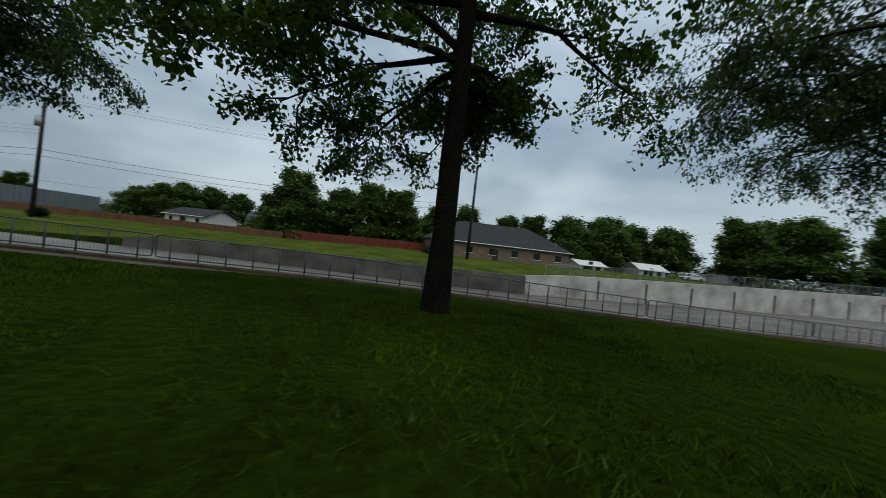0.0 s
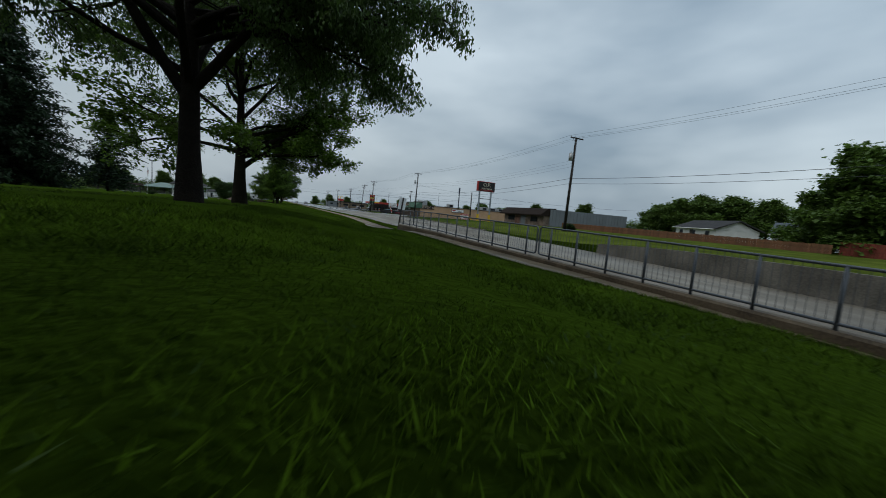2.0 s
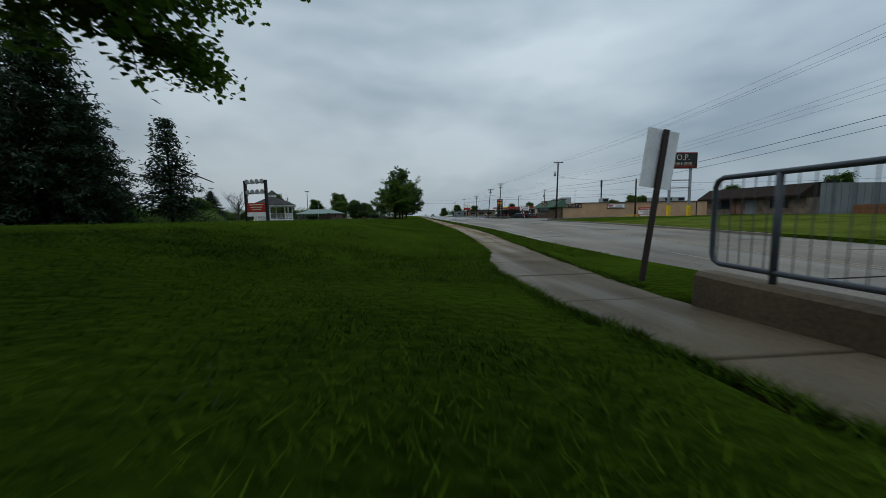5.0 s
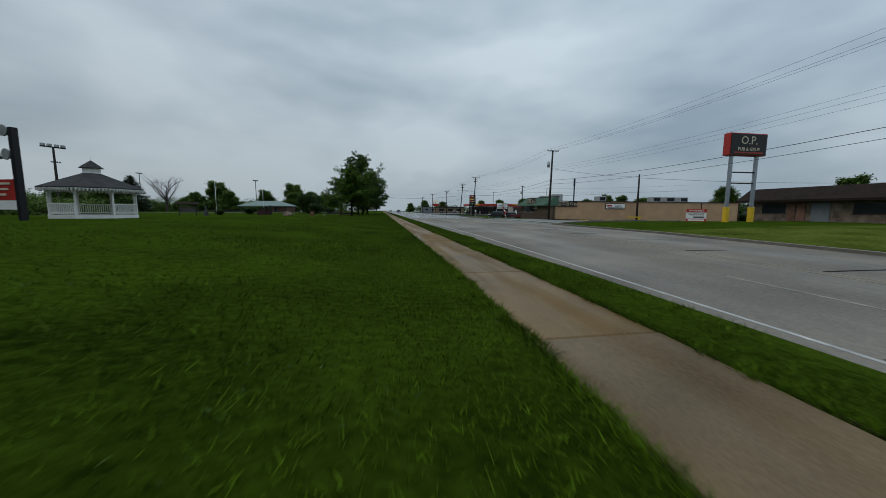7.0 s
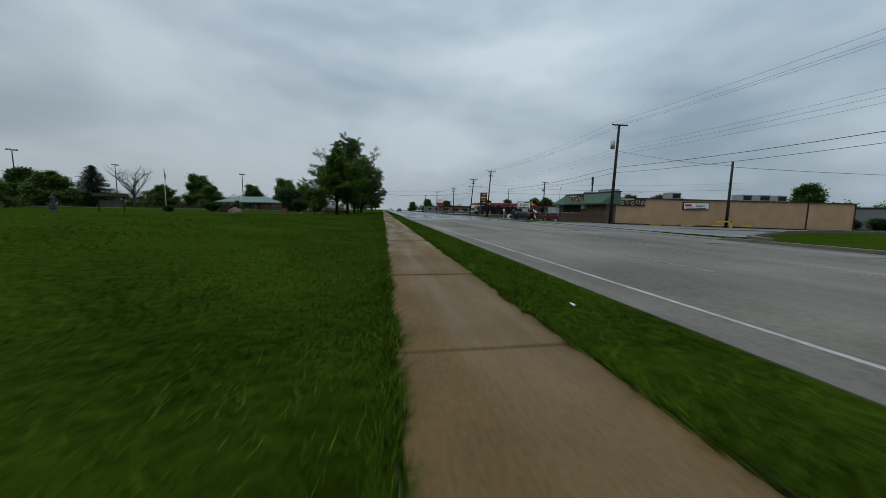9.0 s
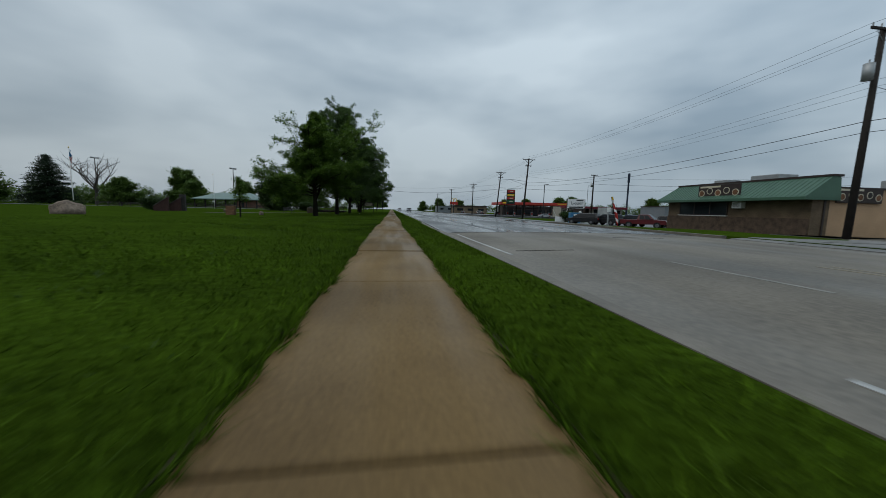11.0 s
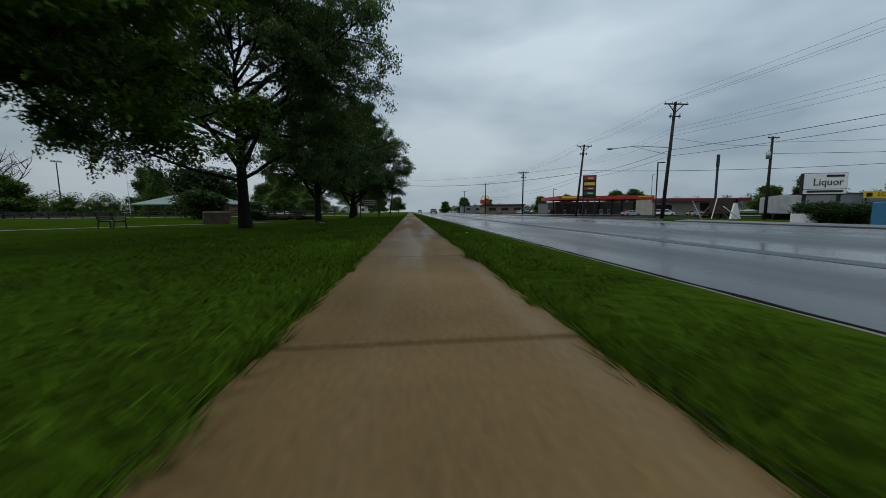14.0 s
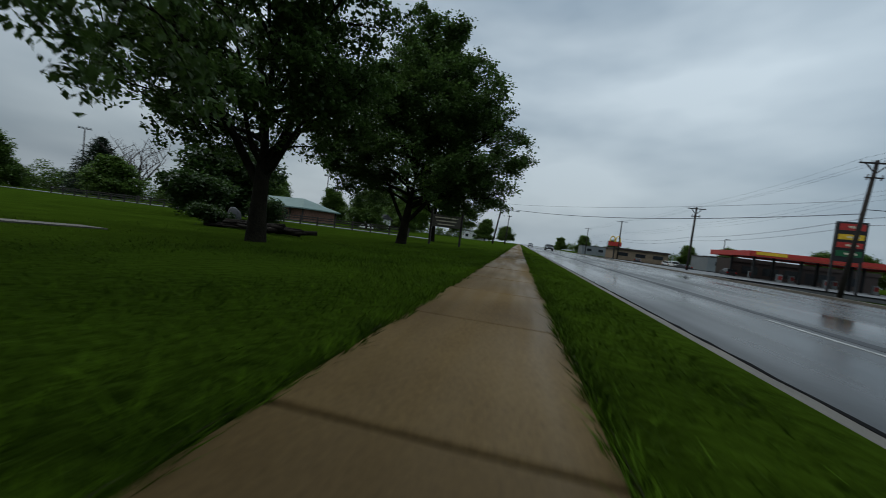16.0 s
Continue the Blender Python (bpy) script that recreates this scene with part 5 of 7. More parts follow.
# ---- grass blades and clover near the path ----
def blades(name, spots, h, w, seed, mat, label, on_edge=False):
    g = np.random.default_rng(seed)
    n = len(spots)
    z = np.asarray(ground_z(spots[:, 0], spots[:, 1]))
    if on_edge:
        z = np.maximum(z, np.asarray(walk_z(spots[:, 1])) - 0.005)
    a = g.uniform(0, 6.283, n)
    hh = h * g.uniform(0.45, 1.25, n)
    lean = g.normal(0, 1.0, (n, 2)) * hh[:, None]
    ww = w * g.uniform(0.6, 1.3, n)
    base = np.column_stack((spots, z - 0.015))
    side = np.column_stack((np.cos(a), np.sin(a), np.zeros(n))) * ww[:, None]
    tip = base + np.column_stack((lean, hh + 0.015))
    v = np.stack((base - side, base + side, tip), 1).reshape(-1, 3)
    f = np.arange(3 * n).reshape(-1, 3)
    tagged(new(name, raw_mesh(name, v.tolist(), f.tolist(), mat)), label, "grass", kind="stuff")


gg = np.random.default_rng(8)


def scatter(n, x0, x1, y0, y1, clump=0.0):
    p = np.column_stack((gg.uniform(x0, x1, n), gg.uniform(y0, y1, n)))
    if clump:
        k = np.array([noise.noise((x * 2.2, y * 2.2, 3.0)) + 0.5 * noise.noise((x * 0.6, y * 0.6, 9.0)) for x, y in p])
        p = p[k > gg.uniform(-0.5, clump, n)]
    return p


def off_path(p):
    x, y = p[:, 0], p[:, 1]
    return p[(x < walk_left(y) + 0.05) | ((x > walk_right(y) - 0.05) & (x < np.where(y > 41, 1.93, 2.05)) & (y > WALL_END + 1))]


def dense(n, x0, x1, y0, y1):
    p = np.column_stack((gg.uniform(x0, x1, n), gg.uniform(y0, y1, n)))
    x, y = p[:, 0], p[:, 1]
    k = np.sin(x * 5.1 + 2 * np.sin(y * 1.7)) + np.sin(y * 4.3 + 2 * np.sin(x * 2.1)) + 0.8 * np.sin(x * 1.3 + y * 0.9)
    return p[k > gg.uniform(-3.0, 1.6, n)]


def thinning(n, y0, y1):
    """Spots that grow rarer away from the path."""
    p = np.column_stack((-0.75 - gg.exponential(3.6, n), gg.uniform(y0, y1, n)))
    return p[p[:, 0] > -16]


near = np.concatenate((dense(90000, -20, -7, -66, -54), dense(90000, -14, -1.4, -62, -49), dense(110000, -9.5, -1.4, -52, -28), thinning(330000, -30, 104), dense(130000, 0.75, 2.05, -28, 98)))
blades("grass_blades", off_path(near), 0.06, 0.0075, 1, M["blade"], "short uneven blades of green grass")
# ragged fringe along the sidewalk edges
ye = gg.uniform(-66, 128, 110000)
fringe = np.concatenate((np.column_stack((walk_left(ye) - np.abs(gg.normal(0, 0.08, len(ye))) + 0.025, ye)), np.column_stack((walk_right(ye) + np.abs(gg.normal(0, 0.08, len(ye))) - 0.025, ye))[ye > WALL_END + 1.2]))
for s in (0, 1):
    m = fringe[:, 0] < 0 if s == 0 else fringe[:, 0] >= 0
    fringe[m, 0] += (1 - 2 * s) * np.array([max(-0.03, 0.075 * noise.noise((y * 1.1, s * 5.0, 0)) + 0.06 * noise.noise((y * 4.0, s * 9.0, 0))) for y in fringe[m, 1]])
blades("grass_fringe", fringe, 0.07, 0.008, 2, M["blade"], "ragged grass overhanging the sidewalk edge", True)
tuft = np.concatenate([gg.normal(0, 0.11, (26, 2)) + c for c in np.concatenate((scatter(420, -19, -1.8, -66, -28), scatter(420, -7, -1, -28, 120), scatter(420, 0.9, 2.2, -28, 120)))])
blades("grass_tufts", off_path(tuft), 0.085, 0.008, 3, M["tuft"], "taller tufts of grass in the lawn")
cl = np.concatenate([gg.normal(0, 0.16, (16, 2)) + c for c in np.concatenate((scatter(260, -19, -2, -66, -30), scatter(120, -7, -1, -30, 60)))])
blades("clover_patches", off_path(cl), 0.045, 0.013, 4, M["clover"], "pale clover patches in the lawn")


# ---- park: gazebo, sign frame, shelter, fence, benches ----
def gazebo():
    t = thing("gazebo", (-20.3, 5.6, gz(-20.3, 5.6)), "white wooden octagonal gazebo with grey shingled roof and cupola", "gazebo", rz=12)
    t.scale = (0.62, 0.62, 0.74)
    R = 3.35
    pt = lambda r, k, z: (r * math.cos(k * math.pi / 4), r * math.sin(k * math.pi / 4), z)
    bm = B()
    prism(bm, [pt(R + 0.15, k, 0)[:2] for k in range(8)], -0.2, 0.28, "z")
    part("floor", bm, M["white_paint"], t)
    for k in range(8):
        p = part("post", one(box, pt(R, k, 1.4), (0.15, 0.15, 2.3), k * 45), M["white_paint"], t)
        # curved brackets under the eave
        for s in (-1, 1):
            a = k * math.pi / 4
            d = Vector((-math.sin(a), math.cos(a), 0)) * s
            d = (d * 0.92 - Vector((math.cos(a), math.sin(a), 0)) * 0.38)
            bm = B()
            prev = None
            for j in range(6):
                w = radians(j * 18)
                q = Vector(pt(R, k, 1.75)) + d * (0.85 * (1 - math.cos(w))) + Vector((0, 0, 0.72 * math.sin(w)))
                if prev is not None:
                    rod(bm, prev, q, 0.05, seg=5)
                prev = q
            part("bracket", bm, M["white_paint"], p)
        if k == 6:
            continue
        a, b = Vector(pt(R, k, 0)), Vector(pt(R, k + 1, 0))
        for z in (0.42, 1.16):
            rl = part("rail", one(rod, a + Vector((0, 0, z)), b + Vector((0, 0, z)), 0.05, seg=6), M["white_paint"], t)
        for j in range(1, 15):
            q = a.lerp(b, j / 15)
            part("baluster", one(box, (q.x, q.y, 0.79), (0.05, 0.05, 0.72)), M["white_paint"], rl)
    e0, e1, z0, z1 = R + 0.75, 0.75, 2.5, 3.75
    roof = None
    for k in range(8):
        bm = B()
        v = [bm.verts.new(pt(e0, k, z0)), bm.verts.new(pt(e0, k + 1, z0)), bm.verts.new(pt(e1, k + 1, z1)), bm.verts.new(pt(e1, k, z1))]
        w = [bm.verts.new(Vector(x.co) - Vector((0, 0, 0.1))) for x in v]
        bm.faces.new(v), bm.faces.new(w[::-1])
        for i in range(4):
            j = (i + 1) % 4
            bm.faces.new((w[i], w[j], v[j], v[i]))
        part("roof_panel", bm, M["grey_roof"], t, "grey shingled roof panel")
        a, b = Vector(pt(e0 - 0.06, k, z0 - 0.1)), Vector(pt(e0 - 0.06, k + 1, z0 - 0.1))
        bm = B()
        rod(bm, a, b, 0.06, seg=5)
        for j in range(12):
            c = a.lerp(b, (j + 0.5) / 12)
            rod(bm, c + Vector((0, 0, 0.02)), c - Vector((0, 0, 0.2)), 0.09, 0.05, 6)
        part("scalloped_trim", bm, M["white_paint"], t, "white scalloped eave trim")
    part("beam_ring", one(lambda bm: [rod(bm, pt(R, k, 2.5), pt(R, k + 1, 2.5), 0.08, seg=5) for k in range(8)]), M["white_paint"], t)
    bm = B()
    prism(bm, [pt(0.72, k, 0)[:2] for k in range(8)], 3.7, 4.2, "z")
    cup = part("cupola", bm, M["white_paint"], t, "white louvred cupola")
    part("cupola_roof", one(rod, (0, 0, 4.2), (0, 0, 4.85), 1.0, 0.05, 8), M["grey_roof"], cup)
    part("finial", one(rod, (0, 0, 4.8), (0, 0, 5.1), 0.04, 0.01, 6), M["white_paint"], cup)


gazebo()


def emblem_frame():
    t = thing("emblem_sign", (-19.15, -1.3, gz(-19.15, -1.3)), "dark steel frame holding round emblem discs above a maroon panel", "sign", rz=-21)
    for x in (-1.25, 1.25):
        part("post", one(box, (x, 0, 2.0), (0.22, 0.22, 4.0)), M["black"], t)
    for z in (2.75, 3.75):
        bar = part("cross_bar", one(box, (0, 0, z), (2.6, 0.1, 0.1)), M["black"], t)
        for k in range(4):
            x = -0.9 + k * 0.6
            part("disc", one(rod, (x, -0.08, z + 0.12), (x, -0.14, z + 0.12), 0.24, seg=18), M["hvac"], bar, "grey round emblem disc")
    part("panel", one(box, (0, 0, 1.35), (2.3, 0.12, 0.9)), M["red"], t, "maroon sign panel")
    part("lower_panel", one(box, (0, -0.02, 0.68), (2.3, 0.12, 0.4)), M["sign_white"], t, "white lower sign panel")
    for k in range(3):
        part("lettering_bar", one(box, (0, -0.08, 1.62 - k * 0.24), (1.7 - 0.3 * k, 0.02, 0.09)), M["cream"], t)


emblem_frame()


def shelter():
    t = thing("picnic_shelter", (-55.0, 158.0, 0.2), "long park shelter with pale green hipped roof on posts", "shelter", rz=-8)
    L, D = 21.0, 11.0
    bm = B()
    lo = [(-L / 2 - 0.8, -D / 2 - 0.8), (L / 2 + 0.8, -D / 2 - 0.8), (L / 2 + 0.8, D / 2 + 0.8), (-L / 2 - 0.8, D / 2 + 0.8)]
    a = [bm.verts.new((x, y, 2.7)) for x, y in lo]
    c = [bm.verts.new((x, y, 2.45)) for x, y in lo]
    r = [bm.verts.new((-L / 2 + 5, 0, 5.0)), bm.verts.new((L / 2 - 5, 0, 5.0))]
    bm.faces.new((a[0], a[1], r[1], r[0])), bm.faces.new((a[2], a[3], r[0], r[1])), bm.faces.new((a[1], a[2], r[1])), bm.faces.new((a[3], a[0], r[0]))
    for i in range(4):
        j = (i + 1) % 4
        bm.faces.new((c[i], c[j], a[j], a[i]))
    bm.faces.new(c[::-1])
    bmesh.ops.recalc_face_normals(bm, faces=bm.faces[:])
    part("roof", bm, M["shelter_roof"], t, "pale green metal hip roof")
    for x in np.linspace(-L / 2, L / 2, 7):
        for y in (-D / 2, D / 2):
            part("post", one(box, (x, y, 1.2), (0.25, 0.25, 2.5)), M["dark_wood"], t)
    part("brick_room", one(box, (L / 2 - 3.5, 0, 1.25), (7.0, D - 1, 2.5)), M["brick"], t, "brick washroom block")
    part("door", one(box, (L / 2 - 5, -D / 2 + 0.47, 1.0), (1.0, 0.08, 2.0)), M["dark"], t)
    part("floor", one(box, (0, 0, -0.05), (L, D, 0.14)), M["kerb"], t)


M["shelter_roof"] = material("pale_green_metal_roof", (0.13, 0.19, 0.17), 0.5, 0.1, var=0.15, scale=0.6, fine=10, bump=0.1)
shelter()


def wedge_wall(at, rz, label):
    t = thing("memorial_wall", at, label, "monument", "memorial walls", rz)
    bm = B()
    prism(bm, [(-0.95, -0.3), (0.95, -0.3), (0.95, 2.1), (-0.95, 0.7)], -0.25, 0.25, "y")
    part("brick_body", bm, M["brick_dark"], t)
    bm = B()
    prism(bm, [(-1.02, 0.66), (-1.02, 0.76), (1.0, 2.25), (1.0, 2.13)], -0.32, 0.32, "y")
    part("coping", bm, M["wall_grey"], t, "dull sloping stone coping")


M["brick_dark"] = material("dark_red_brick", (0.05, 0.024, 0.019), 0.85, var=0.3, scale=2.5, fine=14, bump=0.4)
wedge_wall((-35.2, 84.0, gz(-35.2, 84.0)), 12, "dark brick wedge wall with a sloping stone coping")
wedge_wall((-34.3, 85.6, gz(-34.3, 85.6)), 12, "dark brick wedge wall with a sloping stone coping")
pl = thing("memorial_pillar", (-33.35, 86.2, gz(-33.35, 86.2)), "square dark stone memorial pillar beside the brick walls", "monument", rz=12)
part("shaft", one(box, (0, 0, 1.2), (0.8, 0.7, 2.8), 0, 0.04), M["dark_wood"], pl)

bp = thing("brick_pier", (-18.8, 68.7, gz(-18.8, 68.7)), "square brown brick pier with a worn cap on the lawn", "pier", rz=6)
part("core", one(box, (0, 0, 0.5), (0.86, 0.66, 1.1)), M["joint"], bp)
bricks = None
rb = random.Random(9)
for row in range(12):
    for side in range(4):
        ln, off = (0.9, 0.33) if side % 2 == 0 else (0.7, 0.43)
        n = 4 if side % 2 == 0 else 3
        for k in range(n):
            w = ln / n
            x = -ln / 2 + (k + 0.5) * w
            if bricks is None:
                ob = part("brick", one(box, (0, 0, 0), (0.215, 0.05, 0.075), 0, 0.006), M["brick_tan"], bp)
                bricks = ob.data
            else:
                ob = new("brick", bricks)
                ob.parent = bp
            m = pose(0, 0, 0, 0, 0, side * 90) @ pose(x, -off - rb.uniform(0, 0.006), 0.05 + row * 0.086)
            ob.matrix_basis = m
part("cap", one(box, (0, 0, 1.09), (1.0, 0.8, 0.08), 0, 0.02), M["stone"], bp)

# stone block by the footpath
bm = B()
box(bm, (0, 0, 0.42), (1.7, 0.95, 1.04), 0, 0.09)
bmesh.ops.subdivide_edges(bm, edges=bm.edges[:], cuts=3, use_grid_fill=True)
for v in bm.verts:
    v.co += noise.noise_vector(v.co * 2.6) * 0.045
sb = link_mesh("stone_block", bm, M["wall_brown"])
sb.matrix_basis = pose(-14.3, 90.5, gz(-14.3, 90.5), 0, 0, 18)
tagged(sb, "rough brown stone block on the lawn by a footpath", "stone")

# memorial figure: one plain mesh
bm = B()
box(bm, (0, 0, 0.1), (1.3, 1.1, 0.3), 8, 0.05)
box(bm, (0, 0, 0.6), (0.75, 0.7, 0.9), 0, 0.05)
rod(bm, (0, 0, 1.0), (0, 0, 1.9), 0.28, 0.2, 8)
ball(bm, (0, 0, 2.05), (0.3, 0.24, 0.34))
ball(bm, (0, 0, 2.45), (0.16, 0.16, 0.19))
st = link_mesh("statue", bm, M["stone_dark"])
st.matrix_basis = pose(-25.3, 31.0, gz(-25.3, 31.0), 0, 0, 30) @ Matrix.Diagonal((0.55, 0.55, 0.52, 1))
tagged(st, "small dark memorial statue on a stone base", "statue")


def boulder(at, s, label, seed):
    g = random.Random(seed)
    bm = B()
    bmesh.ops.create_icosphere(bm, subdivisions=3, radius=1.0)
    for v in bm.verts:
        n = noise.noise(v.co * 1.3 + Vector((seed, 0, 0))) * 0.3 + noise.noise(v.co * 3.1 + Vector((0, seed, 0))) * 0.1
        v.co = Vector((v.co.x * s[0], v.co.y * s[1], v.co.z * s[2])) * (1 + n)
    ob = link_mesh("boulder", bm, M["stone_dark"] if seed in (2, 3, 6) else M["stone"], True)
    ob.matrix_basis = pose(*at, 0, 0, g.uniform(0, 360))
    tagged(ob, label, "boulder", "park boulders")


boulder((-19.4, 48.4, gz(-19.4, 48.4) + 0.25), (0.8, 0.6, 0.55), "brown rounded boulder on the lawn", 1)
boulder((-17.6, 104.0, gz(-17.6, 104.0) + 0.45), (0.5, 0.4, 0.75), "upright grey stone beside the footpath", 2)
boulder((-16.4, 71.5, gz(-16.4, 71.5) + 0.15), (0.3, 0.25, 0.3), "small pale stone on the lawn", 4)
boulder((-27.0, 86.0, gz(-27, 86) + 0.2), (0.3, 0.2, 0.18), "pale flat stone on the lawn", 5)

# felled limbs heaped by the shrubs
rl = random.Random(14)
for k in range(16):
    lx, ly = -12.4 + rl.uniform(-1.9, 1.9), 100.4 + rl.uniform(-0.7, 0.7)
    r0, ln = rl.uniform(0.07, 0.15), rl.uniform(1.6, 3.4)
    lg = thing("log", (lx, ly, gz(lx, ly) + r0 + 0.42 * rl.random() * (1 - abs(lx + 12.4) / 2.2)), "dark wet felled limb lying in a heap", "log", "log pile", rz=rl.uniform(-28, 34))
    q = [(-ln / 2, 0, 0), (-ln / 6, 0.06, 0.03), (ln / 5, -0.04, 0.03), (ln / 2, 0.04, rl.uniform(-0.04, 0.14))]
    part("stem", one(lambda bm: [rod(bm, q[i], q[i + 1], r0 * (1 - 0.1 * i), r0 * (0.9 - 0.1 * i), 8) for i in range(3)]), M["bark2"], lg, smooth=True)
    part("cut_end", one(rod, (-ln / 2 - 0.012, 0, 0), (-ln / 2 + 0.01, 0, 0), r0 * 0.9, seg=9), M["deadwood"], lg)


def park_bench(at, rz):
    t = thing("park_bench", at, "black slatted park bench on the lawn", "bench", rz=rz)
    for x in (-0.85, 0.85):
        bm = B()
        rod(bm, (x, -0.3, -0.1), (x, -0.26, 0.45), 0.035, seg=6), rod(bm, (x, 0.3, -0.1), (x, 0.22, 0.45), 0.035, seg=6)
        rod(bm, (x, 0.22, 0.45), (x, 0.36, 0.95), 0.035, seg=6), rod(bm, (x, -0.28, 0.43), (x, 0.24, 0.43), 0.035, seg=6)
        rod(bm, (x, -0.3, 0.65), (x, 0.3, 0.67), 0.03, seg=6), rod(bm, (x, -0.27, 0.43), (x, -0.3, 0.65), 0.03, seg=6)
        part("end_frame", bm, M["black"], t)
    for k in range(6):
        part("seat_slat", one(box, (0, -0.24 + k * 0.09, 0.46), (1.8, 0.065, 0.035), 0, 0.005), M["black"], t)
    for k in range(5):
        part("back_slat", one(box, (0, 0.24 + k * 0.028, 0.55 + k * 0.095), (1.8, 0.03, 0.07), 0, 0.005), M["black"], t)


park_bench((-16.6, 84.2, gz(-16.6, 84.2)), 150)
tagged(strip("footpath", lambda y: -26 + (y - 78) * 0.95 - 0.5, lambda y: -26 + (y - 78) * 0.95 + 0.5, 78, 93, lambda x, y: gz(x, y) + 0.03, M["kerb"], 1.0, 0.1), "narrow pale concrete footpath across the lawn", "footpath", kind="structure")
tagged(strip("park_drive", -110, -12, 129.5, 134.5, lambda x, y: gz(x, y) + 0.04, M["gravel"], 2.5, 0.1, cols=12), "wet grey park drive behind the rail fence", "road", kind="structure")


def rail_fence(x0, x1, y):
    t = thing("rail_fence", (0, 0, 0), "dark wet split-rail fence along the park drive", "fence")
    n = int((x1 - x0) / 2.6)
    for k in range(n + 1):
        x = x0 + k * 2.6
        z = gz(x, y)
        part("post", one(box, (x, y, z + 0.55), (0.15, 0.15, 1.3)), M["dark_wood"], t)
        if k < n:
            for h in (0.4, 0.8, 1.08):
                part("rail", one(box, (x + 1.3, y, z + h), (2.62, 0.06, 0.12)), M["dark_wood"], t)


rail_fence(-76, -12.5, 127.5)

# park notice board
nb = thing("park_sign", (-5.7, 113.0, gz(-5.7, 113)), "dark wooden park sign board on two posts", "sign", rz=4)
for x in (-1.25, 1.25):
    part("post", one(box, (x, 0, 1.4), (0.16, 0.16, 2.9)), M["dark_wood"], nb)
part("board", one(box, (0, -0.02, 1.95), (2.4, 0.1, 1.0)), M["wall_grey"], nb)
for k in range(3):
    part("lettering_bar", one(box, (0, -0.08, 2.22 - k * 0.27), (1.9 - 0.25 * k, 0.02, 0.1)), M["cream"], nb)

# information kiosk with small roof
ks = thing("notice_kiosk", (-44.1, 65.0, gz(-44, 65)), "roofed wooden notice board on posts", "kiosk", rz=25)
for x in (-1.5, 1.5):
    part("post", one(box, (x, 0, 1.2), (0.18, 0.18, 2.5)), M["dark_wood"], ks)
part("board", one(box, (0, 0, 1.35), (2.8, 0.1, 1.2)), M["wall_grey"], ks)
bm = B()
prism(bm, [(-0.9, 2.4), (-0.9, 2.5), (0, 3.0), (0.9, 2.5), (0.9, 2.4)], -2.1, 2.1, "x")
part("roof", bm, M["brown_roof"], ks)


def flagpole(at, h, flag, label):
    t = thing("flagpole", at, label, "flagpole")
    part("pole", one(rod, (0, 0, -0.2), (0, 0, h), 0.07, 0.04, 10), M["white_paint"], t, smooth=True)
    part("finial", one(ball, (0, 0, h + 0.08), (0.1, 0.1, 0.1)), M["yellow"], t)
    if flag:
        bm = B()
        rows = []
        for j in range(9):
            w = j / 8
            rows.append([bm.verts.new((0.06 + 0.55 * u * (0.35 + 0.3 * math.sin(j * 0.9 + u * 5)), 0.12 * math.sin(u * 7 + j), h - 0.2 - 2.2 * w - 0.5 * u)) for u in np.linspace(0, 1, 7)])
        for a, b in zip(rows, rows[1:]):
            for i in range(6):
                f = bm.faces.new((a[i], a[i + 1], b[i + 1], b[i]))
                f.material_index = (i + 1) % 2 if b[i].co.z < h - 1.3 else 2
        part("flag", bm, [M["red"], M["sign_white"], M["blue"]], t, "limp rain-wet striped flag")


flagpole((-45.6, 82.2, gz(-45.6, 82.2)), 8.7, True, "white flagpole with a limp wet flag")
flagpole((-48.0, 128.0, gz(-48, 128)), 9.0, False, "slim white flagpole without a flag")


def field_light(x, y, h, label="tall dark pole with floodlights at the top"):
    t = thing("field_light", (x, y, gz(x, y)), label, "light pole", "field lights")
    part("pole", one(rod, (0, 0, -0.3), (0, 0, h), 0.28, 0.16, 8), M["dark_wood"], t)
    b = part("cross_bar", one(box, (0, 0, h), (3.6, 0.2, 0.2), 60), M["dark_wood"], t)
    for k in (-1.4, -0.5, 0.5, 1.4):
        part("lamp_head", one(box, (k * 0.5, k * 0.87, h + 0.35), (0.6, 0.5, 0.5), 60, 0.05), M["hvac"], b)


for x, y, h in ((-150, 229, 23), (-155, 179, 23), (-77.6, 212, 18.5), (-62, 222, 17), (-82, 36, 12), (-64, 60, 13)):
    field_light(x, y, h)

# bare dead tree
Wd = Wood(5)
Wd.tube([Vector((0, 0, -0.3)), Vector((0.1, 0, 2.5)), Vector((0, 0.1, 5))], [0.4, 0.32, 0.24], 8)
for k in range(7):
    a = k * 0.9
    q, _ = Wd.limb(Vector((0, 0, 2.4 + k * 0.4)), Vector((math.cos(a) * 0.7, math.sin(a) * 0.7, 1)), 9.5 - k * 0.3, 0.2, 0.15, 5, 7, 0.12)
    for s in range(7):
        j = min(6, 1 + s)
        b, _ = Wd.limb(q[j], Vector((Wd.r.gauss(0, 0.7), Wd.r.gauss(0, 0.7), 1)), 3.6, 0.08, 0.1, 4, 5, 0.2)
        for u in range(4):
            Wd.limb(b[1 + u], Vector((Wd.r.gauss(0, 0.8), Wd.r.gauss(0, 0.8), 0.8)), 1.6, 0.035, 0.1, 3, 3, 0.3)
plant("bare_tree", (raw_mesh("trunk", Wd.v, Wd.f, M["deadwood"], True), None), (-97, 156, 0.2), 0, "leafless dead tree with fine bare branches", s=1.2)

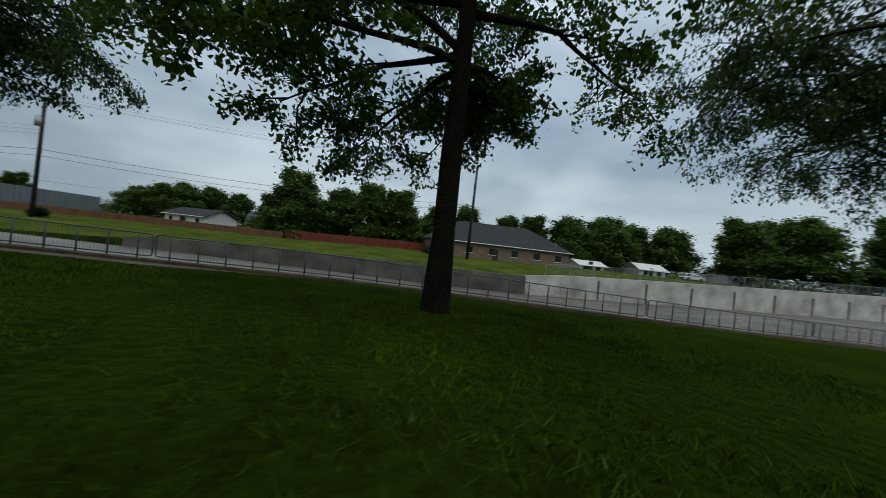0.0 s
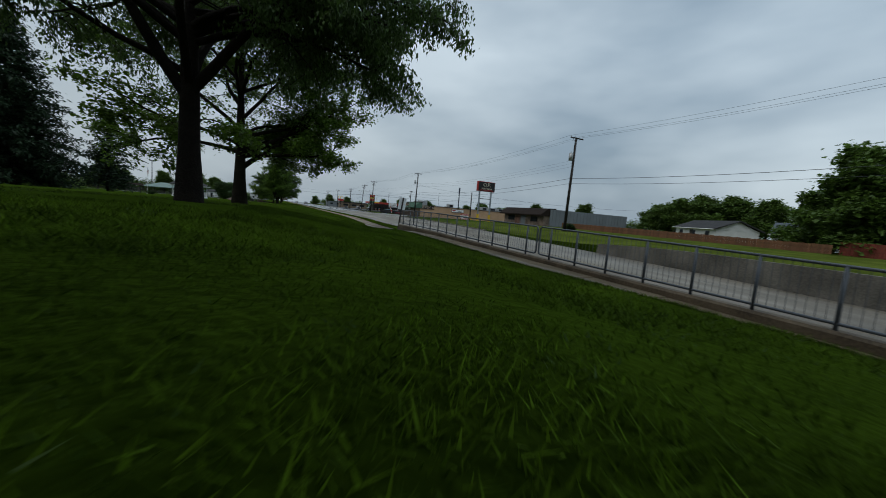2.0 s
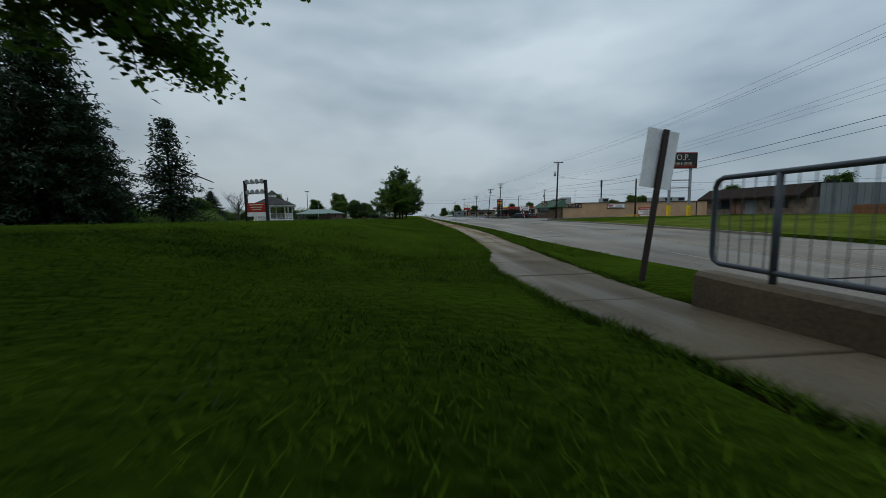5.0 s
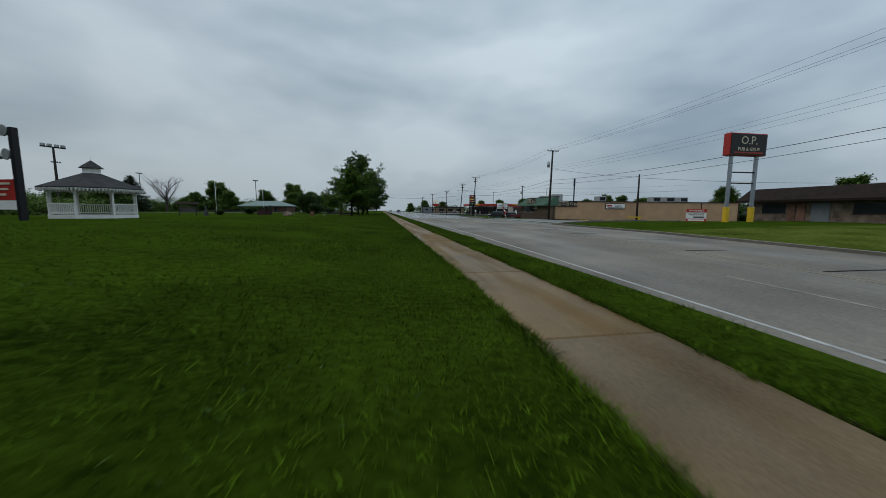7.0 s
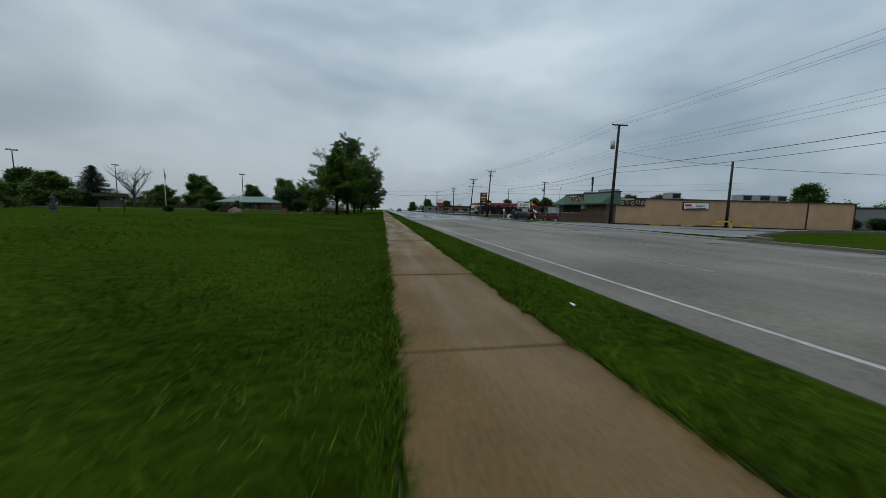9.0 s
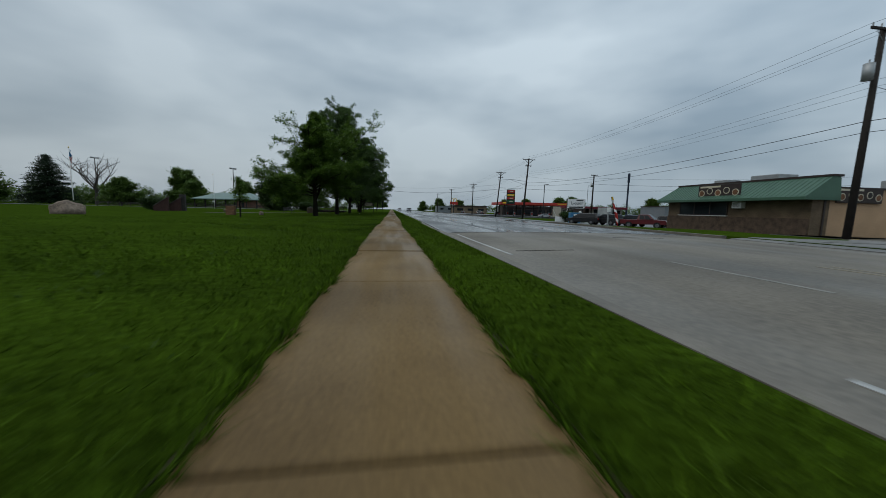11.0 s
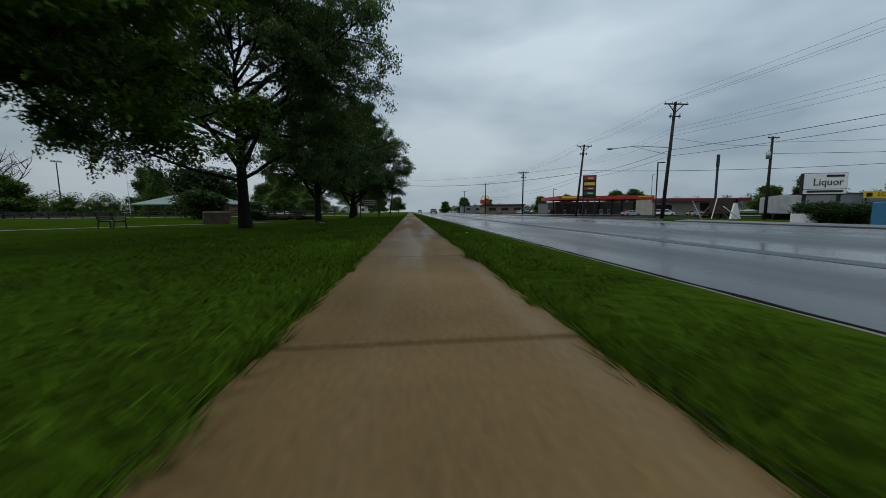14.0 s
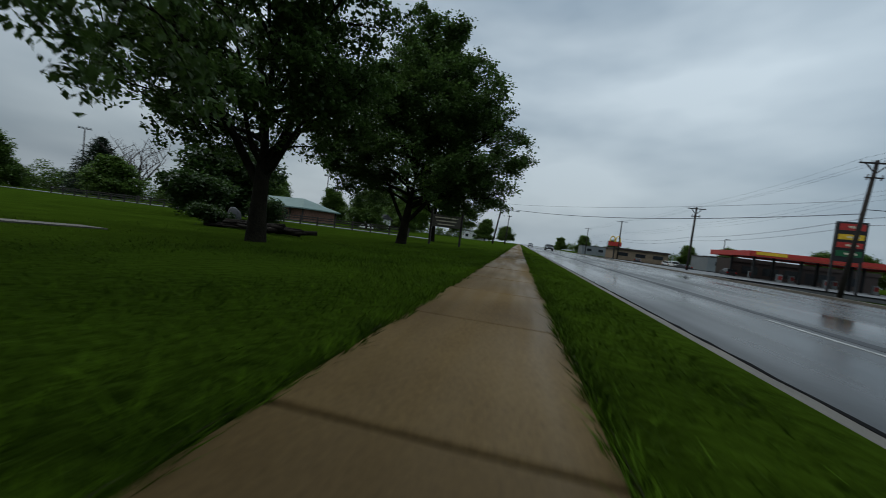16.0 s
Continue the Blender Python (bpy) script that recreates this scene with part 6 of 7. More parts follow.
# small white park shed
sh = thing("park_shed", (-38.0, 170.0, 0.1), "small white shed with dark doorway", "shed", rz=-10)
part("wall", one(box, (0, 0, 1.4), (8.5, 5, 2.8)), M["white_siding"], sh)
bm = B()
prism(bm, [(-2.9, 2.7), (-2.9, 2.9), (0, 4.0), (2.9, 2.9), (2.9, 2.7)], -4.6, 4.6, "x")
part("roof", bm, M["grey_roof"], sh)
part("door", one(box, (-2.4, -2.52, 1.05), (1.1, 0.08, 2.1)), M["dark"], sh)
part("window", one(box, (1.2, -2.52, 1.5), (1.4, 0.08, 0.9)), M["glass"], sh)

# litter on the lawn and verge
for k, (x, y) in enumerate(((-5.4, 85.1), (0.81, 5.5), (1.44, 3.85), (1.55, 73.0), (0.22, 54.7))):
    bm = B()
    vs = [bm.verts.new((u * 0.036 - 0.036, v * 0.024 - 0.024, 0.015 + 0.012 * math.sin(u * 2.1 + v + k))) for u in range(3) for v in range(3)]
    for u in range(2):
        for v in range(2):
            bm.faces.new((vs[u * 3 + v], vs[u * 3 + 3 + v], vs[u * 3 + 4 + v], vs[u * 3 + 1 + v]))
    ob = link_mesh("paper_scrap", bm, M["sign_white"])
    q = (4.0, 1, 1, 1, 1.7)[k]
    ob.matrix_basis = pose(x, y, gz(x, y) + (0.2 if -0.7 < x < 0.7 else 0.02), 0, 0, k * 50) @ Matrix.Diagonal((q, q, q, 1))
    tagged(ob, "crumpled white paper scrap on the ground", "litter")


# ---- roadside signs, lamps, shops and cars ----
M["sheet"] = material("scuffed_plastic_sheet", (0.78, 0.8, 0.8), 0.35, var=0.15, scale=3, fine=20, bump=0.1)
sp = thing("sign_post", (0.28, -31.6, -0.12), "leaning dark steel post carrying a pale road sign seen from behind", "road sign", rz=12)
lean = Matrix.Rotation(radians(6), 4, "Y") @ Matrix.Rotation(radians(3), 4, "X")
bm = B()
prism(bm, [(-0.05, -0.02), (0.05, -0.02), (0.05, 0.02), (0.02, 0.02), (0.02, 0.0), (-0.02, 0.0), (-0.02, 0.02), (-0.05, 0.02)], -0.3, 2.55, "z", lean)
part("post", bm, M["dark_trim"], sp)
part("sign_plate", one(box, (0, 0.05, 2.08), (0.66, 0.012, 0.95), 0, 0.0, lean), M["sheet"], sp, "pale blank back of a rectangular sign")
mk = thing("marker_post", (16.9, 49.5, gz(16.9, 49.5)), "short pale post with a small plate at the kerb", "post")
part("post", one(box, (0, 0, 0.6), (0.08, 0.08, 1.5)), M["hvac"], mk)
part("plate", one(box, (0, -0.05, 1.3), (0.3, 0.03, 0.35)), M["sign_white"], mk)

# driveway aprons and lots
M["drive"] = wet_road("driveway_concrete", (0.105, 0.1, 0.09), (0.15, 0.143, 0.13), (0.38, 0.6), 0.2)
bm = B()
kp = [(15.9, 12.6), (16.3, 13.6), (17.2, 14.5), (18.6, 15.3), (20.5, 16.2), (23, 17.2), (26, 18.1), (30, 18.8), (36, 19.0), (42, 19.0)]
for (xa, ya), (xb, yb) in zip(kp, kp[1:]):
    box(bm, ((xa + xb) / 2, (ya + yb) / 2 - 0.1, gz(max(17.1, xa), ya) + 0.03), (math.hypot(xb - xa, yb - ya) + 0.06, 0.22, 0.3), math.degrees(math.atan2(yb - ya, xb - xa)), 0.02)
tagged(link_mesh("kerb_corner", bm, M["kerb"]), "curved concrete kerb round the grass island", "kerb", kind="structure")
tagged(strip("driveway", 15.9, lambda y: 46 if y > 19 else 18 + 2 * max(0, y - 15.5), 15.0, 38.5, lambda x, y: gz(x, y) + 0.02 if x > 17 else float(crown(15.9, y)) + 0.02 + 0.05 * (x - 15.9), M["drive"], 1.0, 0.15, cols=24), "wide grey concrete driveway between road and shops", "driveway", kind="structure")
tagged(strip("driveway", lambda y: 15.9 + min(11.0, max(0.0, (y - 37.5) * 7)), 85, 36, 45.4, lambda x, y: gz(x, y) + 0.035 if x > 17 else float(crown(15.9, y)) + 0.035 + 0.05 * (x - 15.9), M["drive"], 2.5, 0.15, cols=40), "grey concrete lot in front of the tan wall", "driveway", kind="structure")
tagged(strip("car_lot", 26, 80, 61, 90, lambda x, y: gz(x, y) + 0.03, M["gravel"], 2.0, 0.15, cols=24), "wet asphalt car lot", "parking lot", kind="structure")
tagged(strip("lot_apron", 15.95, 26.2, 58, 83, lambda x, y: gz(max(x, 17.0), y) + 0.03 - 0.05 * max(0, 17.0 - x), M["gravel"], 1.0, 0.15, cols=10), "wet asphalt apron between road and car lot", "parking lot", kind="structure")
tagged(strip("fuel_forecourt", 18.5, 110, 128, 190, lambda x, y: gz(x, y) + 0.03, M["gravel"], 4.0, 0.15, cols=8), "wet concrete fuel station forecourt", "parking lot", kind="structure")
for k in range(9):
    st_ = thing("wheel_stop", (33.5 + k * 2.7, 45.2, gz(35, 45) + 0.04), "yellow and black painted concrete wheel stop", "wheel stop", "wheel stops")
    part("block", one(box, (0, 0, 0.08), (1.9, 0.18, 0.16), 0, 0.02), M["yellow"] if k % 2 == 0 else M["kerb"], st_)
gd = thing("pole_guard", (50.6, 43.9, gz(50, 44)), "yellow steel guard around the pole foot", "guard")
part("upright", one(box, (0, 0, 0.55), (0.4, 0.12, 1.3)), M["yellow"], gd)
part("bar", one(box, (-1.0, 0, 1.05), (3.4, 0.12, 0.22)), M["yellow"], gd)


def street_arm(base, tip, label):
    t = thing("street_lamp_arm", base, label, "street lamp")
    d = Vector(tip) - Vector(base)
    bm = B()
    rod(bm, (0, 0, 0), tuple(d * 0.55 + Vector((0, 0, 0.3))), 0.05, seg=6), rod(bm, tuple(d * 0.55 + Vector((0, 0, 0.3))), tuple(d * 0.95), 0.045, seg=6)
    rod(bm, (0, 0, -0.9), tuple(d * 0.6 + Vector((0, 0, 0.22))), 0.03, seg=6)
    part("arm", bm, M["galv"], t)
    bm = B()
    ball(bm, tuple(d), (0.5, 0.24, 0.15), 12)
    part("lamp_head", bm, M["hvac"], t, "grey cobra-head lamp")


street_arm((31.5, 103.3, 8.0), (26.2, 107.5, 8.55), "long street lamp arm reaching over the road from a pole")
street_arm((-6.0, 168.0, 7.6), (-1.0, 169.0, 8.2), "street lamp arm on a leaning pole")
utility_pole(-6.0, 168.0, 10.5, ((10.2, 1.6),), False, 0.14, label="leaning wooden utility pole with a lamp arm")
utility_pole(-5.0, 215.0, 10.5, ((10.2, 1.6),), False, 0.05, label="wooden utility pole beyond the park")
wire((32.3, 126.9, 7.6), (-5.2, 168.0, 8.6), 1.3, 0.045, M["wire"], label="thick black cable crossing the road")
wire((32.3, 126.9, 8.0), (90, 110.0, 8.4), 0.8, 0.04, M["wire"], label="thick black cable between poles")
wire((32.3, 126.9, 8.9), (-5.2, 168.0, 9.6), 0.8, 0.02, M["wire"])
wire((29.9, 43.0, 9.4), (50.6, 44.6, 8.4), 0.3, 0.02, M["wire"], label="service wire from pole to shop")
wire((50.6, 44.6, 8.2), (120, 34, 8.2), 0.8, 0.03, M["wire"], label="black cable running past the shop")
wire((52.7, 110.4, 9.8), (31.6, 103.4, 9.2), 0.4, 0.02, M["wire"])
wire((52.7, 110.4, 10.2), (110, 92, 11.0), 0.6, 0.02, M["wire"])
wire((52.7, 110.4, 8.6), (110, 92, 9.0), 0.6, 0.03, M["wire"])


def lot_light(x, y, h):
    h += 0.25 - gz(x, y)
    t = thing("lot_light", (x, y, gz(x, y)), "dark square lot light on a tall slim pole", "light pole", "lot lights")
    part("pole", one(box, (0, 0, h / 2), (0.16, 0.16, h)), M["black"], t)
    part("arm", one(box, (0.45, 0, h), (0.9, 0.1, 0.1)), M["black"], t)
    part("lamp_head", one(box, (0.9, 0, h), (0.8, 0.4, 0.16), 0, 0.02), M["black"], t)


lot_light(45.3, 123.9, 8.9)
lot_light(125.0, 234.0, 18.2)
lot_light(60.0, 205.0, 9.0)
ty = thing("tall_pylon", (126.5, 197.3, 0.0), "very tall dark blue pylon with a narrow sign at its top", "sign")
part("mast", one(box, (0, 0, 8), (0.65, 0.65, 20.5), 0, 0.05), M["pylon_blue"], ty)
part("sign_box", one(box, (0, 0, 20.3), (1.15, 1.0, 5.0), 0, 0.25), M["pylon_blue"], ty)


M["maroon"] = material("dark_red_fascia", (0.12, 0.012, 0.02), 0.5, var=0.2, scale=2, fine=15, bump=0.05)


def fuel_station():
    t = thing("fuel_canopy", (60.8, 174.0, 0.35), "flat fuel station canopy with red fascia on dark columns", "canopy", rz=-4)
    L, D = 29.6, 17.5
    part("roof", one(box, (0, 0, 4.15), (L - 0.2, D - 0.2, 0.5)), M["hvac"], t)
    for c, s in (((0, -D / 2, 4.0), (L, 0.15, 1.1)), ((0, D / 2, 4.0), (L, 0.15, 1.1)), ((-L / 2, 0, 4.0), (0.15, D - 0.2, 1.1)), ((L / 2, 0, 4.0), (0.15, D - 0.2, 1.1))):
        part("fascia", one(box, c, s, 0, 0.02), M["red"], t, "red fascia band")
    part("fascia_stripe", one(box, (0, -D / 2 - 0.09, 3.78), (L, 0.04, 0.14)), M["orange"], t)
    part("fascia_panel", one(box, (-L / 2 + 3.4, -D / 2 - 0.1, 4.15), (5.0, 0.05, 0.6)), M["yellow"], t, "yellow fascia panel")
    part("fascia_panel", one(box, (L / 2 - 3, -D / 2 - 0.1, 4.15), (4.0, 0.05, 0.3)), M["yellow"], t)
    for x in (-12, -4, 4, 12):
        for y in (-4.5, 4.5):
            part("column", one(box, (x, y, 1.0), (0.4, 0.4, 6.0)), M["black"], t)
    for x in (-8, 0, 8):
        for y in (-4.5, 4.5):
            p = thing("fuel_pump", (60.8 + x, 174 + y, gz(60, 174) + 0.03), "red and grey fuel pump under the canopy", "fuel pump", "fuel pumps")
            part("body", one(box, (0, 0, 0.95), (0.9, 0.55, 1.9), 0, 0.04), M["hvac"], p)
            part("face", one(box, (0, -0.29, 1.2), (0.7, 0.03, 0.8)), M["red"], p)
            part("plinth", one(box, (0, 0, 0.1), (1.6, 0.9, 0.2)), M["kerb"], p)
    s = thing("fuel_shop", (78.5, 155.6, 0.03), "low cream fuel station shop with dark red fascia", "building")
    part("wall", one(box, (0, 0, 0.8), (26, 7, 4.8)), M["cream_block"], s)
    part("fascia", one(box, (0, -4.9, 3.05), (26.6, 3.0, 0.85), 0, 0.03), M["maroon"], s, "red fascia band")
    part("roof", one(box, (0, 0, 3.3), (26, 7, 0.2)), M["wall_grey"], s)
    # flat near-black panels on the solid wall paint the shade of open bays
    for x in (2.6, 6.6, 10.6):
        part("bay_door", one(box, (x, -3.53, 0.9), (3.4, 0.08, 2.7)), M["dark"], s, "near-black panel painted as the shade inside an open service bay")
    part("door", one(box, (-11.2, -3.53, 0.6), (1.8, 0.08, 2.4)), M["dark"], s)
    part("window", one(box, (-8.6, -3.53, 1.1), (2.4, 0.08, 1.4)), M["glass"], s)
    st = thing("station_store", (68.0, 190.0, 0.0), "long dark brown station store behind the pumps", "building")
    part("wall", one(box, (0, 0, 0.9), (30, 7, 5.0)), M["dark_trim"], st)
    part("fascia", one(box, (0, -3.6, 3.2), (30.4, 0.4, 0.9)), M["dark_trim"], st)
    for x in (-11, -6.5, -2, 5, 9.5):
        part("window", one(box, (x, -3.53, 0.9), (3.4, 0.08, 1.9)), M["glass"], st)
    part("door", one(box, (1.6, -3.53, 0.5), (1.9, 0.08, 2.6)), M["dark"], st)
    g = thing("price_sign", (39.9, 138.1, 0.5), "tall price sign with red, orange and green panels", "sign", rz=-14)
    for x in (-1.5, 1.5):
        part("post", one(box, (x, 0, 3.1), (0.25, 0.25, 10.4)), M["black"], g)
    part("cabinet", one(box, (0, 0, 5.75), (3.3, 0.5, 5.4), 0, 0.04), M["black"], g)
    g.scale = (0.85, 0.85, 0.92)
    for z, h, m in ((7.75, 1.1, "red"), (6.4, 0.9, "yellow"), (5.3, 0.9, "red"), (4.15, 1.0, "green_sign")):
        f = part("panel", one(box, (0, -0.27, z), (2.7, 0.05, h * 0.8)), M[m], g)
        part("lettering_bar", one(box, (0.2, -0.31, z), (1.3, 0.03, h * 0.26)), M["cream"], f)


fuel_station()

lq = thing("liquor_sign", (38.0, 92.2, 0.2), "white roadside sign with black lettering on dark posts", "sign", rz=-14)
for x in (-1.4, 1.4):
    part("post", one(box, (x, 0.1, 0.7), (0.2, 0.2, 4.0)), M["black"], lq)
part("cabinet", one(box, (0, 0, 2.6), (3.6, 0.35, 2.0), 0, 0.03), M["black"], lq)
f = part("face", one(box, (0, -0.19, 2.85), (3.45, 0.04, 1.4)), M["sign_white"], lq, "white sign face")
text_mesh("lettering", "Liquor", 0.92, M["black"], f, (0.2, -0.23, 2.75))
part("lettering_bar", one(box, (0.75, -0.22, 3.32), (1.4, 0.02, 0.2)), M["black"], f)
f2 = part("letter_board", one(box, (0, -0.19, 1.9), (3.45, 0.04, 0.4)), M["sign_white"], lq, "white changeable letter board")
part("lettering_bar", one(box, (0, -0.22, 1.92), (2.9, 0.02, 0.2)), M["black"], f2)
ysn = thing("yellow_sign", (105.0, 131.5, 0.0), "yellow sign board with black lettering on posts", "sign", rz=-32)
part("board", one(box, (0, 0, 3.5), (6.3, 0.25, 1.55), 0, 0.02), M["yellow"], ysn)
text_mesh("lettering", "SCALES", 1.15, M["black"], ysn, (0.8, -0.16, 3.5))
part("emblem", one(box, (-2.3, -0.14, 3.5), (0.9, 0.04, 0.9), 0, 0.15), M["black"], ysn)
for x in (-2.6, 2.6):
    part("post", one(box, (x, 0.2, 0.7), (0.2, 0.2, 5.0)), M["black"], ysn)
bn = thing("feather_banner", (29.8, 66.8, gz(29.8, 66.8)), "red and white feather banner leaning beside the lot", "banner", rz=-20)
part("mast", one(rod, (0, 0, -0.1), (-0.9, 0, 4.0), 0.03, seg=6), M["black"], bn)
bm = B()
rows = [[bm.verts.new((-0.9 * u * 0.98 + (0.42 * math.sin(min(1, u * 1.2 + 0.15) * 2.6)) * w, 0.06 * math.sin(u * 9 + w * 3), 0.5 + 3.5 * u - 0.4 * w * (1 - u))) for w in (0, 0.35, 0.7, 1)] for u in np.linspace(0, 1, 10)]
for k, (a, b) in enumerate(zip(rows, rows[1:])):
    for i in range(3):
        fc = bm.faces.new((a[i], a[i + 1], b[i + 1], b[i]))
        fc.material_index = 2 if k >= 8 else (1 if k % 3 == 1 else 0)
part("cloth", bm, [M["red"], M["sign_white"], M["yellow"]], bn, "red cloth with white shapes and yellow tip")
bx = thing("donation_bin", (33.4, 84.2, gz(33.4, 84.2)), "blue steel drop-off bin beside the lot", "bin", rz=-12)
part("body", one(box, (0, 0, 0.95), (1.8, 1.4, 1.9), 0, 0.05), M["blue"], bx)
part("label_plate", one(box, (0.1, -0.72, 1.4), (0.9, 0.03, 0.45)), M["sign_white"], bx)
part("hatch", one(box, (0, -0.75, 1.0), (1.2, 0.1, 0.3), 0, 0.02), M["blue"], bx)
nbd = thing("white_board", (33.6, 90.0, gz(33.6, 90)), "low white board leaning among shrubs", "board", rz=-15)
part("panel", one(box, (0, 0, 0.55), (2.0, 0.1, 1.0)), M["sign_white"], nbd)
part("prop", one(box, (0, 0.3, 0.5), (0.1, 0.5, 0.1)), M["dark_wood"], nbd)


# cars
def car(name, at, rz, paint, kind, label):
    t = thing(name, at, label, "pickup truck" if kind == "pickup" else "car", rz=rz)
    L, Wd_, H = {"sedan": (4.8, 1.82, 1.45), "van": (5.1, 1.95, 1.76), "suv": (4.7, 1.88, 1.75), "pickup": (5.7, 1.98, 1.85)}[kind]
    prof = {"sedan": [(-2.4, 0.32), (-2.4, 0.8), (-2.28, 0.95), (-1.55, 1.0), (1.1, 0.98), (2.15, 0.83), (2.38, 0.7), (2.4, 0.32)],
            "van": [(-2.5, 0.35), (-2.55, 0.95), (-2.48, 1.08), (1.4, 1.05), (2.35, 0.88), (2.55, 0.7), (2.55, 0.35)],
            "suv": [(-2.3, 0.38), (-2.35, 1.0), (-2.3, 1.1), (1.15, 1.08), (2.2, 0.98), (2.35, 0.85), (2.35, 0.38)],
            "pickup": [(-2.85, 0.5), (-2.85, 1.12), (-0.75, 1.12), (-0.7, 1.15), (1.25, 1.15), (2.65, 1.08), (2.82, 0.95), (2.85, 0.5)]}[kind]
    cab = {"sedan": [(-1.75, 0.98), (-0.95, 1.4), (0.35, 1.44), (1.25, 0.97)], "van": [(-2.5, 1.06), (-2.2, 1.72), (0.35, 1.76), (1.55, 1.04)],
           "suv": [(-2.28, 1.08), (-2.0, 1.7), (0.2, 1.75), (1.2, 1.07)], "pickup": [(-0.72, 1.13), (-0.55, 1.82), (0.6, 1.85), (1.4, 1.14)]}[kind]
    bm = B()
    prism(bm, prof, -Wd_ / 2, Wd_ / 2, "y")
    bmesh.ops.bevel(bm, geom=[e for e in bm.edges], offset=0.06, segments=2, profile=0.6, affect="EDGES", clamp_overlap=True)
    part("body", bm, paint, t, smooth=False)
    bm = B()
    prism(bm, cab, -Wd_ / 2 + 0.02, Wd_ / 2 - 0.02, "y")
    for v in bm.verts:
        if v.co.z > 1.2:
            v.co.y *= 0.8
    bmesh.ops.bevel(bm, geom=[e for e in bm.edges], offset=0.05, segments=2, profile=0.6, affect="EDGES", clamp_overlap=True)
    part("cabin", bm, paint, t)
    cx0, cx1 = cab[0][0], cab[3][0]
    tx0, tx1 = cab[1][0], cab[2][0]
    zt, zb = cab[1][1] - 0.09, cab[0][1] + 0.06
    for s in (-1, 1):
        y0, y1 = s * (Wd_ / 2 - 0.005), s * (Wd_ / 2 * 0.83)
        n = 2 if kind in ("sedan", "pickup") else 3
        lo = np.linspace(cx0 + 0.28, cx1 - 0.32, n + 1)
        hi = np.linspace(tx0 + 0.1, tx1 - 0.02, n + 1)
        for k in range(n):
            bm = B()
            q = [(lo[k] + 0.04, y0, zb), (lo[k + 1] - 0.04, y0, zb), (hi[k + 1] - 0.03, y1, zt), (hi[k] + 0.03, y1, zt)]
            v = [bm.verts.new((a, b * 1.004, c)) for a, b, c in q]
            w = [bm.verts.new((a, b * 0.97, c)) for a, b, c in q]
            bm.faces.new(v), bm.faces.new(w[::-1])
            for i in range(4):
                bm.faces.new((v[i], v[(i + 1) % 4], w[(i + 1) % 4], w[i]))
            bmesh.ops.recalc_face_normals(bm, faces=bm.faces[:])
            part("side_window", bm, M["car_glass"], t)
    for xs, nm in (((cab[3], cab[2]), "windscreen"), ((cab[0], cab[1]), "rear_window")):
        (xa, za), (xb, zb2) = xs
        out = 0.03 if nm == "windscreen" else -0.03
        bm = B()
        q = [(xa + (xb - xa) * u + out, s * (Wd_ / 2 * (0.88 - 0.14 * u)), za + (zb2 - za) * u + 0.02) for u, s in ((0.1, -1), (0.1, 1), (0.88, 1), (0.88, -1))]
        v = [bm.verts.new(p) for p in q]
        w = [bm.verts.new((p[0] - out * 2.5, p[1], p[2] - 0.02)) for p in q]
        bm.faces.new(v), bm.faces.new(w[::-1])
        for i in range(4):
            bm.faces.new((v[i], v[(i + 1) % 4], w[(i + 1) % 4], w[i]))
        bmesh.ops.recalc_face_normals(bm, faces=bm.faces[:])
        part(nm, bm, M["car_glass"], t)
    r = 0.34 if kind in ("sedan", "van") else 0.39
    for x in (-L * 0.3, L * 0.31):
        for s in (-1, 1):
            y = s * (Wd_ / 2 - 0.1)
            wh = part("wheel", one(rod, (x, y - 0.11, r), (x, y + 0.11, r), r, seg=20), M["rubber"], t)
            part("rim", one(rod, (x, y + s * 0.1, r), (x, y + s * 0.125, r), r * 0.66, r * 0.6, 14), M["rim"], wh)
            bmk = one(rod, (x, y - 0.1, r + 0.02), (x, y + 0.112, r + 0.02), r * 1.14, seg=20)
            part("wheel_arch", bmk, M["dark"], wh)
    for s in (-1, 1):
        part("headlight", one(box, (L / 2 - 0.06, s * Wd_ * 0.36, prof[-2][1] - 0.02), (0.18, 0.4, 0.16), 0, 0.03), M["lens_white"], t)
        part("tail_light", one(box, (-L / 2 + 0.03, s * Wd_ * 0.4, 0.88), (0.12, 0.28, 0.26), 0, 0.03), M["lens_red"], t)
        part("mirror", one(box, (cx1 - 0.35, s * (Wd_ / 2 + 0.1), zb + 0.08), (0.14, 0.2, 0.14), 0, 0.03), paint, t)
    part("bumper", one(box, (L / 2 - 0.02, 0, 0.48), (0.14, Wd_ * 0.92, 0.24), 0, 0.04), M["black"], t)
    part("bumper", one(box, (-L / 2 + 0.02, 0, 0.48), (0.14, Wd_ * 0.92, 0.24), 0, 0.04), M["black"], t)
    return t


P = {k: car_paint(k + "_car_paint", c) for k, c in (("black", (0.006, 0.006, 0.007)), ("dark_grey", (0.018, 0.019, 0.02)), ("red", (0.085, 0.005, 0.007)), ("silver", (0.3, 0.31, 0.32)), ("white", (0.62, 0.63, 0.63)), ("navy", (0.012, 0.02, 0.04)))}
lot = lambda x, y: (x, y, gz(x, y) + 0.035)
car("minivan", lot(31.0, 77.0), 130, P["black"], "van", "black minivan parked in the roadside lot")
car("parked_suv", lot(34.0, 75.2), 108, P["dark_grey"], "suv", "dark grey sport utility car parked in the lot")
car("parked_suv", lot(36.9, 73.6), 104, P["navy"], "suv", "dark blue sport utility car parked in the lot")
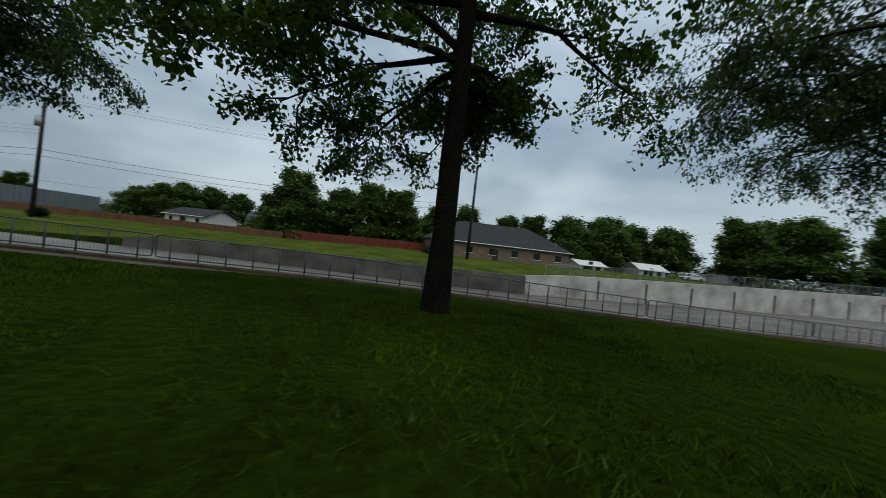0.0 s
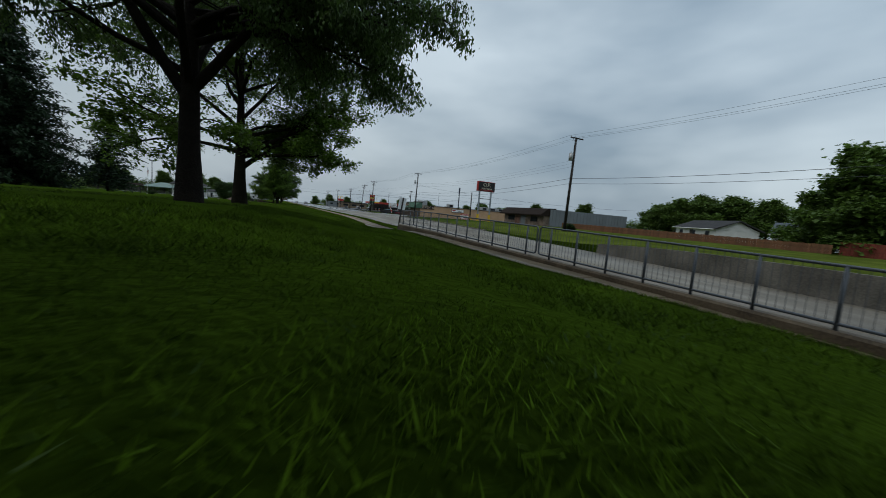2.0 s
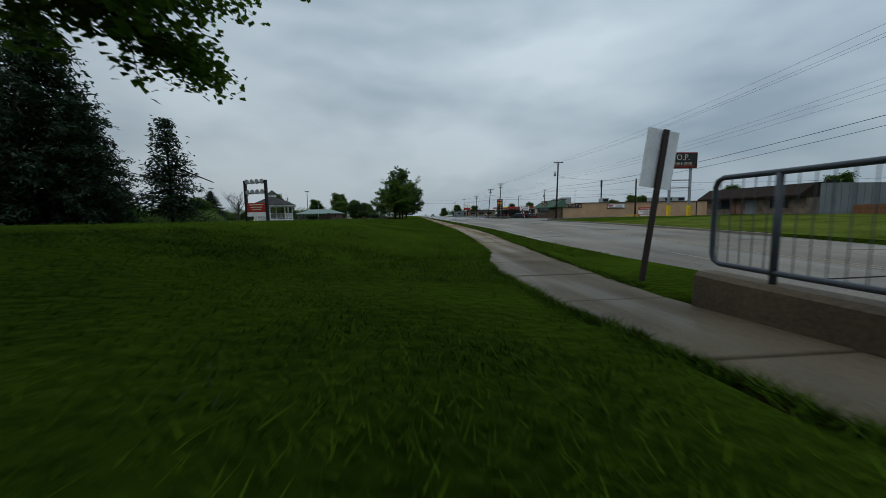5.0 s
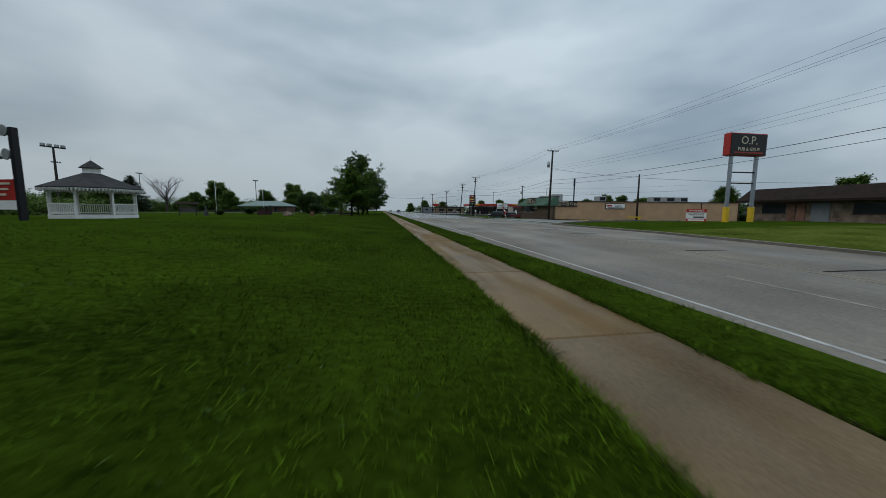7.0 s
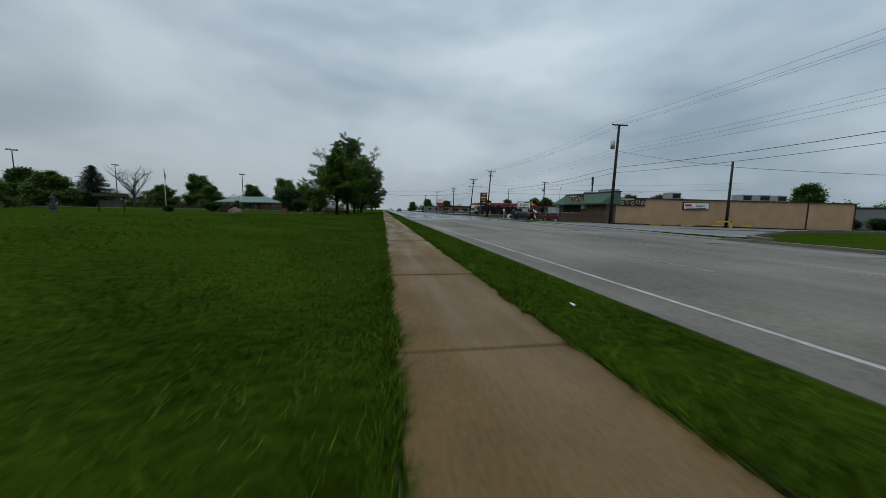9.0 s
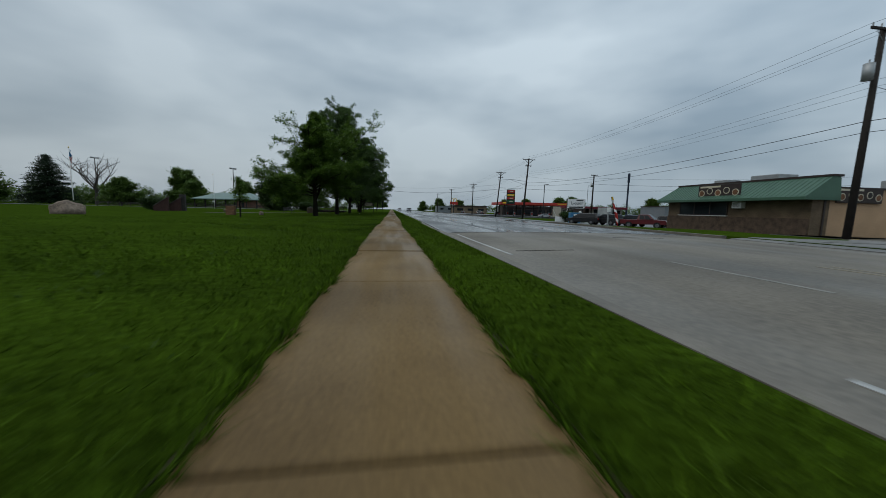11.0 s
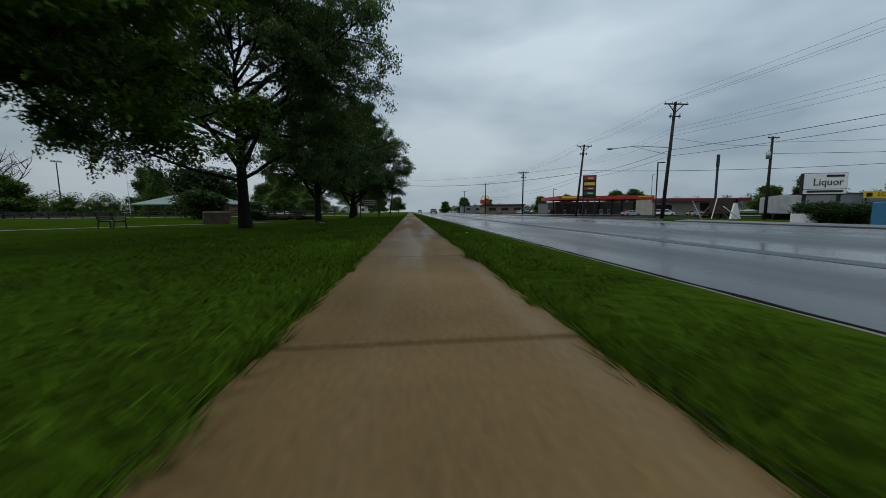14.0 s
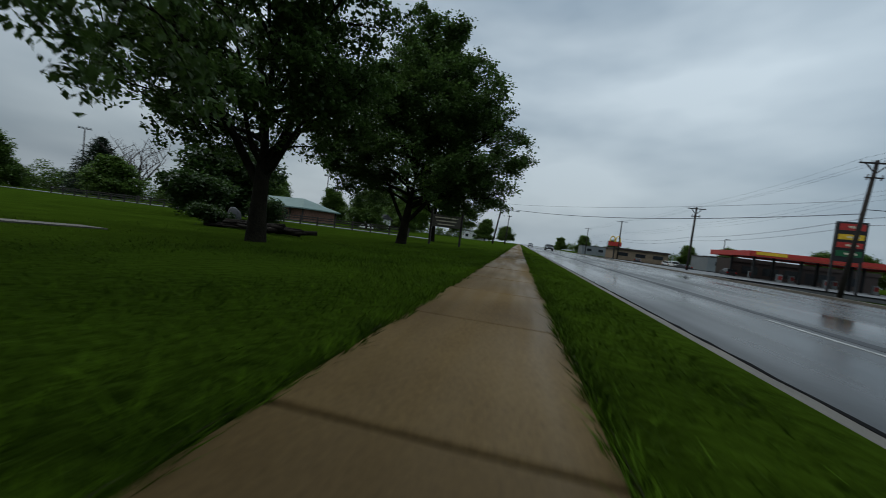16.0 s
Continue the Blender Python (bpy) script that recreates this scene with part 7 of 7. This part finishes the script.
car("pickup_truck", lot(34.7, 67.8), -52, P["red"], "pickup", "red crew-cab pickup truck parked by the kerb")
car("parked_van", lot(41.5, 69.6), -60, P["black"], "van", "black van parked beside the shop front")
for x, y, k, c, r in ((58, 150, "sedan", "silver", 0), (66, 148, "suv", "white", 10), (74, 147, "sedan", "silver", 4), (47, 176, "suv", "black", 80), (42, 186, "sedan", "dark_grey", 100), (44, 196, "pickup", "white", 80), (38, 208, "sedan", "black", 70), (80, 146, "pickup", "dark_grey", 0), (48, 212, "van", "white", 60)):
    car("parked_car", lot(x, y), r, P[c], k, "%s %s parked at the fuel station" % (c.replace("_", " "), {"sedan": "saloon car", "suv": "sport utility car", "pickup": "pickup truck", "van": "van"}[k]))
rp = lambda x, y: (x, y, float(crown(x, y)) + 0.005)
car("saloon_car", rp(7.3, 44.0 + 128), -90, P["dark_grey"], "sedan", "dark grey saloon car standing on the wet road")
car("saloon_car", rp(4.7, 150.0 + 80), -90, P["silver"], "sedan", "silver saloon car far along the road")

# box trailer, timber scraps and skip
tl = thing("box_trailer", (59.6, 114.6, gz(59.6, 114.6)), "white box trailer with dark underside parked on grass", "trailer", rz=231)
part("box", one(box, (0, 0, 2.3), (13.5, 2.5, 2.7), 0, 0.04), M["trailer"], tl)
for k in range(14):
    part("rib", one(box, (-6.2 + k * 0.95, 1.27, 2.3), (0.06, 0.04, 2.6)), M["hvac"], tl)
for x in (-4.2, -3.0, 3.8):
    part("wheel", one(rod, (x, -1.2, 0.5), (x, 1.2, 0.5), 0.5, seg=16), M["rubber"], tl)
part("chassis", one(box, (0, 0, 0.85), (11.2, 1.2, 0.25)), M["black"], tl)
for k, (x, y, dx, dz) in enumerate(((42.2, 112.0, 1.2, 2.6), (43.6, 112.4, -1.4, 2.8), (44.6, 112.2, 2.0, 2.0), (47.0, 113.0, 1.0, 3.2), (48.6, 113.2, -2.2, 2.4), (50.0, 113.0, -2.6, 2.0))):
    lb = thing("timber_prop", (x, y, gz(x, y) + 0.03), "pale weathered timber leaning against another", "timber", "timber scraps")
    part("beam", one(rod, (-dx / 2, 0, 0), (dx / 2, 0.3, dz), 0.07, seg=5), M["white_siding"] if k % 2 else M["fence_brown"], lb)
dt = thing("box_trailer", (55.6, 120.4, gz(55.6, 120.4)), "dark maroon open box trailer parked on grass", "trailer", rz=-55)
part("floor", one(box, (0, 0, 0.85), (3.6, 2.4, 0.2)), M["black"], dt)
for y in (-1.2, 1.2):
    part("side", one(box, (0, y, 2.2), (3.6, 0.06, 2.4), 0, 0.01), M["dark_trim"], dt)
part("roof", one(box, (0, 0, 3.43), (3.6, 2.46, 0.06)), M["dark_trim"], dt)
part("end_panel", one(box, (-1.77, 0, 2.2), (0.06, 2.34, 2.58)), M["dark_trim"], dt)
for x in (-0.6, 0.6):
    part("wheel", one(rod, (x, -1.15, 0.42), (x, 1.15, 0.42), 0.42, seg=14), M["rubber"], dt)
wf = thing("timber_trestle", (52.0, 114.5, gz(52.0, 114.5)), "white triangular timber frame standing on grass", "frame")
bm = B()
prism(bm, [(-0.9, 0), (0.9, 0), (0.1, 2.6), (-0.3, 2.6)], -0.15, 0.15, "y")
part("panel", bm, M["white_paint"], wf)
tk = thing("flatbed_trailer", (62.0, 126.0, gz(62, 126)), "dark low flatbed trailer near the station", "trailer", rz=-30)
part("deck", one(box, (0, 0, 0.8), (9, 2.3, 0.35), 0, 0.03), M["black"], tk)
for x in (-2.5, -1.4):
    part("wheel", one(rod, (x, -1.1, 0.42), (x, 1.1, 0.42), 0.42, seg=14), M["rubber"], tk)

# burger restaurant with arch sign, far along the road
ar = thing("arch_sign", (38.9, 241.8, 0.05), "red sign with two yellow arches on a post", "sign", rz=-8)
part("post", one(box, (0, 0.2, 1.7), (0.5, 0.3, 6.4)), M["black"], ar)
part("panel", one(box, (0, 0, 5.2), (5.0, 0.4, 1.8), 0, 0.05), M["red"], ar)
for c in (-1.0, 1.0):
    W = Wood(1)
    W.tube([Vector((c + 0.95 * math.cos(math.pi * q / 14), 0, 6.0 + 2.4 * math.sin(math.pi * q / 14))) for q in range(15)], [0.2] * 15, 8)
    ob = new("arch", raw_mesh("arch", W.v, W.f, M["yellow"], True))
    ob.parent = ar
br = thing("restaurant", (52.0, 258.0, 0.0), "low brown flat-roofed restaurant far along the road", "building")
part("wall", one(box, (0, 0, 0.9), (22, 14, 5.0)), M["buff_brick"], br)
part("fascia", one(box, (0, 0, 3.7), (23, 15, 0.8)), M["dark_trim"], br)
for x in (-7, 0, 7):
    part("window", one(box, (x, -7.02, 1.5), (4, 0.1, 1.5)), M["glass"], br)
for k, (x, y, w, h, m) in enumerate(((75, 232, 18, 4.0, "grey_wall"), (95, 260, 24, 5, "white_siding"), (45, 300, 20, 4, "grey_wall"), (-22, 262, 12, 4, "white_siding"), (125, 140, 60, 3.8, "grey_wall"), (128, 60, 50, 3.0, "grey_wall"))):
    o = thing("warehouse", (x, y, 0.0), "low pale flat-roofed building in the distance", "building")
    part("wall", one(box, (0, 0, h / 2 - 1.1), (w, 12, h + 2.2)), M[m], o)
    part("roof", one(box, (0, 0, h + 0.1), (w + 0.4, 12.4, 0.25)), M["dark_trim"], o)
    for q in range(3):
        part("window", one(box, (-w * 0.3 + q * w * 0.3, -6.04, h * 0.45), (w * 0.12, 0.1, h * 0.35)), M["glass"], o)


# houses beyond the cutting
def house(at, L, D, wall_h, ridge, wall, roof, label, rz=0, hip=False, gable_white=True):
    t = thing("house", at, label, "house", "houses", rz)
    part("wall", one(box, (0, 0, wall_h / 2 - 0.1), (D, L, wall_h + 0.2)), wall, t)
    bm = B()
    e = 0.55
    if hip:
        lo = [(-D / 2 - e, -L / 2 - e), (D / 2 + e, -L / 2 - e), (D / 2 + e, L / 2 + e), (-D / 2 - e, L / 2 + e)]
        a = [bm.verts.new((x, y, wall_h)) for x, y in lo]
        c = [bm.verts.new((x, y, wall_h - 0.18)) for x, y in lo]
        r = [bm.verts.new((0, -L / 2 + D * 0.45, ridge)), bm.verts.new((0, L / 2 - D * 0.45, ridge))]
        bm.faces.new((a[0], a[1], r[0])), bm.faces.new((a[1], a[2], r[1], r[0])), bm.faces.new((a[2], a[3], r[1])), bm.faces.new((a[3], a[0], r[0], r[1]))
        for i in range(4):
            bm.faces.new((c[i], c[(i + 1) % 4], a[(i + 1) % 4], a[i]))
        bm.faces.new(c[::-1])
        bmesh.ops.recalc_face_normals(bm, faces=bm.faces[:])
    else:
        prism(bm, [(-D / 2 - e, wall_h - 0.15), (-D / 2 - e, wall_h), (0, ridge), (D / 2 + e, wall_h), (D / 2 + e, wall_h - 0.15), (0, ridge - 0.2)], -L / 2 - e, L / 2 + e, "y")
        for s in (-1, 1):
            b2 = B()
            prism(b2, [(-D / 2, wall_h - 0.1), (D / 2, wall_h - 0.1), (0, ridge - 0.2)], s * L / 2 - 0.06, s * L / 2 + 0.06, "y")
            part("gable", b2, wall, t)
    rf = part("roof", bm, roof, t)
    part("gutter", one(rod, (-D / 2 - e - 0.04, -L / 2 - e, wall_h - 0.1), (-D / 2 - e - 0.04, L / 2 + e, wall_h - 0.1), 0.07, seg=6), M["white_paint"], rf, "white eaves gutter")
    n = max(2, int(L / 4))
    for k in range(n):
        y = -L / 2 + (k + 0.5) * L / n
        w = part("window", one(box, (-D / 2 - 0.03, y, wall_h * 0.56), (0.08, 1.2, 1.1)), M["glass"], t)
        part("window_frame", one(box, (-D / 2 - 0.05, y, wall_h * 0.56 - 0.6), (0.12, 1.4, 0.1)), M["white_paint"], w)
    d = part("door", one(box, (-D / 2 - 0.04, L * 0.06, 1.0), (0.08, 1.0, 2.05)), M["dark_wood"], t)
    return t


house((68.9, -19.6, 0.1), 14, 7, 2.4, 4.1, M["white_siding"], M["grey_roof"], "long white house with a low grey shingled roof", rz=-35)
house((65.4, -34.2, 0.1), 6.6, 7, 2.2, 4.1, M["white_siding"], M["blue_roof"] if "blue_roof" in M else M["grey_roof"], "small white house with a blue-grey roof", rz=12)
house((47.6, -80.5, 0.4), 25.5, 13, 2.95, 6.9, M["buff_brick"], M["grey_roof"], "buff brick house with a dark hipped roof", hip=True)
house((52, -104.0, 0.3), 6, 5, 1.2, 2.2, M["white_siding"], M["white_paint"], "small white shed with a pale roof")
house((54, -121.0, 0.3), 7, 5, 1.6, 3.0, M["white_siding"], M["white_paint"], "small white garage with a pale roof")
house((54, -146.0, 0.5), 9, 6, 2.0, 3.4, M["white_siding"], M["grey_roof"], "white cottage partly hidden by trees")
car("parked_car", (46.5, -126.5, gz(46.5, -126.5)), 80, P["white"], "sedan", "white saloon car parked by the sheds")


def board_fence(x, y0, y1, h, mat, label):
    t = thing("board_fence", (0, 0, 0), label, "fence")
    me = None
    n = int((y1 - y0) / 0.3)
    for k in range(n):
        y = y0 + (k + 0.5) * 0.3
        if me is None:
            ob = part("board", one(box, (0, 0, h / 2), (0.03, 0.28, h)), mat, t)
            me = ob.data
        else:
            ob = new("board", me)
            ob.parent = t
        ob.location = (x, y, gz(x, y) - 0.05 + 0.03 * math.sin(k * 1.7))
    for z in (0.3, h - 0.3):
        part("rail", one(box, (x + 0.05, (y0 + y1) / 2, gz(x, (y0 + y1) / 2) + z), (0.05, y1 - y0, 0.1)), mat, t)


board_fence(50, -41.5, 1.5, 1.15, M["fence_brown"], "long low brown stained board fence")
board_fence(51, -70, -41.8, 1.6, M["fence_red"], "dark red stained board fence")

# chain-link fence on the pale wall
cf = thing("chain_fence", (0, 0, 0), "galvanised chain-link fence along the wall top", "fence")
for k in range(25):
    y = -76 - k * 2.9
    z = float(bank_z(y)) + 0.1
    part("post", one(rod, (16.7, y, z - 0.2), (16.7, y, z + 1.2), 0.03, seg=6), M["galv"], cf)
    z2 = float(bank_z(y - 2.9)) + 0.1
    part("top_rail", one(rod, (16.7, y, z + 1.2), (16.7, y - 2.9, z2 + 1.2), 0.02, seg=5), M["galv"], cf)
    bm = B()
    for j in range(12):
        a = j / 12
        rod(bm, (16.7, y - 2.9 * a, z + 0.05), (16.7, y - 2.9 * min(1, a + 0.35), z2 + 1.18), 0.004, seg=3)
        rod(bm, (16.7, y - 2.9 * a, z + 1.18), (16.7, y - 2.9 * min(1, a + 0.35), z2 + 0.05), 0.004, seg=3)
    part("wire_mesh", bm, M["galv"], cf)


# washed-out soil where the slab edge has broken away
def soil_patch(cx, cy, rx, ry, seed):
    g = random.Random(seed)
    bm = B()
    n = 22
    rim, mid = [], []
    for k in range(n):
        a = 6.2832 * k / n
        q = 0.75 + 0.4 * noise.noise((math.cos(a) * 1.5, math.sin(a) * 1.5, seed)) + g.uniform(-0.08, 0.08)
        rim.append(bm.verts.new((cx + rx * q * math.cos(a), cy + ry * q * math.sin(a), 0.004)))
        mid.append(bm.verts.new((cx + rx * q * 0.6 * math.cos(a), cy + ry * q * 0.6 * math.sin(a), 0.018 + g.uniform(0, 0.01))))
    for k in range(n):
        j = (k + 1) % n
        bm.faces.new((rim[k], rim[j], mid[j], mid[k]))
    bm.faces.new(mid)
    tagged(link_mesh("soil_patch", bm, M["soil"]), "dark wet soil washed over the broken slab edge", "soil", kind="stuff")


soil_patch(0.74, 45.4, 0.17, 0.6, 3)
soil_patch(0.55, 45.36, 0.26, 0.07, 5)

# pale chip of broken concrete at the sidewalk edge
bm = B()
box(bm, (0, 0, 0.012), (0.085, 0.045, 0.025), 0, 0.006)
chip = link_mesh("concrete_chip", bm, M["wall_white"])
chip.matrix_basis = pose(-0.71, 52.3, float(walk_z(52.3)), 0, 0, 60)
tagged(chip, "pale broken concrete chip in the grass by the sidewalk", "debris")
